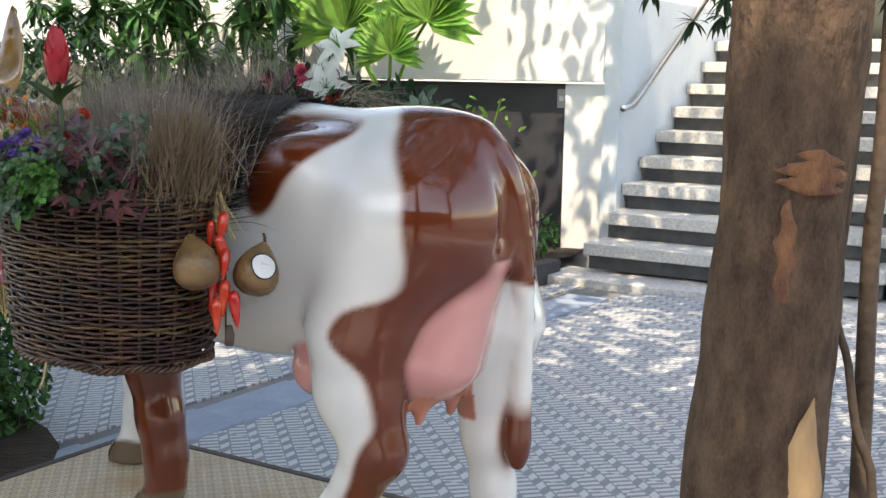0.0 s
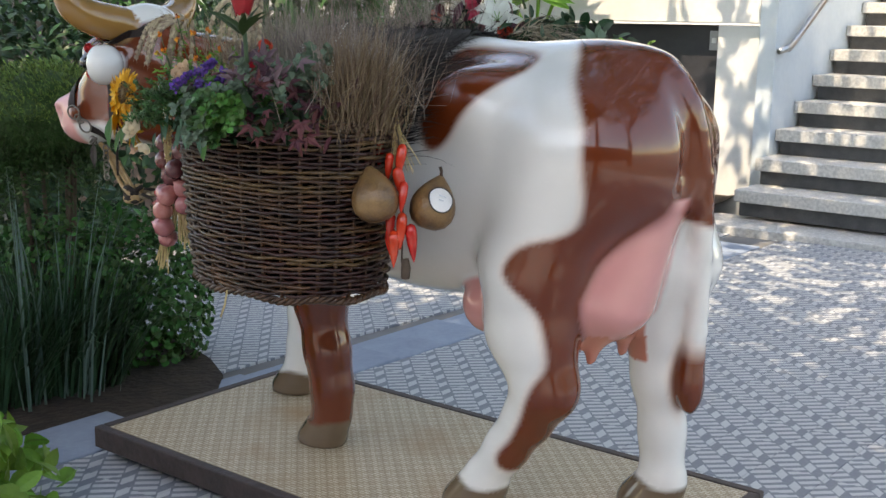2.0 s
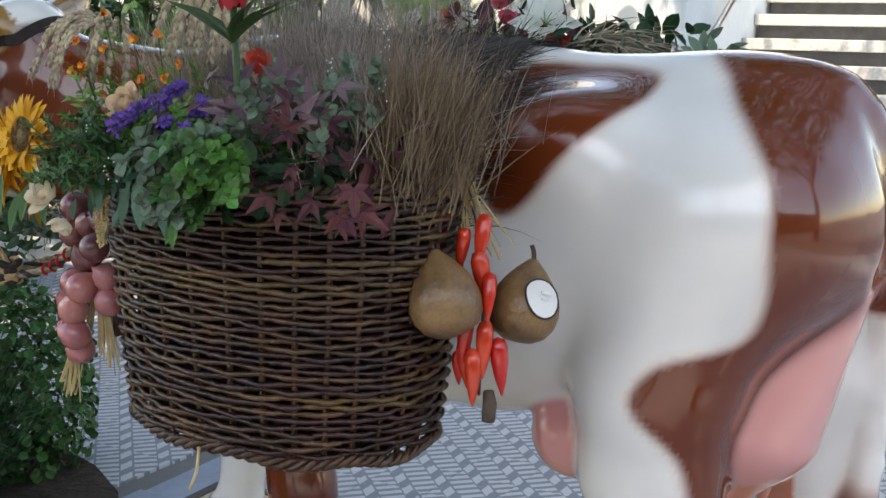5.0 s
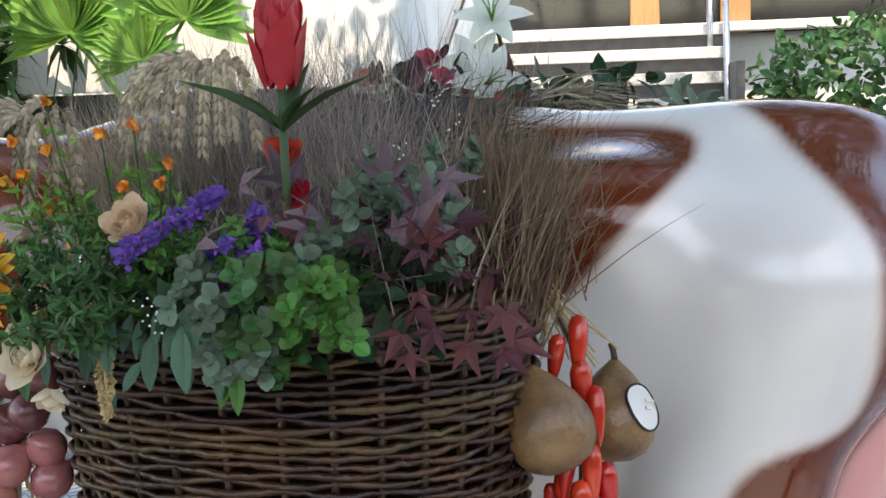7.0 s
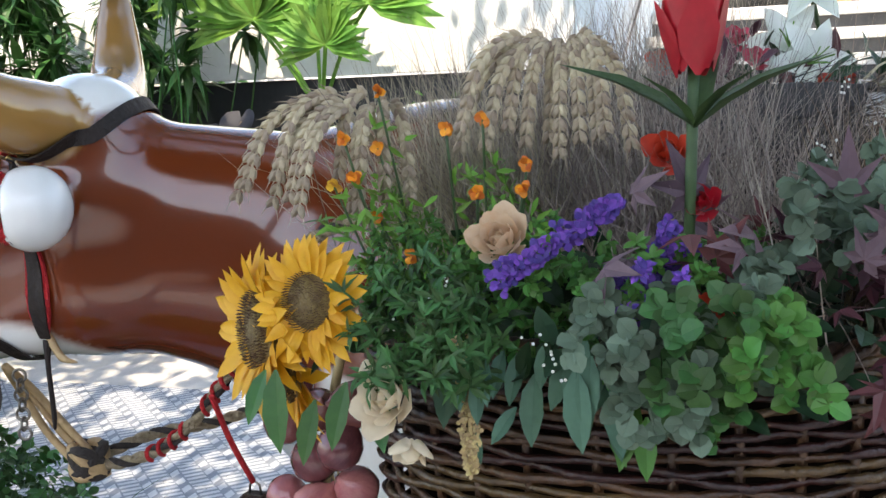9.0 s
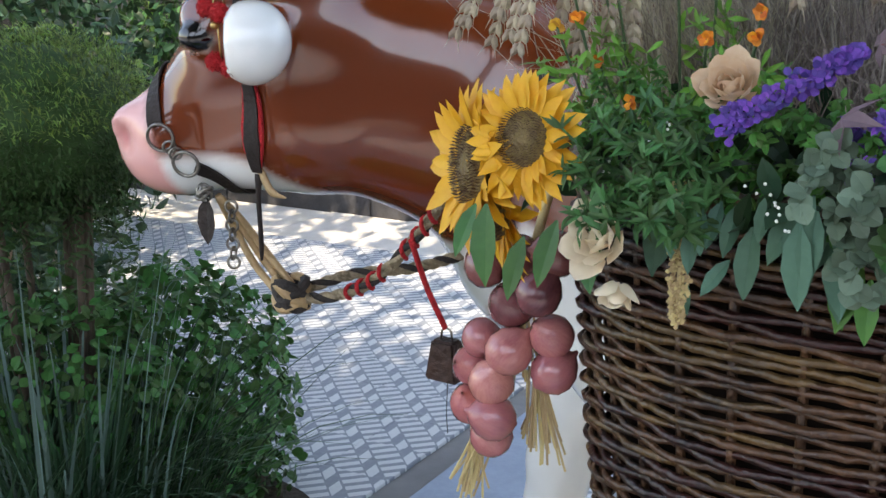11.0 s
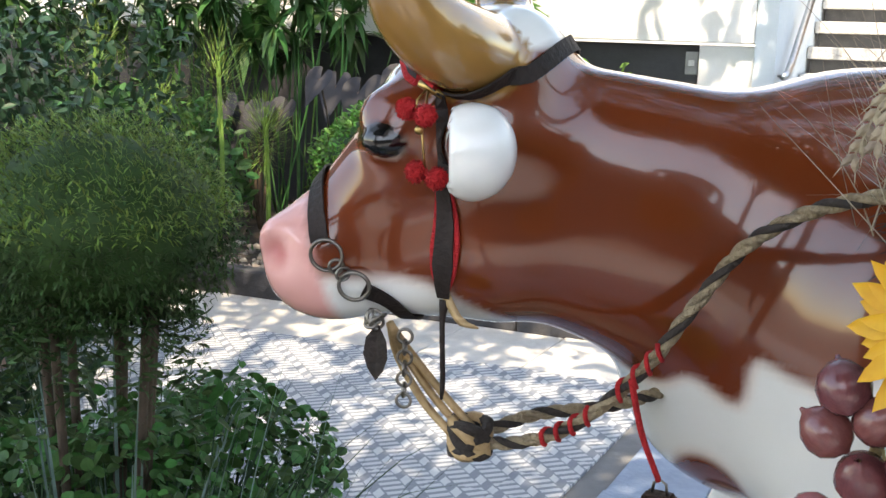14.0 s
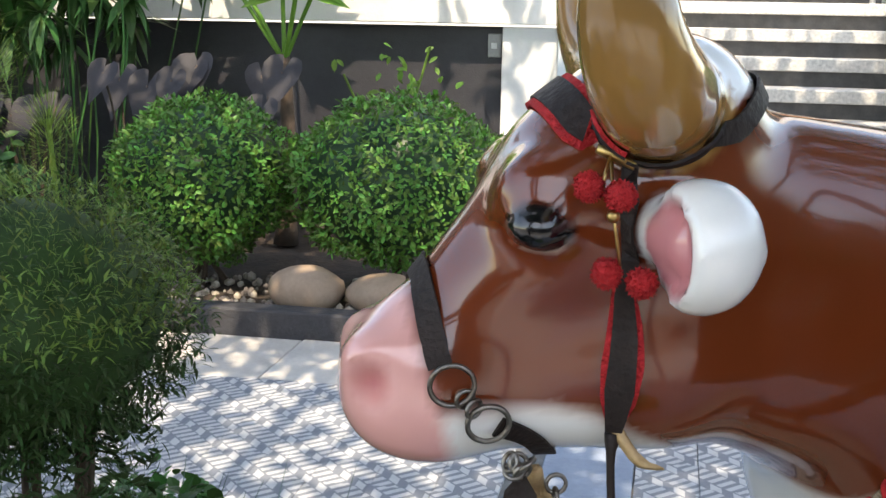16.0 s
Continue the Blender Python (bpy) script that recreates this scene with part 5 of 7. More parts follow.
# ---- far side: street, van, dark facade ----
def street_side():
    paint = mat("van_paint", (0.72, 0.72, 0.72), 0.3, (0.66, 0.66, 0.66), 3, coat=0.5)
    facade = mat("dark_facade", (0.03, 0.03, 0.034), 0.6, (0.05, 0.05, 0.055), 2, 0.2)
    D = pose(-7.2, 13.6, 0, 0, 0, 28)
    root = tagged(empty("building_street", D), "dark shop front across the yard", "building")
    part("wall", box_bm((9, 0.3, 6.5), (-1, 1.6, 3.2), 0.02), facade, root, smooth=False)
    for x in (-4.2, -2.4, -0.6):
        w = part("window", box_bm((1.2, 0.1, 1.5), (x, 1.42, 1.9), 0.02), mat("dim_glass", (0.05, 0.055, 0.06), 0.1), root, smooth=False)
    sg = part("sign", box_bm((0.9, 0.05, 0.45), (-0.9, 1.38, 2.75), 0.01), M_BLACK, root, "black sign with pale bars", smooth=False)
    for i, (w, h) in enumerate(((0.6, 0.05), (0.66, 0.09), (0.55, 0.07))):
        part("sign_bar", box_bm((w, 0.02, h), (-0.9, 1.35, 2.9 - 0.13 * i), 0.002), M_LABEL, sg, smooth=False)
    van = tagged(empty("van", pose(-5.95, 13.6, 0, 0, 0, 24)), "white delivery van parked beyond the shrubs", "van")
    bm = box_bm((3.4, 1.7, 1.6), (1.0, 0, 2.43), 0.12)
    part("body", bm, paint, van, smooth=False)
    part("window", box_bm((1.1, 0.06, 0.55), (0.6, -0.84, 2.75), 0.05), M_BLACK, van, "dark side window", smooth=False)
    part("light", box_bm((0.12, 0.06, 0.12), (-0.60, -0.86, 1.78), 0.02), mat("tail_lamp", (0.6, 0.08, 0.05), 0.2), van, "red lamp", smooth=False)
    for x in (0.0, 2.0):
        for y in (-0.72, 0.72):
            bm = bmesh.new()
            bmesh.ops.create_cone(bm, cap_ends=True, segments=28, radius1=0.36, radius2=0.36, depth=0.22, matrix=Matrix.Translation((x, y, 0.28)) @ Matrix.Rotation(radians(90), 4, "X"))
            part("wheel", bm, M_BLACK, van)
    part("underbody", box_bm((3.0, 1.5, 1.14), (1.0, 0, 1.08), 0.05), M_BLACK, van, smooth=False)
    # cycad and a yellow-flowered bush in front of it
    rng = rng_of(97)
    cy = tagged(empty("cycad", pose(-3.9, 7.6, 0.05)), "cycad with a stout dark trunk and arching fronds", "cycad")
    obj("trunk", mesh_from("trunk", *tube_data([(0, 0, 0), (0, 0, 0.4), (0, 0, 0.8)], [0.17, 0.16, 0.13], 12), M_TWIG, True), cy)
    for k in range(26):
        a = 2 * math.pi * k / 26 + rng.uniform(-.1, .1)
        e = rng.uniform(0.1, 1.0)
        line = [np.array((math.cos(a), math.sin(a), 0)) * t * 0.95 + np.array((0, 0, 0.78 + e * t * 0.7 - 0.55 * t * t)) for t in np.linspace(0, 1, 14)]
        it = [tube_data(line, 0.008, 4)]
        for i in range(2, 14):
            for sd in (-1, 1):
                for q in (0, 0.5):
                    d = np.array((-math.sin(a), math.cos(a), 0)) * sd + np.array((math.cos(a), math.sin(a), 0)) * 0.5
                    it.append(leaf_data(rng, line[i] - (line[i] - line[i - 1]) * q, d, (0, 0, 1), 0.17 * (1.1 - i / 16), "lance", 0.2))
        v, f = join_data(it)
        obj("frond", mesh_from("frond", v, f, G["green"]), cy)
    it = mound(rng, 1500, (-2.9, 8.0, 1.0), (0.55, 0.5, 0.9), 0.06, "oval", 0.6, 0.4, zmin=0.1)
    leaf_thing("shrub", it, G["dark"], "loose dark green shrub in the side garden", "shrub", "stuff", "garden shrubs")
    for x, y, r, g, n in ((-6.5, 9.5, (1.2, 1.0, 1.3), "dark", 1800), (-2.6, 14.5, (1.8, 1.2, 1.8), "green", 2600), (-5.6, 8.2, (0.9, 0.8, 0.7), "dark", 1500)):
        it = mound(rng, n, (x, y, r[2] + 0.6 if r[2] > 1.5 else r[2] * 0.8), r, 0.13, "oval", 0.65, 0.4, zmin=0.0)
        leaf_thing("shrub", it, G[g], "tall leafy green bush at the back of the garden", "shrub", "stuff", "garden shrubs")


street_side()


# ---- unseen wall added behind the camera to close the yard and darken reflections ----
tagged(box("wall_unseen_opposite", (26, 0.4, 3.0), (-1, -4.2, 1.4), M_UNSEENWALL, 0.02), "plain grey-brown unseen wall added to close the yard opposite", "wall", kind="structure")


# ---- wicker basket on the cow's left side ----
BX, BY, BA, BB, BZ0, BZ1 = -0.010, 0.505, 0.284, 0.195, 0.574, 0.965


def basket_ring(a, z, off=0.0):
    """A point on the basket's rounded wall at the angle a and height z."""
    t = (z - BZ0) / (BZ1 - BZ0)
    k = 0.90 + 0.14 * max(0.0, t) ** 0.7
    c, s = math.cos(a), math.sin(a)
    e = 0.90
    x, y = math.copysign(abs(c) ** e, c), math.copysign(abs(s) ** e, s)
    return np.array((BX + (BA * k + off) * x, BY + (BB * k + off) * y, z))


def basket():
    rng = rng_of(101)
    root = tagged(empty("basket", COW), "deep dark-brown wicker pannier hung on the cow's side", "basket")
    ns = 32
    for k in range(ns):
        a = 2 * math.pi * k / ns
        pts = [basket_ring(a, BZ0 - 0.01 + (BZ1 - BZ0) * i / 9) for i in range(10)]
        obj("stake", mesh_from("stake", *tube_data(pts, 0.0050, 6), M_WICKER, True), root)
    rows = 37
    for r in range(rows):
        z = BZ0 + 0.008 + (BZ1 - BZ0 - 0.016) * r / (rows - 1)
        pieces = []
        start = rng.uniform(0, 6.28)
        nseg = 3
        for q in range(nseg):
            a0, a1 = start + 2 * math.pi * q / nseg, start + 2 * math.pi * (q + 1) / nseg + 0.10
            n = 62
            th = rng.uniform(0.0038, 0.0050)
            pts = []
            for i in range(n):
                a = a0 + (a1 - a0) * i / (n - 1)
                wv = math.cos(a * ns / 2 + math.pi * (r % 2)) * 0.0044
                pts.append(basket_ring(a, z + 0.0015 * math.sin(a * 5 + r * 0.3) + 0.0012 * math.sin(a * 13 + r * 2.3) + rng.normal() * 0.0006, wv + 0.005 + rng.normal() * 0.0005))
            pieces.append(tube_data(pts, np.interp(np.arange(n), [0, 3, n - 4, n - 1], [th * 0.5, th, th, th * 0.4]), 5))
        v, f = join_data(pieces)
        obj("weaver", mesh_from("weaver", v, f, M_WICKER, True), root)
    # braided foot and rim
    for z, off, rad in ((BZ0 - 0.004, 0.006, 0.0062), (BZ1 + 0.002, 0.003, 0.0062)):
        for ph in (0, 2.1, 4.2):
            pts = [basket_ring(2 * math.pi * i / 240, z + 0.006 * math.sin(i * 2 * math.pi / 240 * 26 + ph) + 0.004 * math.sin(i * 0.21), off + 0.006 * math.cos(i * 2 * math.pi / 240 * 26 + ph)) for i in range(240)]
            obj("braid", mesh_from("braid", *tube_data(pts + [pts[0]], rad * 0.8, 6), M_WICKER, True), root)
    # inner sheet and base, near black for the shade behind the weave
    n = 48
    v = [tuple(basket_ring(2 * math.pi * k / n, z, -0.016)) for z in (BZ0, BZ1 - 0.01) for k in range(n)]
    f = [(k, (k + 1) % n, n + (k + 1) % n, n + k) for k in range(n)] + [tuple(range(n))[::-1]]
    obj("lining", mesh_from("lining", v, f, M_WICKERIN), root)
    pts = [(-0.02, 0.70, BZ0 - 0.0), (-0.03, 0.715, BZ0 - 0.03), (-0.02, 0.72, BZ0 - 0.06)]
    obj("loose_end", mesh_from("loose_end", *tube_data(pts, 0.0025, 5), M_STRAW, True), root)


basket()


def basket_fill():
    """Dark cap inside the rim that the stems stand in."""
    v = [tuple(basket_ring(2 * math.pi * k / 40, BZ1 - 0.03, -0.02)) for k in range(40)] + [(BX, BY, BZ1 + 0.03)]
    tagged(obj("dark_filling", mesh_from("dark_filling", v, [(k, (k + 1) % 40, 40) for k in range(40)], G["dark"]), None, COW), "dark filling in the basket under the flowers", "moss", kind="stuff")


basket_fill()


# ---- foliage in the basket ----
def fill(n, g, shape, size, box_, seed, name, label, out=0.6, down=0.0, star=False, sprig=0):
    """Sprays of leaves through a box of the basket's top (x0, x1, y0, y1, z0, z1)."""
    rng = rng_of(seed)
    x0, x1, y0, y1, z0, z1 = box_
    it = []
    for k in range(n):
        b = np.array((rng.uniform(x0, x1), rng.uniform(y0, y1), rng.uniform(z0, z1)))
        away = b - np.array((BX, BY - 0.05, 0.93))
        away /= np.linalg.norm(away) + 1e-6
        d = away * out + rand_dir(rng) * 0.55 + np.array((0, 0.1, 0.25 - down))
        if sprig:
            d /= np.linalg.norm(d)
            l = size * 2.4
            line = [b + d * l * t + np.array((0, 0, -down * l * t * t * 0.8)) for t in np.linspace(0, 1, 6)]
            it.append(tube_data(line, 0.0012, 3))
            for i in range(1, 6):
                for e in range(sprig):
                    q = rand_dir(rng) + d * 0.5
                    it.append(leaf_data(rng, line[i], q, away + np.array((0, 0, 0.6)), size * rng.uniform(0.75, 1.15), shape, 0.2))
        elif star:
            it.append(star_leaf(rng, b, d, away + np.array((0, 0.3, 0.6)), size * rng.uniform(0.7, 1.2)))
        else:
            it.append(leaf_data(rng, b, d, away + np.array((0, 0, 0.6)), size * rng.uniform(0.7, 1.25), shape, 0.3))
    return leaf_thing(name, it, G[g], label, "foliage", "stuff", m=COW)


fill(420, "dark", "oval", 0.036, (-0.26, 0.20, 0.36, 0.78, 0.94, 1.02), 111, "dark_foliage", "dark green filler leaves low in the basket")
fill(200, "fresh", "oval", 0.012, (-0.14, 0.20, 0.58, 0.77, 0.96, 1.05), 112, "green_foliage", "fresh green divided leaves among the flowers", sprig=5)
fill(50, "green", "lance", 0.018, (0.04, 0.145, 0.74, 0.82, 0.96, 1.02), 122, "green_foliage", "fresh green pointed leaves among the flowers", sprig=4)
fill(30, "euca", "round", 0.016, (-0.16, -0.03, 0.74, 0.82, 0.96, 1.04), 113, "eucalyptus_sprays", "grey-green round eucalyptus leaves on sprays", sprig=3, down=0.45)
fill(34, "euca", "round", 0.016, (-0.28, -0.14, 0.58, 0.76, 1.02, 1.10), 114, "eucalyptus_sprays", "grey-green round eucalyptus leaves on sprays", sprig=3)
fill(16, "fresh", "round", 0.015, (-0.20, -0.15, 0.78, 0.83, 0.98, 1.04), 115, "lime_eucalyptus", "bright fresh-green round leaves spilling over the rim", sprig=3, down=0.5)
fill(18, "green", "round", 0.016, (-0.15, -0.09, 0.77, 0.83, 0.96, 1.04), 116, "round_leaf_sprays", "blue-green round leaves spilling over the rim", sprig=3, down=0.5)
fill(40, "maroon", "oval", 0.048, (-0.30, -0.10, 0.56, 0.80, 0.98, 1.08), 117, "maroon_maple_leaves", "dark maroon pointed maple leaves", star=True, down=0.15)
fill(18, "mauve", "oval", 0.058, (-0.28, -0.02, 0.62, 0.80, 1.03, 1.10), 118, "mauve_maple_leaves", "dull mauve pointed maple leaves", star=True, down=0.1)
fill(10, "maroon", "oval", 0.055, (-0.33, -0.24, 0.66, 0.80, 0.95, 1.00), 119, "maroon_maple_leaves", "dark maroon pointed maple leaves", star=True, down=0.7)
fill(26, "lime", "lance", 0.020, (0.10, 0.26, 0.46, 0.66, 1.0, 1.08), 120, "fine_green_leaves", "fine narrow green leaves round the sunflowers", sprig=4)
fill(22, "purple", "oval", 0.009, (-0.11, -0.05, 0.72, 0.80, 1.0, 1.06), 121, "purple_sprigs", "small purple flower sprigs among the leaves", sprig=6)


def drooping(seed, at, g, n, size, name, label, width=0.05):
    rng = rng_of(seed)
    it = []
    for k in range(n):
        b = np.array(at) + rng.normal(size=3) * np.array((width, 0.012, 0.018))
        d = np.array((rng.normal() * 0.25, 0.28 + 0.1 * rng.random(), -0.85))
        it.append(leaf_data(rng, b, d, (0, 1, 0.5), size * rng.uniform(0.7, 1.2), "hang", 0.15, 0.25))
    leaf_thing(name, it, G[g], label, "foliage", "stuff", m=COW)


drooping(131, (-0.02, 0.785, 0.985), "sage", 20, 0.056, "hanging_leaves", "long blue-green leaves hanging over the basket rim")
drooping(132, (-0.085, 0.785, 0.965), "fresh", 9, 0.050, "hanging_leaves", "long fresh green leaves hanging over the basket rim", 0.03)
drooping(133, (0.12, 0.775, 0.935), "sage", 5, 0.045, "rose_leaves", "grey-green leaves under the cream rose", 0.03)
drooping(134, (0.20, 0.825, 0.955), "green", 6, 0.065, "sunflower_leaves", "broad green leaves below the sunflowers", 0.035)
drooping(135, (-0.30, 0.66, 0.985), "maroon", 4, 0.045, "hanging_leaves", "withered maroon leaves hanging by the gourds", 0.02)


def strands(name, g, n, base, spread, way, length, seed, label, w=0.0011, fan=0.35, droop=0.15, hair=False):
    rng = rng_of(seed)
    it = []
    for k in range(n):
        b = np.array(base) + rng.normal(size=3) * np.array(spread)
        d = np.array(way) + rng.normal(size=3) * fan
        d /= np.linalg.norm(d)
        l = length * rng.uniform(0.6, 1.1)
        s = np.cross(d, rand_dir(rng))
        s /= np.linalg.norm(s) + 1e-6
        bend = rng.normal(size=3) * 0.12
        V = []
        for i in range(5):
            t = i / 4
            c = b + d * l * t + bend * l * t * t - np.array((0, 0, droop * l * t * t))
            V += [tuple(c - s * w * (1.1 - t)), tuple(c + s * w * (1.1 - t))]
        it.append((V, [(i * 2, i * 2 + 1, i * 2 + 3, i * 2 + 2) for i in range(4)]))
    return leaf_thing(name, it, G[g] if not hair else M_FUR, label, "dried grass" if not hair else "fleece", "stuff", m=COW)


strands("dry_grass_bunch", "dry", 1500, (-0.27, 0.52, 0.955), (0.03, 0.04, 0.02), (-0.16, 0.05, 1.0), 0.21, 141, "brown dried grass bunch fanning from the basket corner", 0.0010, 0.215, 0.03)
strands("dry_twigs", "greydry", 620, (-0.16, 0.48, 0.99), (0.07, 0.08, 0.02), (-0.1, 0, 1.0), 0.20, 142, "grey dried twiggy sprays in the basket", 0.0009, 0.5, 0.05)
strands("pale_grass", "drypale", 1700, (0.20, 0.37, 0.99), (0.06, 0.06, 0.02), (0.25, -0.05, 0.95), 0.23, 143, "pale feathery dried grass towards the cow's neck", 0.0009, 0.28, 0.06)
strands("pale_grass", "greydry", 1500, (0.06, 0.36, 1.0), (0.1, 0.07, 0.02), (0.0, -0.05, 1.0), 0.27, 144, "pale feathery dried grass in the basket's middle", 0.0009, 0.36, 0.04)
strands("fleece_fringe", "dry", 2000, (-0.15, 0.245, 0.965), (0.025, 0.035, 0.06), (-0.74, -0.27, 0.24), 0.17, 145, "black horsehair fleece between basket and back", 0.0014, 0.05, 0.12, True)


def saddle_fleece():
    """Black fleece laid over the statue's back under the baskets."""
    rng = rng_of(146)
    nx, na = 34, 40
    V, N = [], []
    for i in range(nx):
        x = -0.19 + 0.56 * i / (nx - 1)
        for j in range(na):
            a = radians(-62 + 124 * j / (na - 1))
            way = np.array((0, math.sin(a), math.cos(a)))
            r = 0.2 + np.arange(0, 0.32, 0.004)
            q = np.array((x, 0, 0.80)) + r[:, None] * way
            hit = r[np.argmax(cow_sdf(q) > 0)]
            edge = 0.012 * noise.noise(Vector((j * 0.4, i * 0.4, 3.0)))
            V.append(tuple(np.array((x + (edge if i in (0, nx - 1) else 0), 0, 0.80)) + (hit + 0.008 + 0.004 * noise.noise(Vector((x * 40, a * 12, 0)))) * way))
            N.append(way)
    F = [(i * na + j, i * na + j + 1, i * na + na + j + 1, i * na + na + j) for i in range(nx - 1) for j in range(na - 1)]
    root = tagged(empty("saddle_fleece", COW), "black long-haired fleece draped over the cow's back", "fleece")
    obj("hide", mesh_from("hide", V, F, M_FUR, True), root)
    it = []
    for k in range(6000):
        m = rng.integers(len(V))
        b, n = np.array(V[m]) + rng.normal(size=3) * 0.006, N[m]
        d = np.array((-0.9 if V[m][0] < 0.1 else rng.choice((-0.8, 0.6)), n[1] * 0.5, -0.1)) + n * 0.35 + rng.normal(size=3) * 0.25
        it.append(leaf_data(rng, b, d, n, rng.uniform(0.03, 0.06), "needle", 0.25, 0))
    v, f = join_data(it)
    tagged(obj("hair", mesh_from("hair", v, f, M_FUR), root), kind="stuff")


saddle_fleece()


def wheat(seed, at, way, n, label):
    rng = rng_of(seed)
    root = tagged(empty("wheat_bunch", COW), label, "wheat", "wheat bunches")
    grain = bmesh.new()
    bmesh.ops.create_icosphere(grain, subdivisions=1, radius=1, matrix=Matrix.Diagonal((0.0040, 0.0040, 0.0082, 1)))
    gv, gf = [np.array(v.co) for v in grain.verts], [tuple(v.index for v in f.verts) for f in grain.faces]
    grain.free()
    for k in range(n):
        a = (k / (n - 1) - 0.5) * 2.0
        d = np.array(way) + np.array((a * -0.75, rng.uniform(-0.1, 0.45), 0.25 + rng.uniform(-0.1, 0.2)))
        line = curve_pts([np.array(at), np.array(at) + d * 0.045 + (0, 0, 0.03), np.array(at) + d * 0.095 + (0, 0.01, -0.01), np.array(at) + d * 0.12 + (0, 0.02, -0.085)], 18)
        it = [tube_data(line, 0.0012, 4)]
        for i in range(7, 18):
            t = line[i] - line[i - 1]
            t /= np.linalg.norm(t)
            s = np.cross(t, (0, 1, 0.2))
            s /= np.linalg.norm(s) + 1e-6
            for sd in (-1, 1):
                q = Vector(t + s * sd * 0.4).to_track_quat("Z", "Y").to_matrix()
                it.append(([tuple(line[i] + s * sd * 0.0032 + np.array(q @ Vector(v))) for v in gv], gf))
                it.append(leaf_data(rng, line[i] + s * sd * 0.004, t + s * sd * 0.3 + rand_dir(rng) * 0.1, (0, 1, 0), 0.020, "needle", 0.1, 0))
        v, f = join_data(it)
        tagged(obj("ear", mesh_from("ear", v, f, G["wheat"]), root), kind="stuff")


wheat(151, (0.24, 0.60, 1.135), (0.35, 0.2, 0.1), 11, "drooping bunch of ripe wheat ears above the sunflowers")
wheat(152, (0.07, 0.52, 1.19), (0.0, 0.3, 0.0), 11, "drooping bunch of ripe wheat ears in the basket's middle")


# ---- blooms ----
def facing(at, way, size=1.0):
    return COW @ Matrix.Translation(at) @ Vector(way).to_track_quat("Z", "Y").to_matrix().to_4x4() @ Matrix.Scale(size, 4)


def sunflower(at, way, seed, size=1.0):
    rng = rng_of(seed)
    root = tagged(empty("sunflower", facing(at, way, size)), "yellow silk sunflower with a brown seed disc", "flower", "sunflowers")
    for ring, (n, r0, l, up) in enumerate(((30, 0.022, 0.040, 0.20), (26, 0.021, 0.035, 0.50))):
        for k in range(n):
            a = 2 * math.pi * (k + 0.5 * ring) / n + rng.uniform(-.06, .06)
            d = np.array((math.cos(a), math.sin(a), up + rng.uniform(-0.25, 0.2)))
            v, f = leaf_data(rng, np.array((math.cos(a) * r0, math.sin(a) * r0, 0.002 * ring)), d, (0, 0, 1), l * rng.uniform(0.8, 1.15), "hang", rng.uniform(-0.1, 0.35), 0.35)
            obj("petal", mesh_from("petal", v, f, G["yellow"], True), root)
    bm = bmesh.new()
    bmesh.ops.create_uvsphere(bm, u_segments=24, v_segments=10, radius=1, matrix=Matrix.Translation((0, 0, 0.002)) @ Matrix.Diagonal((0.026, 0.026, 0.008, 1)))
    disc = part("seed_disc", bm, G["seed"], root, "dark brown seed disc")
    it = []
    for k in range(420):
        a, r = k * 2.39996, 0.027 * math.sqrt((k + 30) / 450)
        it.append(leaf_data(rng, (math.cos(a) * r, math.sin(a) * r, 0.007), (math.cos(a) * 0.3, math.sin(a) * 0.3, 1), (1, 0, 0), 0.0042, "petal"))
    v, f = join_data(it)
    tagged(obj("floret_ring", mesh_from("floret_ring", v, f, G["seed"]), disc), kind="stuff")
    bm = bmesh.new()
    bmesh.ops.create_uvsphere(bm, u_segments=14, v_segments=6, radius=1, matrix=Matrix.Translation((0, 0, 0.006)) @ Matrix.Diagonal((0.009, 0.009, 0.004, 1)))
    part("eye", bm, G["ochreeye"], disc, "greenish centre")


sunflower((0.212, 0.80, 1.018), (0.15, 0.95, 0.15), 161, 0.95)
sunflower((0.278, 0.775, 0.985), (0.55, 0.82, 0.10), 162, 1.28)
sunflower((0.268, 0.755, 0.945), (0.55, 0.72, -0.25), 163, 1.15)


def rose(at, way, size, g, seed, name, label, n=16):
    rng = rng_of(seed)
    root = tagged(empty(name, facing(at, way)), label, "flower")
    for k in range(n):
        t = k / n
        a = k * 2.4
        r = size * (0.12 + 0.5 * t)
        d = np.array((math.cos(a) * (0.25 + t), math.sin(a) * (0.25 + t), 1.1 - 0.75 * t))
        v, f = leaf_data(rng, np.array((math.cos(a) * r * 0.5, math.sin(a) * r * 0.5, -size * 0.2)), d, (-math.cos(a), -math.sin(a), 0.3), size * (0.65 + 0.3 * t), "round", -0.35, 0.35)
        obj("petal", mesh_from("petal", v, f, G[g], True), root)


rose((0.124, 0.835, 0.948), (0.1, 0.9, 0.35), 0.034, "cream", 171, "cream_rose", "cream silk rose hanging over the basket rim")
rose((0.115, 0.82, 0.905), (0.0, 0.5, -0.8), 0.026, "cream", 172, "rose_bud", "half-open cream rose bud below the rose", 9)
rose((0.050, 0.758, 1.066), (0.05, 0.8, 0.6), 0.031, "peach", 173, "peach_peony", "peach and cream silk peony among green leaves", 20)


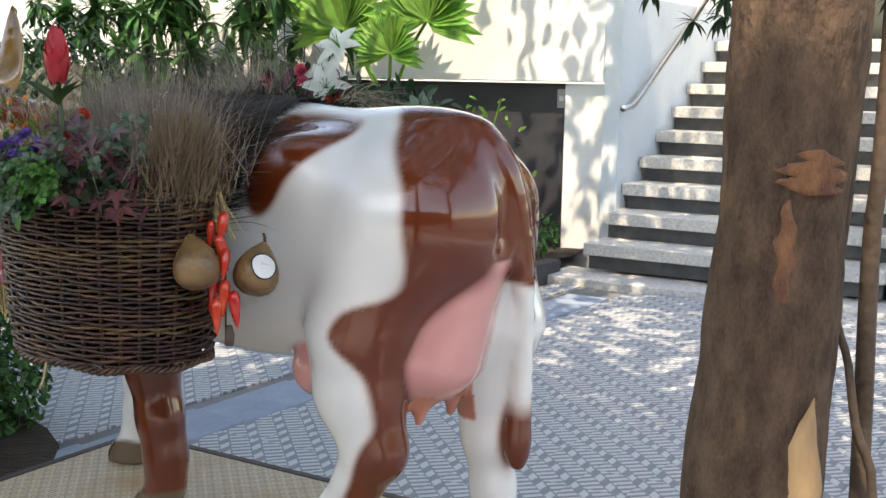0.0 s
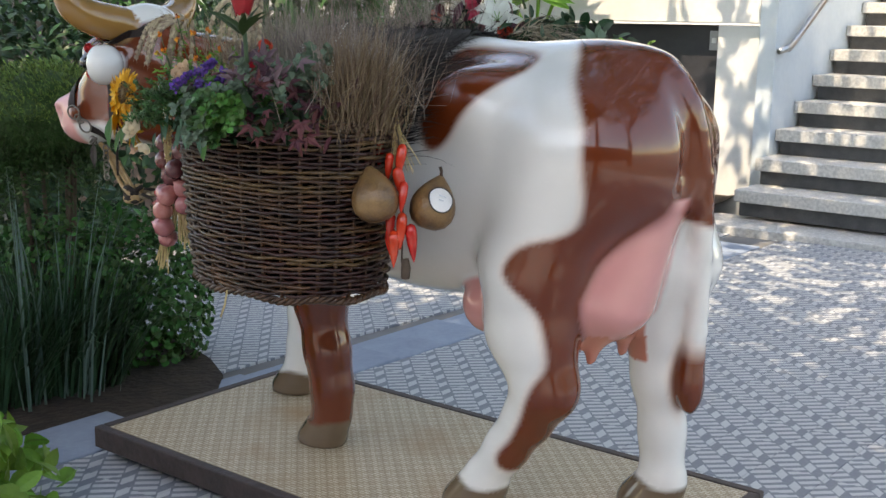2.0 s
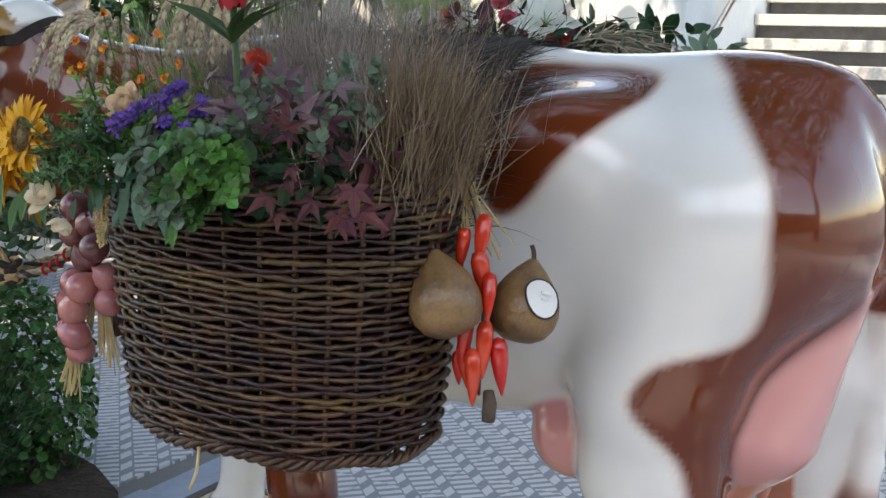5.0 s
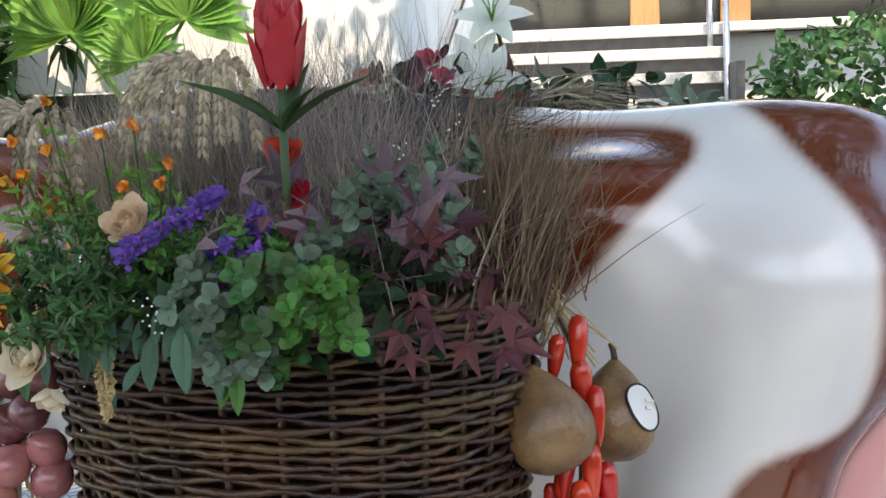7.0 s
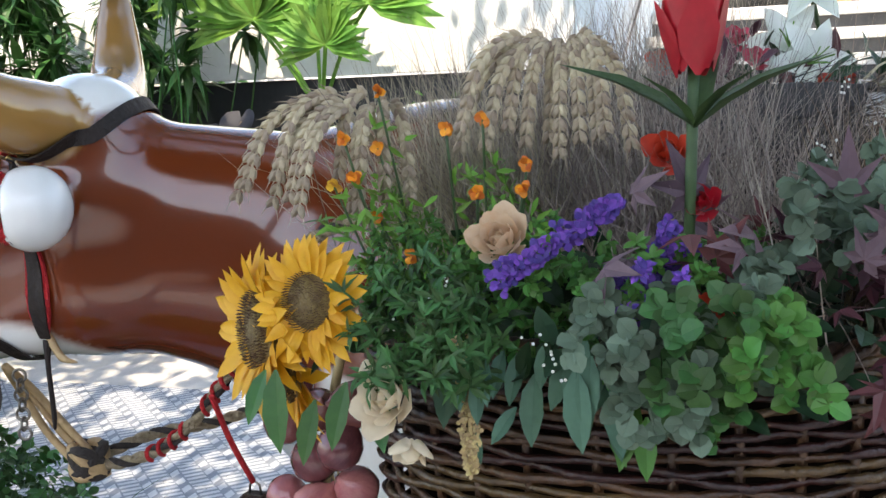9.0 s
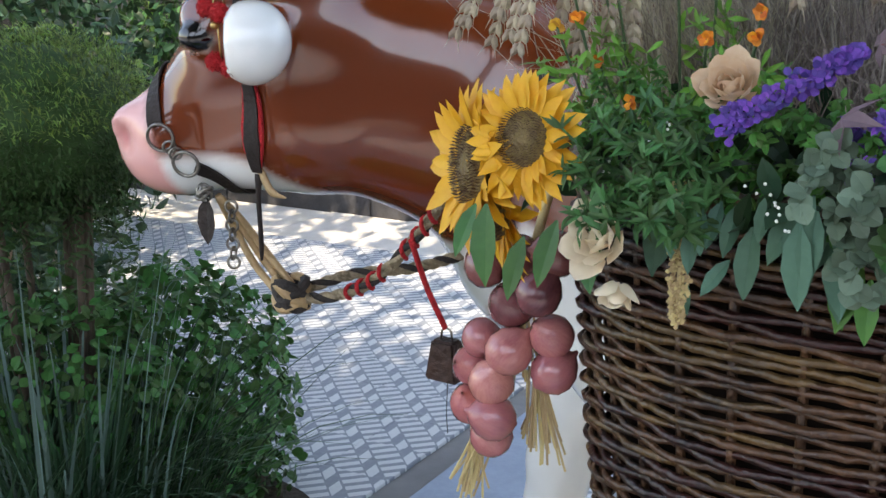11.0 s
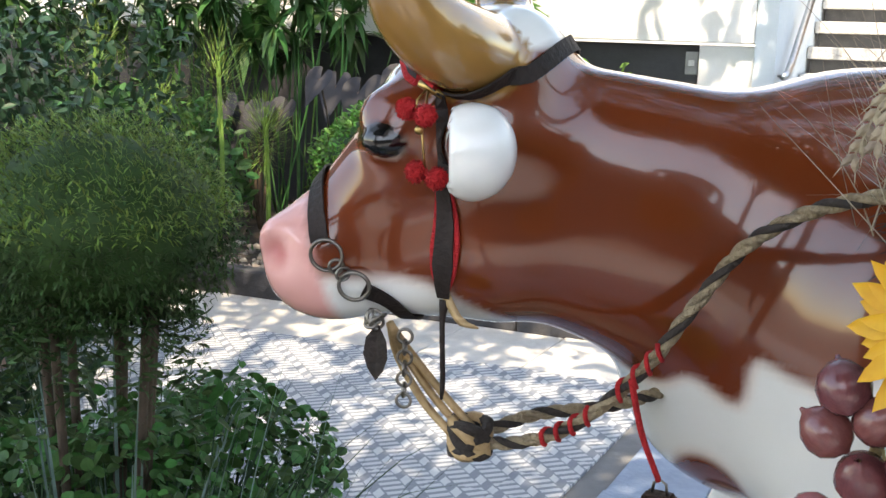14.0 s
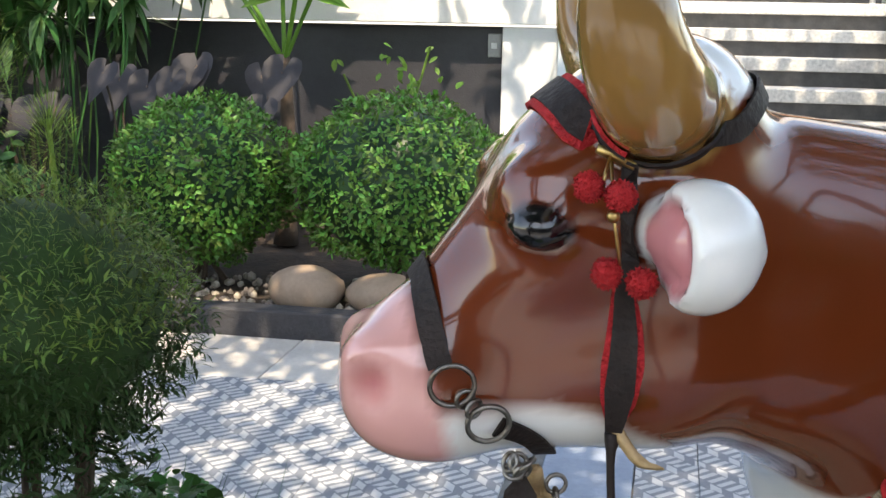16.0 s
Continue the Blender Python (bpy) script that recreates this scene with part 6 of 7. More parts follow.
def spike(at, to, g, seed, r, name, label, n=220, size=0.0066):
    rng = rng_of(seed)
    a, b = np.array(at), np.array(to)
    it = [tube_data([a, (a + b) / 2, b], 0.002, 4)]
    for k in range(n):
        t = rng.random()
        d = rand_dir(rng)
        it.append(leaf_data(rng, a + (b - a) * t + d * r * (1 - 0.6 * t) * rng.uniform(0.4, 1.1), d + (b - a) * 2, (0, 1, 0.3), size * rng.uniform(0.7, 1.2), "round", 0.1))
    leaf_thing(name, it, g if not isinstance(g, str) else G[g], label, "flower", "stuff", m=COW)


spike((0.045, 0.785, 1.04), (-0.005, 0.775, 1.072), "purple", 181, 0.010, "lavender", "purple lavender-like flower spike")
spike((0.0, 0.755, 1.07), (-0.045, 0.74, 1.10), "purple", 182, 0.010, "lavender", "purple lavender-like flower spike")
spike((-0.07, 0.76, 1.03), (-0.09, 0.75, 1.085), "purple", 183, 0.010, "lavender", "purple lavender-like flower spike", 150)
spike((0.075, 0.785, 0.985), (0.075, 0.785, 0.875), M_STRAW, 184, 0.012, "millet_ear", "hanging dry millet ear", 760, 0.0038)


def orange_sprays():
    rng = rng_of(191)
    for x, z in ((0.233, 1.151), (0.215, 1.139), (0.226, 1.114), (0.222, 1.073), (0.212, 1.192), (0.138, 1.157), (0.111, 1.163), (0.102, 1.099), (0.059, 1.102), (0.246, 1.105), (0.069, 1.121), (0.17, 1.04)):
        y = 0.66 + rng.uniform(-0.03, 0.03)
        root = tagged(empty("orange_flower", COW), "small orange flower on a thin green stem", "flower", "orange flowers")
        obj("stem", mesh_from("stem", *tube_data(curve_pts([(x * 0.6 + 0.06, y - 0.04, 0.97), (x * 0.8 + 0.03, y - 0.02, (z + 0.97) / 2), (x, y, z)], 8), 0.0014, 4), G["stem"], True), root)
        it = [leaf_data(rng, np.array((x, y, z)), rand_dir(rng) + np.array((0, 0.6, 0.2)), (0, 1, 0), 0.0085, "round", 0.1) for _ in range(9)]
        v, f = join_data(it)
        obj("bloom", mesh_from("bloom", v, f, G["orange" if rng.random() < 0.7 else "ochre"]), root)
        it = [leaf_data(rng, np.array((x + rng.normal() * 0.012, y - 0.008, z - 0.03 - 0.05 * rng.random())), rand_dir(rng), (0, 1, 0), 0.02, "lance") for _ in range(9)]
        v, f = join_data(it)
        tagged(obj("leaf", mesh_from("leaf", v, f, G["lime"]), root), kind="stuff")


orange_sprays()


def bromeliad():
    rng = rng_of(195)
    at = np.array((-0.100, 0.705, 1.195))
    root = tagged(empty("red_bromeliad", COW), "tall crimson torch flower on a thick green stem", "flower")
    obj("stem", mesh_from("stem", *tube_data([(-0.08, 0.66, 0.95), (-0.09, 0.685, 1.06), tuple(at + (0, 0, 0.02))], 0.0048, 8), G["stem"], True), root)
    for k in range(30):
        t = k / 29
        a = k * 2.4
        d = np.array((math.cos(a) * (0.03 + 0.30 * t * t), math.sin(a) * (0.03 + 0.30 * t * t), 1.0))
        v, f = leaf_data(rng, at + np.array((math.cos(a) * 0.015, math.sin(a) * 0.015, 0.030 * (1 - t))), d, (math.cos(a), math.sin(a), 0.2), 0.100 - 0.035 * t, "oval", 0.05, -0.35)
        obj("bract", mesh_from("bract", v, f, G["crimson"], True), root)
    for a, l in ((0.3, 0.12), (2.9, 0.12), (2.2, 0.08), (1.2, 0.07), (4.6, 0.08), (3.6, 0.10)):
        d = np.array((math.cos(a), 0.4 * math.sin(a) + 0.15, 0.85))
        v, f = leaf_data(rng, at - (0, 0, 0.04), d, (0, 0.2, 1), l, "lance", 0.25, 0.3)
        obj("leaf", mesh_from("leaf", v, f, G["stem"], True), root)


bromeliad()


def lily(at, way, seed):
    rng = rng_of(seed)
    root = tagged(empty("white_lily", facing(at, way)), "white silk lily with a green throat", "flower", "lilies")
    for k in range(6):
        a = 2 * math.pi * k / 6
        d = np.array((math.cos(a), math.sin(a), 0.65))
        v, f = leaf_data(rng, (0, 0, -0.02), d, (-math.cos(a) * 0.3, -math.sin(a) * 0.3, 1), 0.07, "oval", 0.42, 0.5)
        obj("petal", mesh_from("petal", v, f, G["white"], True), root)
    v, f = join_data([tube_data([(0, 0, -0.02), (math.cos(a) * 0.008, math.sin(a) * 0.008, 0.02), (math.cos(a) * 0.014, math.sin(a) * 0.014, 0.035)], 0.0012, 4) for a in np.linspace(0, 5.2, 6)])
    obj("stamen", mesh_from("stamen", v, f, G["lime"]), root)
    obj("stem", mesh_from("stem", *tube_data([(0, 0, -0.02), (0.01, 0.0, -0.06), (0.02, -0.03, -0.1)], 0.004, 6), G["stem"], True), root)


lily((-0.06, -0.20, 1.232), (-0.1, 0.8, 0.45), 201)
lily((-0.09, -0.22, 1.315), (-0.15, 0.75, 0.6), 202)
lily((-0.10, -0.16, 1.20), (-0.5, 0.7, 0.2), 203)
for (x, y, z, s, g, nm, lb) in ((0.13, -0.18, 1.205, 0.030, "scarlet", "red_flower", "orange-red silk flower behind the cow's back"), (0.02, -0.2, 1.236, 0.030, "pink", "pink_rose", "deep pink silk rose beside the lilies"), (-0.02, -0.16, 1.205, 0.026, "pink", "pink_rose", "deep pink silk rose beside the lilies"), (-0.135, -0.16, 1.160, 0.032, "scarlet", "red_flower", "coral red silk flower low on the back"), (-0.055, 0.60, 1.125, 0.028, "scarlet", "red_flower", "scarlet silk flower among dry twigs"), (-0.13, 0.80, 1.02, 0.024, "scarlet", "red_flower", "red silk flower between the maple leaves"), (-0.10, 0.68, 1.09, 0.022, "crimson", "red_flower", "dark red silk flower between the maple leaves")):
    rose((x, y, z), (0, 0.8, 0.5), s, g, int(1000 + x * 100 + z * 10), nm, lb, 11)


def back_bundle():
    """Greens and straw that lie on the far side of the cow's back."""
    rng = rng_of(211)
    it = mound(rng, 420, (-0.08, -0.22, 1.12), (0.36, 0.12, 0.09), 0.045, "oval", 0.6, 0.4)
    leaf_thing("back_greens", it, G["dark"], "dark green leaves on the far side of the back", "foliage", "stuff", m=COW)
    it = mound(rng, 70, (-0.32, -0.22, 1.13), (0.18, 0.1, 0.05), 0.04, "oval", 0.6, 0.4)
    leaf_thing("back_greens", it, G["euca"], "grey-green sprays on the far side of the back", "foliage", "stuff", m=COW)
    it = mound(rng, 60, (0.03, -0.2, 1.17), (0.18, 0.1, 0.07), 0.05, "oval", 0.6, 0.4)
    leaf_thing("back_greens", it, G["maroon"], "dark maroon leaves below the lilies", "foliage", "stuff", m=COW)


back_bundle()
strands("straw_bundle", "drypale", 260, (-0.20, -0.17, 1.15), (0.02, 0.02, 0.012), (-0.8, 0.1, 0.25), 0.17, 212, "bundle of pale straw laid on the cow's back", 0.0022, 0.22, 0.45)
strands("dry_twigs", "greydry", 500, (0.16, -0.16, 1.13), (0.12, 0.05, 0.02), (0.1, 0, 1.0), 0.22, 213, "fine grey dried grass on the cow's back", 0.0009, 0.4, 0.03)


def white_sprays():
    rng = rng_of(215)
    it = []
    for x, y, z in ((-0.04, 0.80, 1.02), (0.0, 0.82, 1.0), (0.09, 0.80, 1.03), (-0.03, 0.85, 0.99), (-0.19, 0.62, 1.13), (-0.23, 0.55, 1.15), (-0.2, 0.5, 1.18), (-0.27, 0.6, 1.1), (0.14, 0.79, 1.0)):
        for k in range(6):
            c = np.array((x, y, z)) + rng.normal(size=3) * 0.007
            bm = bmesh.new()
            bmesh.ops.create_icosphere(bm, subdivisions=1, radius=0.0014)
            it.append(([tuple(c + np.array(v.co)) for v in bm.verts], [tuple(v.index for v in f.verts) for f in bm.faces]))
            bm.free()
    leaf_thing("white_berries", it, G["berry"], "tiny white berry clusters among the leaves", "berries", "stuff", m=COW)


white_sprays()


# ---- hanging things ----
def lathe(profile, seg=24, wob=0.0, seed=1):
    rng = rng_of(seed)
    V, F = [], []
    for r, z in profile:
        for k in range(seg):
            a = 2 * math.pi * k / seg
            q = r * (1 + wob * math.sin(a * 3 + z * 30))
            V.append((q * math.cos(a), q * math.sin(a), z))
    for i in range(len(profile) - 1):
        for k in range(seg):
            F.append((i * seg + k, i * seg + (k + 1) % seg, (i + 1) * seg + (k + 1) % seg, (i + 1) * seg + k))
    return V, F


GOURD = [(0.001, -0.060), (0.020, -0.057), (0.035, -0.047), (0.044, -0.031), (0.047, -0.013), (0.0455, 0.003), (0.040, 0.019), (0.031, 0.035), (0.021, 0.049), (0.012, 0.059), (0.006, 0.066), (0.001, 0.067)]


def gourd(at, turn, s, label, with_label=False):
    root = tagged(empty("gourd", COW @ Matrix.Translation(at) @ pose(0, 0, 0, *turn) @ Matrix.Diagonal((s * 1.12, s * 1.12, s, 1))), label, "gourd", "gourds")
    obj("skin", mesh_from("skin", *lathe(GOURD, 28, 0.02), M_GOURD, True), root)
    obj("stalk", mesh_from("stalk", *tube_data([(0, 0, 0.066), (0.003, 0, 0.078), (0.008, 0, 0.086)], 0.0035, 6), M_TWIG, True), root)
    if with_label:
        n = 26
        pts = []
        for k in range(n):
            a = 2 * math.pi * k / n
            x, z = 0.026 * math.cos(a), 0.008 + 0.028 * math.sin(a) * (1.15 if math.sin(a) < 0 else 0.9)
            r = float(np.interp(z, [p[1] for p in GOURD], [p[0] for p in GOURD])) + 0.002
            pts.append((x, math.sqrt(max(1e-6, r * r - x * x)), z))
        c = (0, 0.047, 0.006)
        obj("label", mesh_from("label", [c] + pts, [(0, 1 + k, 1 + (k + 1) % n) for k in range(n)], M_LABEL, True), root)
        obj("label_rim", mesh_from("label_rim", *tube_data(pts + [pts[0]], 0.0016, 5), M_BLACK, True), root)
        for i, w in enumerate((0.016, 0.010)):
            part("label_bar", box_bm((w, 0.001, 0.003), (0.002, 0.0495 - 0.001 * i, 0.012 - 0.009 * i), 0), M_STEEL, root, smooth=False)


gourd((-0.325, 0.525, 0.812), (6, 16, 20), 1.0, "large tan gourd hanging beside the basket")
gourd((-0.383, 0.395, 0.787), (14, -20, 58), 1.0, "brown gourd with a white oval label against the flank", True)


def chili_string():
    rng = rng_of(221)
    root = tagged(empty("chili_string", COW @ Matrix.Translation((-0.008, 0, 0))), "string of glossy red chillies tied with raffia", "chillies")
    line = curve_pts([(-0.285, 0.43, 0.975), (-0.315, 0.45, 0.93), (-0.345, 0.465, 0.85), (-0.345, 0.465, 0.74), (-0.34, 0.46, 0.655)], 20)
    obj("cord", mesh_from("cord", *tube_data(line, 0.0025, 5), M_TWIG, True), root)
    prof = [(0.001, 0.0), (0.009, -0.004), (0.0125, -0.015), (0.012, -0.035), (0.009, -0.055), (0.005, -0.072), (0.001, -0.084)]
    base = mesh_from("chili", *lathe(prof, 14), M_CHILI, True)
    for x, y, z, rx, ry, s in ((-0.285, 0.475, 0.925, 4, 14, 0.75), (-0.345, 0.465, 0.925, 0, -14, 0.95), (-0.325, 0.485, 0.905, 4, -8, 0.8), (-0.35, 0.49, 0.875, 8, -16, 1.05), (-0.365, 0.48, 0.845, 0, -18, 0.85), (-0.335, 0.49, 0.775, 4, -4, 0.9), (-0.36, 0.48, 0.775, 0, -8, 1.0), (-0.325, 0.485, 0.74, 4, 8, 0.95), (-0.35, 0.495, 0.735, 6, 0, 1.0), (-0.375, 0.47, 0.75, 0, -6, 1.05), (-0.31, 0.475, 0.72, 0, 16, 0.7)):
        c = obj("chili", base, root, pose(x, y, z, rx, ry, rng.uniform(0, 360)) @ Matrix.Scale(s, 4))
    it = []
    for k in range(22):
        b = np.array((-0.30, 0.44, 0.955)) + rng.normal(size=3) * 0.006
        it.append(tube_data(curve_pts([b + (0.01 + rng.normal() * 0.006, 0, 0.03 + rng.normal() * 0.01), b, b + np.array((-0.035 + rng.normal() * 0.03, 0.01, -0.05 - 0.05 * rng.random()))], 6), 0.0012, 4))
    v, f = join_data(it)
    tagged(obj("raffia", mesh_from("raffia", v, f, M_STRAW), root), "pale raffia", kind="stuff")
    obj("tail", mesh_from("tail", *tube_data([(-0.365, 0.475, 0.67), (-0.368, 0.475, 0.65), (-0.366, 0.475, 0.625)], [0.008, 0.011, 0.010], 8), M_TWIG, True), root)


chili_string()


def onion_braid():
    rng = rng_of(231)
    root = tagged(empty("onion_braid", COW @ Matrix.Translation((0.034, -0.095, -0.012))), "braid of glossy red onions hanging on the basket", "onions")
    prof = [(0.002, 0.036), (0.004, 0.031), (0.013, 0.026), (0.024, 0.014), (0.028, 0.0), (0.025, -0.014), (0.015, -0.024), (0.005, -0.028), (0.002, -0.030)]
    pale, dark = mesh_from("onion", *lathe(prof, 22), M_ONION, True), mesh_from("onion", *lathe(prof, 22), M_ONIONDK, True)
    for i, (x, z) in enumerate(((0.349, 0.843), (0.303, 0.863), (0.259, 0.871), (0.267, 0.83), (0.312, 0.806), (0.354, 0.757), (0.303, 0.758), (0.261, 0.778), (0.368, 0.72), (0.325, 0.718), (0.257, 0.738), (0.371, 0.672), (0.323, 0.675), (0.338, 0.642), (0.337, 0.889))):
        y = 0.685 + (0.02 if i in (3, 6, 9, 12) else 0.0) - 0.25 * max(0, x - 0.33)
        obj("onion", dark if z > 0.80 else pale, root, pose(x, y, z, rng.uniform(20, 80), rng.uniform(-40, 40), rng.uniform(0, 360)) @ Matrix.Scale(rng.uniform(0.84, 0.98), 4))
    for bx, bz, n in ((0.275, 0.712, 34), (0.355, 0.632, 26), (0.30, 0.80, 16)):
        it = []
        for k in range(n):
            b = np.array((bx, 0.68, bz)) + rng.normal(size=3) * 0.006
            it.append(tube_data(curve_pts([b + (0, 0, 0.02), b, b + np.array((rng.normal() * 0.014 + (0.015 if bx > 0.33 else -0.005), 0.0, -0.055 - 0.03 * rng.random()))], 5), 0.0016, 4))
        v, f = join_data(it)
        tagged(obj("straw_top", mesh_from("straw_top", v, f, M_STRAW), root), "dry straw tops", kind="stuff")
    obj("cord", mesh_from("cord", *tube_data(curve_pts([(0.27, 0.66, 0.97), (0.30, 0.66, 0.86), (0.32, 0.665, 0.74), (0.34, 0.665, 0.66)], 12), 0.006, 6), M_STRAW, True), root)


onion_braid()


# ---- halter, rope and bell ----
def skin(p, lift=0.003):
    """The nearest place on the statue's skin, and the way out of it."""
    q = np.array([p], float)
    for _ in range(6):
        d = cow_sdf(q)
        g = np.stack([cow_sdf(q + np.eye(3)[k] * 0.003) - cow_sdf(q - np.eye(3)[k] * 0.003) for k in range(3)], 1)
        g /= np.linalg.norm(g, axis=1)[:, None] + 1e-9
        q = q - np.clip(d, -0.03, 0.03)[:, None] * g
    return q[0] + g[0] * lift, g[0]


def strap(name, pts, width, material, parent, lift=0.003, thick=0.003, n=26, label=""):
    """A flat strap laid on the skin along the points; width may change along it."""
    line = curve_pts(pts, n)
    P, N = zip(*[skin(p, lift) for p in line])
    P, N = np.array(P), np.array(N)
    T = np.gradient(P, axis=0)
    ws = np.interp(np.linspace(0, 1, n), np.linspace(0, 1, len(width)), width) if isinstance(width, (list, tuple)) else np.full(n, width)
    V, F = [], []
    for i in range(n):
        s = np.cross(T[i], N[i])
        s /= np.linalg.norm(s) + 1e-9
        for a, b in ((-1, 0), (1, 0), (1, 1), (-1, 1)):
            V.append(tuple(P[i] + s * a * ws[i] / 2 + N[i] * b * thick))
    for i in range(n - 1):
        for k in range(4):
            F.append((i * 4 + k, i * 4 + (k + 1) % 4, i * 4 + 4 + (k + 1) % 4, i * 4 + 4 + k))
    F += [(3, 2, 1, 0), ((n - 1) * 4, (n - 1) * 4 + 1, (n - 1) * 4 + 2, (n - 1) * 4 + 3)]
    ob = obj(name, mesh_from(name, V, F, material), parent)
    return tagged(ob, label) if label else ob


def ring_data(c, r, w, turn, seg=26):
    m = Euler([radians(a) for a in turn]).to_matrix()
    pts = [np.array(c) + np.array(m @ Vector((math.cos(2 * math.pi * k / seg) * r, math.sin(2 * math.pi * k / seg) * r * 1.0, 0))) for k in range(seg + 1)]
    return tube_data(pts, w, 6, False)


def fuzzy(at, r, seed, parent):
    rng = rng_of(seed)
    it = []
    for k in range(420):
        d = rand_dir(rng)
        it.append(leaf_data(rng, np.array(at) + d * r * 0.55, d, rand_dir(rng), r * 0.55 * rng.uniform(0.8, 1.1), "petal", 0.1))
    bm = blob_data(rng, at, (r * 0.9, r * 0.9, r * 0.9), 0.1, 3, 3)
    core = bm_mesh("pompom", bm, M_RED)
    ob = obj("pompom", core, parent)
    v, f = join_data(it)
    tagged(obj("fuzz", mesh_from("fuzz", v, f, M_RED), ob), kind="stuff")


def halter():
    root = tagged(empty("halter", COW), "dark leather cattle halter with red felt trim and steel rings", "halter")
    # noseband, over the nose from ring to ring
    strap("noseband", [head(0.135, 0.10, 0.925), head(0.15, 0.085, 0.965), head(0.168, 0.04, 1.01), head(0.17, 0, 1.015), head(0.168, -0.04, 1.01), head(0.14, -0.10, 0.93)], 0.024, M_LEATHER, root)
    # browband under the horns with red edges
    brow = [head(-0.02, 0.12, 1.115), head(0.005, 0.10, 1.14), head(0.022, 0.05, 1.165), head(0.026, 0, 1.17), head(0.022, -0.05, 1.165), head(-0.02, -0.12, 1.12)]
    strap("red_edging", brow, 0.048, M_RED, root, 0.0015, 0.004, label="red felt edging")
    strap("browband", brow, 0.032, M_LEATHER, root, 0.004, 0.004)
    strap("poll_strap", [head(-0.03, 0.12, 1.125), head(-0.09, 0.13, 1.125), head(-0.135, 0.11, 1.145), head(-0.165, 0.05, 1.175), head(-0.175, -0.02, 1.18), head(-0.16, -0.10, 1.15)], 0.022, M_LEATHER, root)
    cheek = [head(-0.022, 0.13, 1.125), head(-0.022, 0.13, 1.06), head(-0.024, 0.13, 1.0), head(-0.026, 0.13, 0.95), head(-0.026, 0.12, 0.90), head(-0.028, 0.10, 0.85)]
    strap("cheek_strap", cheek, [0.016, 0.016, 0.016, 0.024, 0.028, 0.016], M_LEATHER, root, 0.006)
    strap("red_edging", cheek[2:], [0.018, 0.032, 0.040, 0.034, 0.010], M_RED, root, 0.002, 0.004, label="red felt edging")
    a, nn = skin(head(-0.028, 0.10, 0.84), 0.004)
    obj("loose_strap", mesh_from("loose_strap", *tube_data(curve_pts([a, a + (0.0, 0.005, -0.03), a + (-0.005, 0.008, -0.10), a + (-0.004, 0.008, -0.13)], 10), [0.008, 0.007, 0.005, 0.004, 0.004, 0.004, 0.004, 0.004, 0.003, 0.002], 6), M_LEATHER, root, ), root)
    obj("thong", mesh_from("thong", *tube_data(curve_pts([a + (0, 0, 0.01), a + (-0.025, 0.004, -0.022), a + (-0.05, 0.0, -0.03)], 8), [0.006] * 5 + [0.004, 0.003, 0.001], 5), M_RAWHIDE, True), root)
    ra, rb = np.array(skin(head(0.123, 0.10, 0.905), 0.008)[0]), np.array(skin(head(0.085, 0.10, 0.858), 0.010)[0])
    obj("ring", mesh_from("ring", *ring_data(ra, 0.021, 0.0026, (80, 0, 20)), M_CHAIN, True), root)
    obj("ring", mesh_from("ring", *ring_data(rb, 0.020, 0.0028, (74, 10, 20)), M_CHAIN, True), root)
    for t in (0.35, 0.6):
        obj("link", mesh_from("link", *ring_data(ra * (1 - t) + rb * t, 0.009, 0.0022, (80, 0, 20 + 60 * t)), M_CHAIN, True), root)
    strap("chin_strap", [head(0.075, 0.09, 0.85), head(0.05, 0.085, 0.832), head(0.03, 0.05, 0.82), head(0.02, 0, 0.815), head(0.03, -0.06, 0.825)], 0.022, M_LEATHER, root)
    for i in range(5):
        obj("link", mesh_from("link", *ring_data(np.array(head(0.055, 0.075, 0.826)) + (0.004 * i - 0.008, 0.012, -0.008 * (i % 2)), 0.009, 0.0024, (60 * i, 40, 30 * i)), M_CHAIN, True), root)
    tip = np.array(head(0.055, 0.085, 0.815))
    v, f = leaf_data(rng_of(1), tip, (0.02, 0.05, -1), (0, 1, 0), 0.075, "oval", 0.05, 0.1)
    obj("leather_tag", mesh_from("leather_tag", v, f, M_LEATHER), root)
    # hanging chain
    c0 = np.array(head(0.02, 0.075, 0.80))
    for i in range(7):
        obj("link", mesh_from("link", *ring_data(c0 + (0, 0, -0.0145 * i), 0.0095, 0.0022, (90, 0, 90 * (i % 2) + 20)), M_CHAIN, True), root)
    # brass toggles and cords of the tassels
    p0 = skin(head(-0.008, 0.12, 1.125), 0.008)[0]
    q1, q2 = np.array((0.904, 0.466, 1.095)), np.array((0.884, 0.474, 1.022))
    for q in (q1, q2):
        obj("cord", mesh_from("cord", *tube_data([p0, (p0 + q) / 2 + (0.0, 0.012, 0), q], 0.0016, 4), M_BRASS, True), root)
    obj("toggle", mesh_from("toggle", *tube_data([p0 + (0.012, 0.004, 0.004), p0, p0 + (-0.022, 0.004, -0.01)], [0.004, 0.006, 0.004], 8), M_BRASS, True), root)
    bm = bmesh.new()
    bmesh.ops.create_icosphere(bm, subdivisions=2, radius=0.006, matrix=Matrix.Translation((0.893, 0.475, 1.075)))
    part("bead", bm, M_BRASS, root)
    for k, (q, dx) in enumerate(((q1, 0.012), (q1, -0.016), (q2, 0.012), (q2, -0.018))):
        fuzzy(q + np.array((dx, 0.004 * (k % 2), 0.003 * (-1) ** k)), 0.0140, 300 + k, root)


halter()


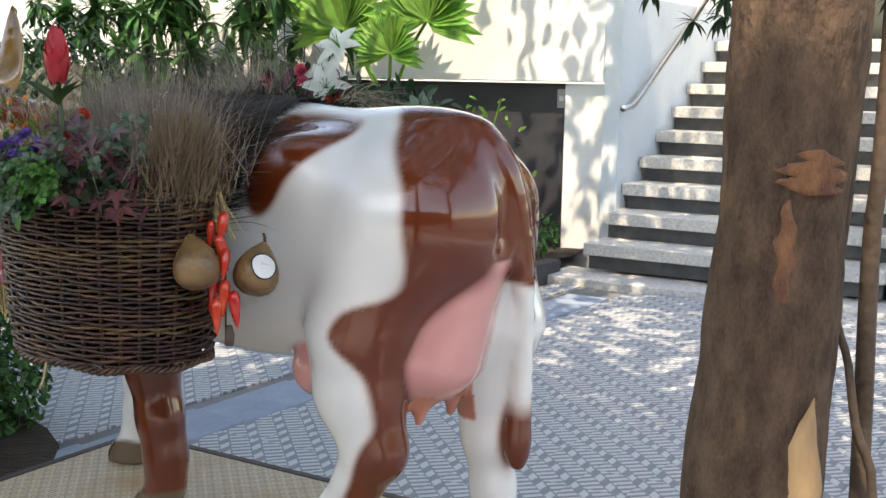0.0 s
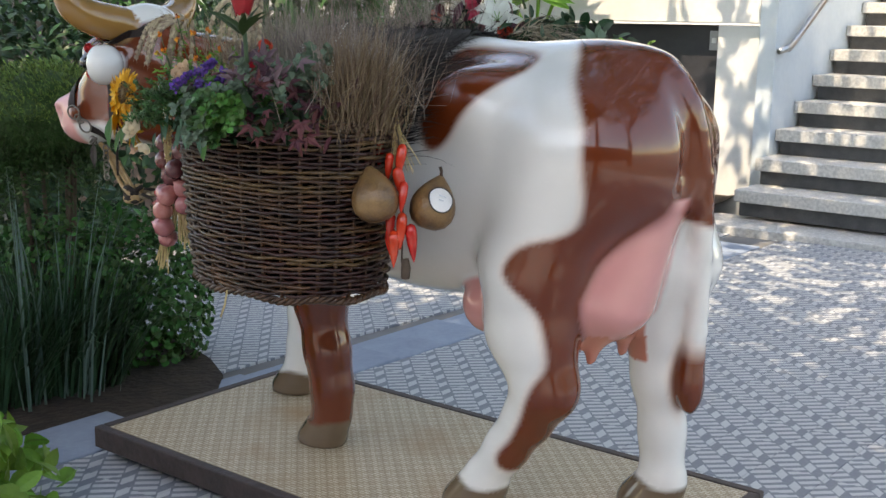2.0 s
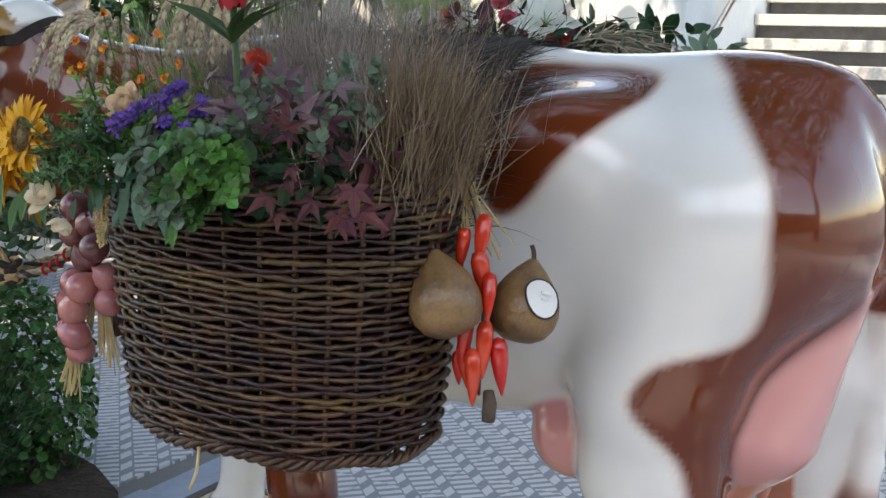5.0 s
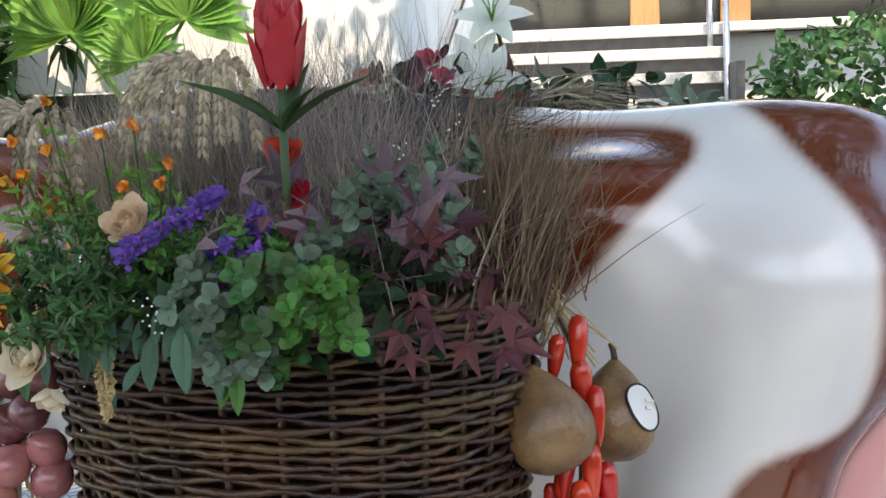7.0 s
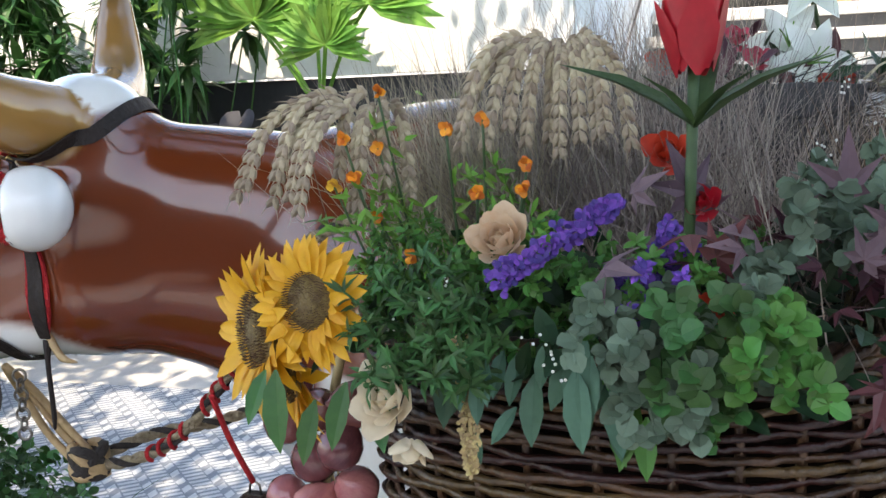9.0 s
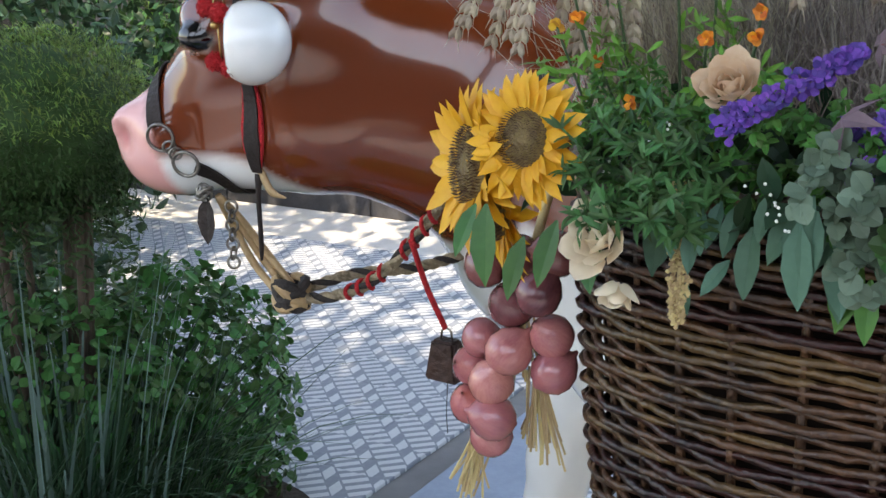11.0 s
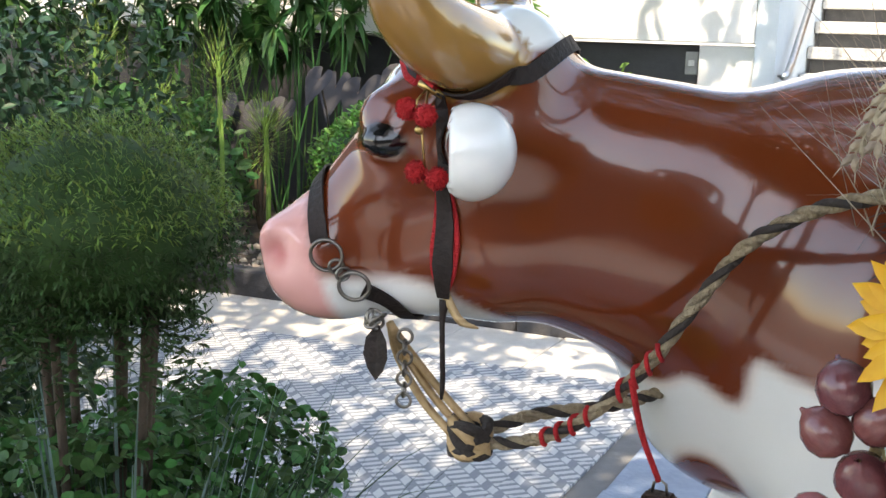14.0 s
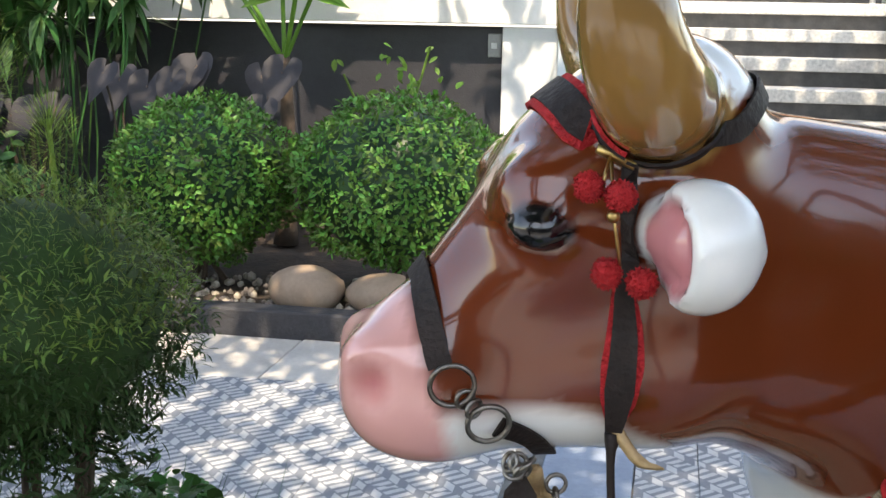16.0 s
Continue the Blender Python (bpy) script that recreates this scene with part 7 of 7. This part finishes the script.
def lead_rope():
    rng = rng_of(241)
    root = tagged(empty("lead_rope", COW), "thick braided rope with red and dark strands, slung from the chin", "rope")
    line = curve_pts([(0.36, 0.40, 1.04), (0.45, 0.37, 1.01), (0.53, 0.335, 0.955), (0.59, 0.33, 0.87), (0.645, 0.335, 0.785), (0.73, 0.34, 0.70), (0.805, 0.36, 0.667), (0.865, 0.37, 0.665)], 90)
    line2 = curve_pts([(0.865, 0.37, 0.665), (0.80, 0.30, 0.690), (0.72, 0.24, 0.70), (0.66, 0.20, 0.72)], 50)
    for nm, L in (("strand", line), ("strand", line2)):
        T = np.gradient(np.array(L), axis=0)
        for s in range(3):
            pts = []
            for i, p in enumerate(L):
                t = T[i] / (np.linalg.norm(T[i]) + 1e-9)
                u = np.cross(t, (0.1, 1, 0.2))
                u /= np.linalg.norm(u)
                w = np.cross(t, u)
                a = i * 0.55 + s * 2.094
                pts.append(p + (u * math.cos(a) + w * math.sin(a)) * 0.0046)
            obj(nm, mesh_from(nm, *tube_data(pts, 0.0050, 7), M_ROPE if s else M_ROPEDK, True), root)
    for lo, hi in ((46, 56), (60, 70)):
        pts = []
        for i in np.linspace(lo, hi, 40):
            p = line[int(i)] * (1 - i % 1) + line[min(int(i) + 1, 89)] * (i % 1)
            a = i * 2.2
            pts.append(p + np.array((0.6 * math.cos(a), math.sin(a), 0.8 * math.cos(a))) * 0.0100)
        obj("red_wrap", mesh_from("red_wrap", *tube_data(pts, 0.0034, 5), M_RED, True), root)
    for k in range(5):
        pts = [np.array((0.862, 0.37, 0.668)) + np.array((math.cos(a) * 0.024, math.sin(a) * 0.022, math.sin(a + k) * 0.020)) for a in np.linspace(0, 6.28, 20)]
        obj("knot", mesh_from("knot", *tube_data(pts, 0.008, 6), M_RAWHIDE if k % 2 else M_ROPEDK, True), root)
    for e in ((0.0, 0.0, 0.0), (0.012, 0.01, -0.004), (-0.01, 0.0, 0.01)):
        pts = curve_pts([np.array((0.87, 0.37, 0.672)) + e, np.array((0.92, 0.365, 0.71)) + e, np.array((0.965, 0.37, 0.765)) + np.array(e) * 0.6, np.array(head(0.04, 0.075, 0.815))], 16)
        obj("rawhide_strip", mesh_from("rawhide_strip", *tube_data(pts, [0.006] * 16, 6), M_RAWHIDE, True), root)
    bell = tagged(empty("cow_bell", COW), "small dark iron cow bell on a red cord", "bell")
    obj("cord", mesh_from("cord", *tube_data(curve_pts([(0.655, 0.345, 0.775), (0.645, 0.32, 0.70), (0.624, 0.302, 0.635)], 12), 0.0045, 6), M_RED, True), bell)
    obj("bail", mesh_from("bail", *tube_data([(0.612, 0.302, 0.618), (0.614, 0.302, 0.632), (0.622, 0.302, 0.637), (0.630, 0.302, 0.632), (0.632, 0.302, 0.618)], 0.002, 6), M_CHAIN, True), bell)
    bm = bmesh.new()
    bmesh.ops.create_cone(bm, cap_ends=True, segments=4, radius1=0.040, radius2=0.028, depth=0.062, matrix=Matrix.Translation((0.622, 0.302, 0.588)) @ Matrix.Diagonal((1, 0.7, 1, 1)) @ Matrix.Rotation(radians(45), 4, "Z"))
    bmesh.ops.bevel(bm, geom=list(bm.edges), offset=0.004, segments=2, affect="EDGES")
    part("shell", bm, M_BELL, bell, smooth=False)
    obj("pull", mesh_from("pull", *tube_data([(0.62, 0.302, 0.56), (0.622, 0.303, 0.50), (0.62, 0.302, 0.47)], 0.0008, 4), M_ROPEDK, True), bell)


lead_rope()


# ---- patterned pavement, tile by tile ----
def pavement():
    root = tagged(empty("pavement"), "grey and white looping patterned cement tiles", "pavement", kind="structure")
    T = 0.2
    half, h = T / 2 - 0.0012, 0.012
    V, F = [], []
    for s, z in ((half, -h), (half, -0.0015), (half - 0.0018, 0.0)):
        V += [(-s, -s, z), (s, -s, z), (s, s, z), (-s, s, z)]
    for r in (0, 4):
        F += [(r + k, r + (k + 1) % 4, r + 4 + (k + 1) % 4, r + 4 + k) for k in range(4)]
    F.append((8, 9, 10, 11))
    tile = mesh_from("tile", V, F, M_PAVE)
    rest, made = [], 0
    rng = rng_of(251)
    for i in range(-36, 24):
        for j in range(-48, -4):
            x, y = 0.13 + T * i, -0.06 + T * j
            if 0.70 < x < 1.05 and -9.0 < y < -1.0:
                continue
            if x < 0.40 and y > -3.25:
                continue
            if y > -1.03:
                continue
            w = B @ Vector((x, y, 0))
            m = Matrix.Translation((w.x, w.y, ground_z(w.x, w.y) + rng.normal() * 0.0006)) @ B.to_3x3().to_4x4() @ pose(0, 0, 0, rng.normal() * 0.2, rng.normal() * 0.2, 0)
            if 1.05 < x < 2.95 and -6.4 < y < -3.4 and made < 290:
                obj("tile", tile, root, m)
                made += 1
            else:
                rest.append(([tuple(m @ Vector(v)) for v in V], F))
    v, f = join_data(rest)
    tagged(obj("paving", mesh_from("paving", v, f, M_PAVE), root), kind="stuff")


pavement()
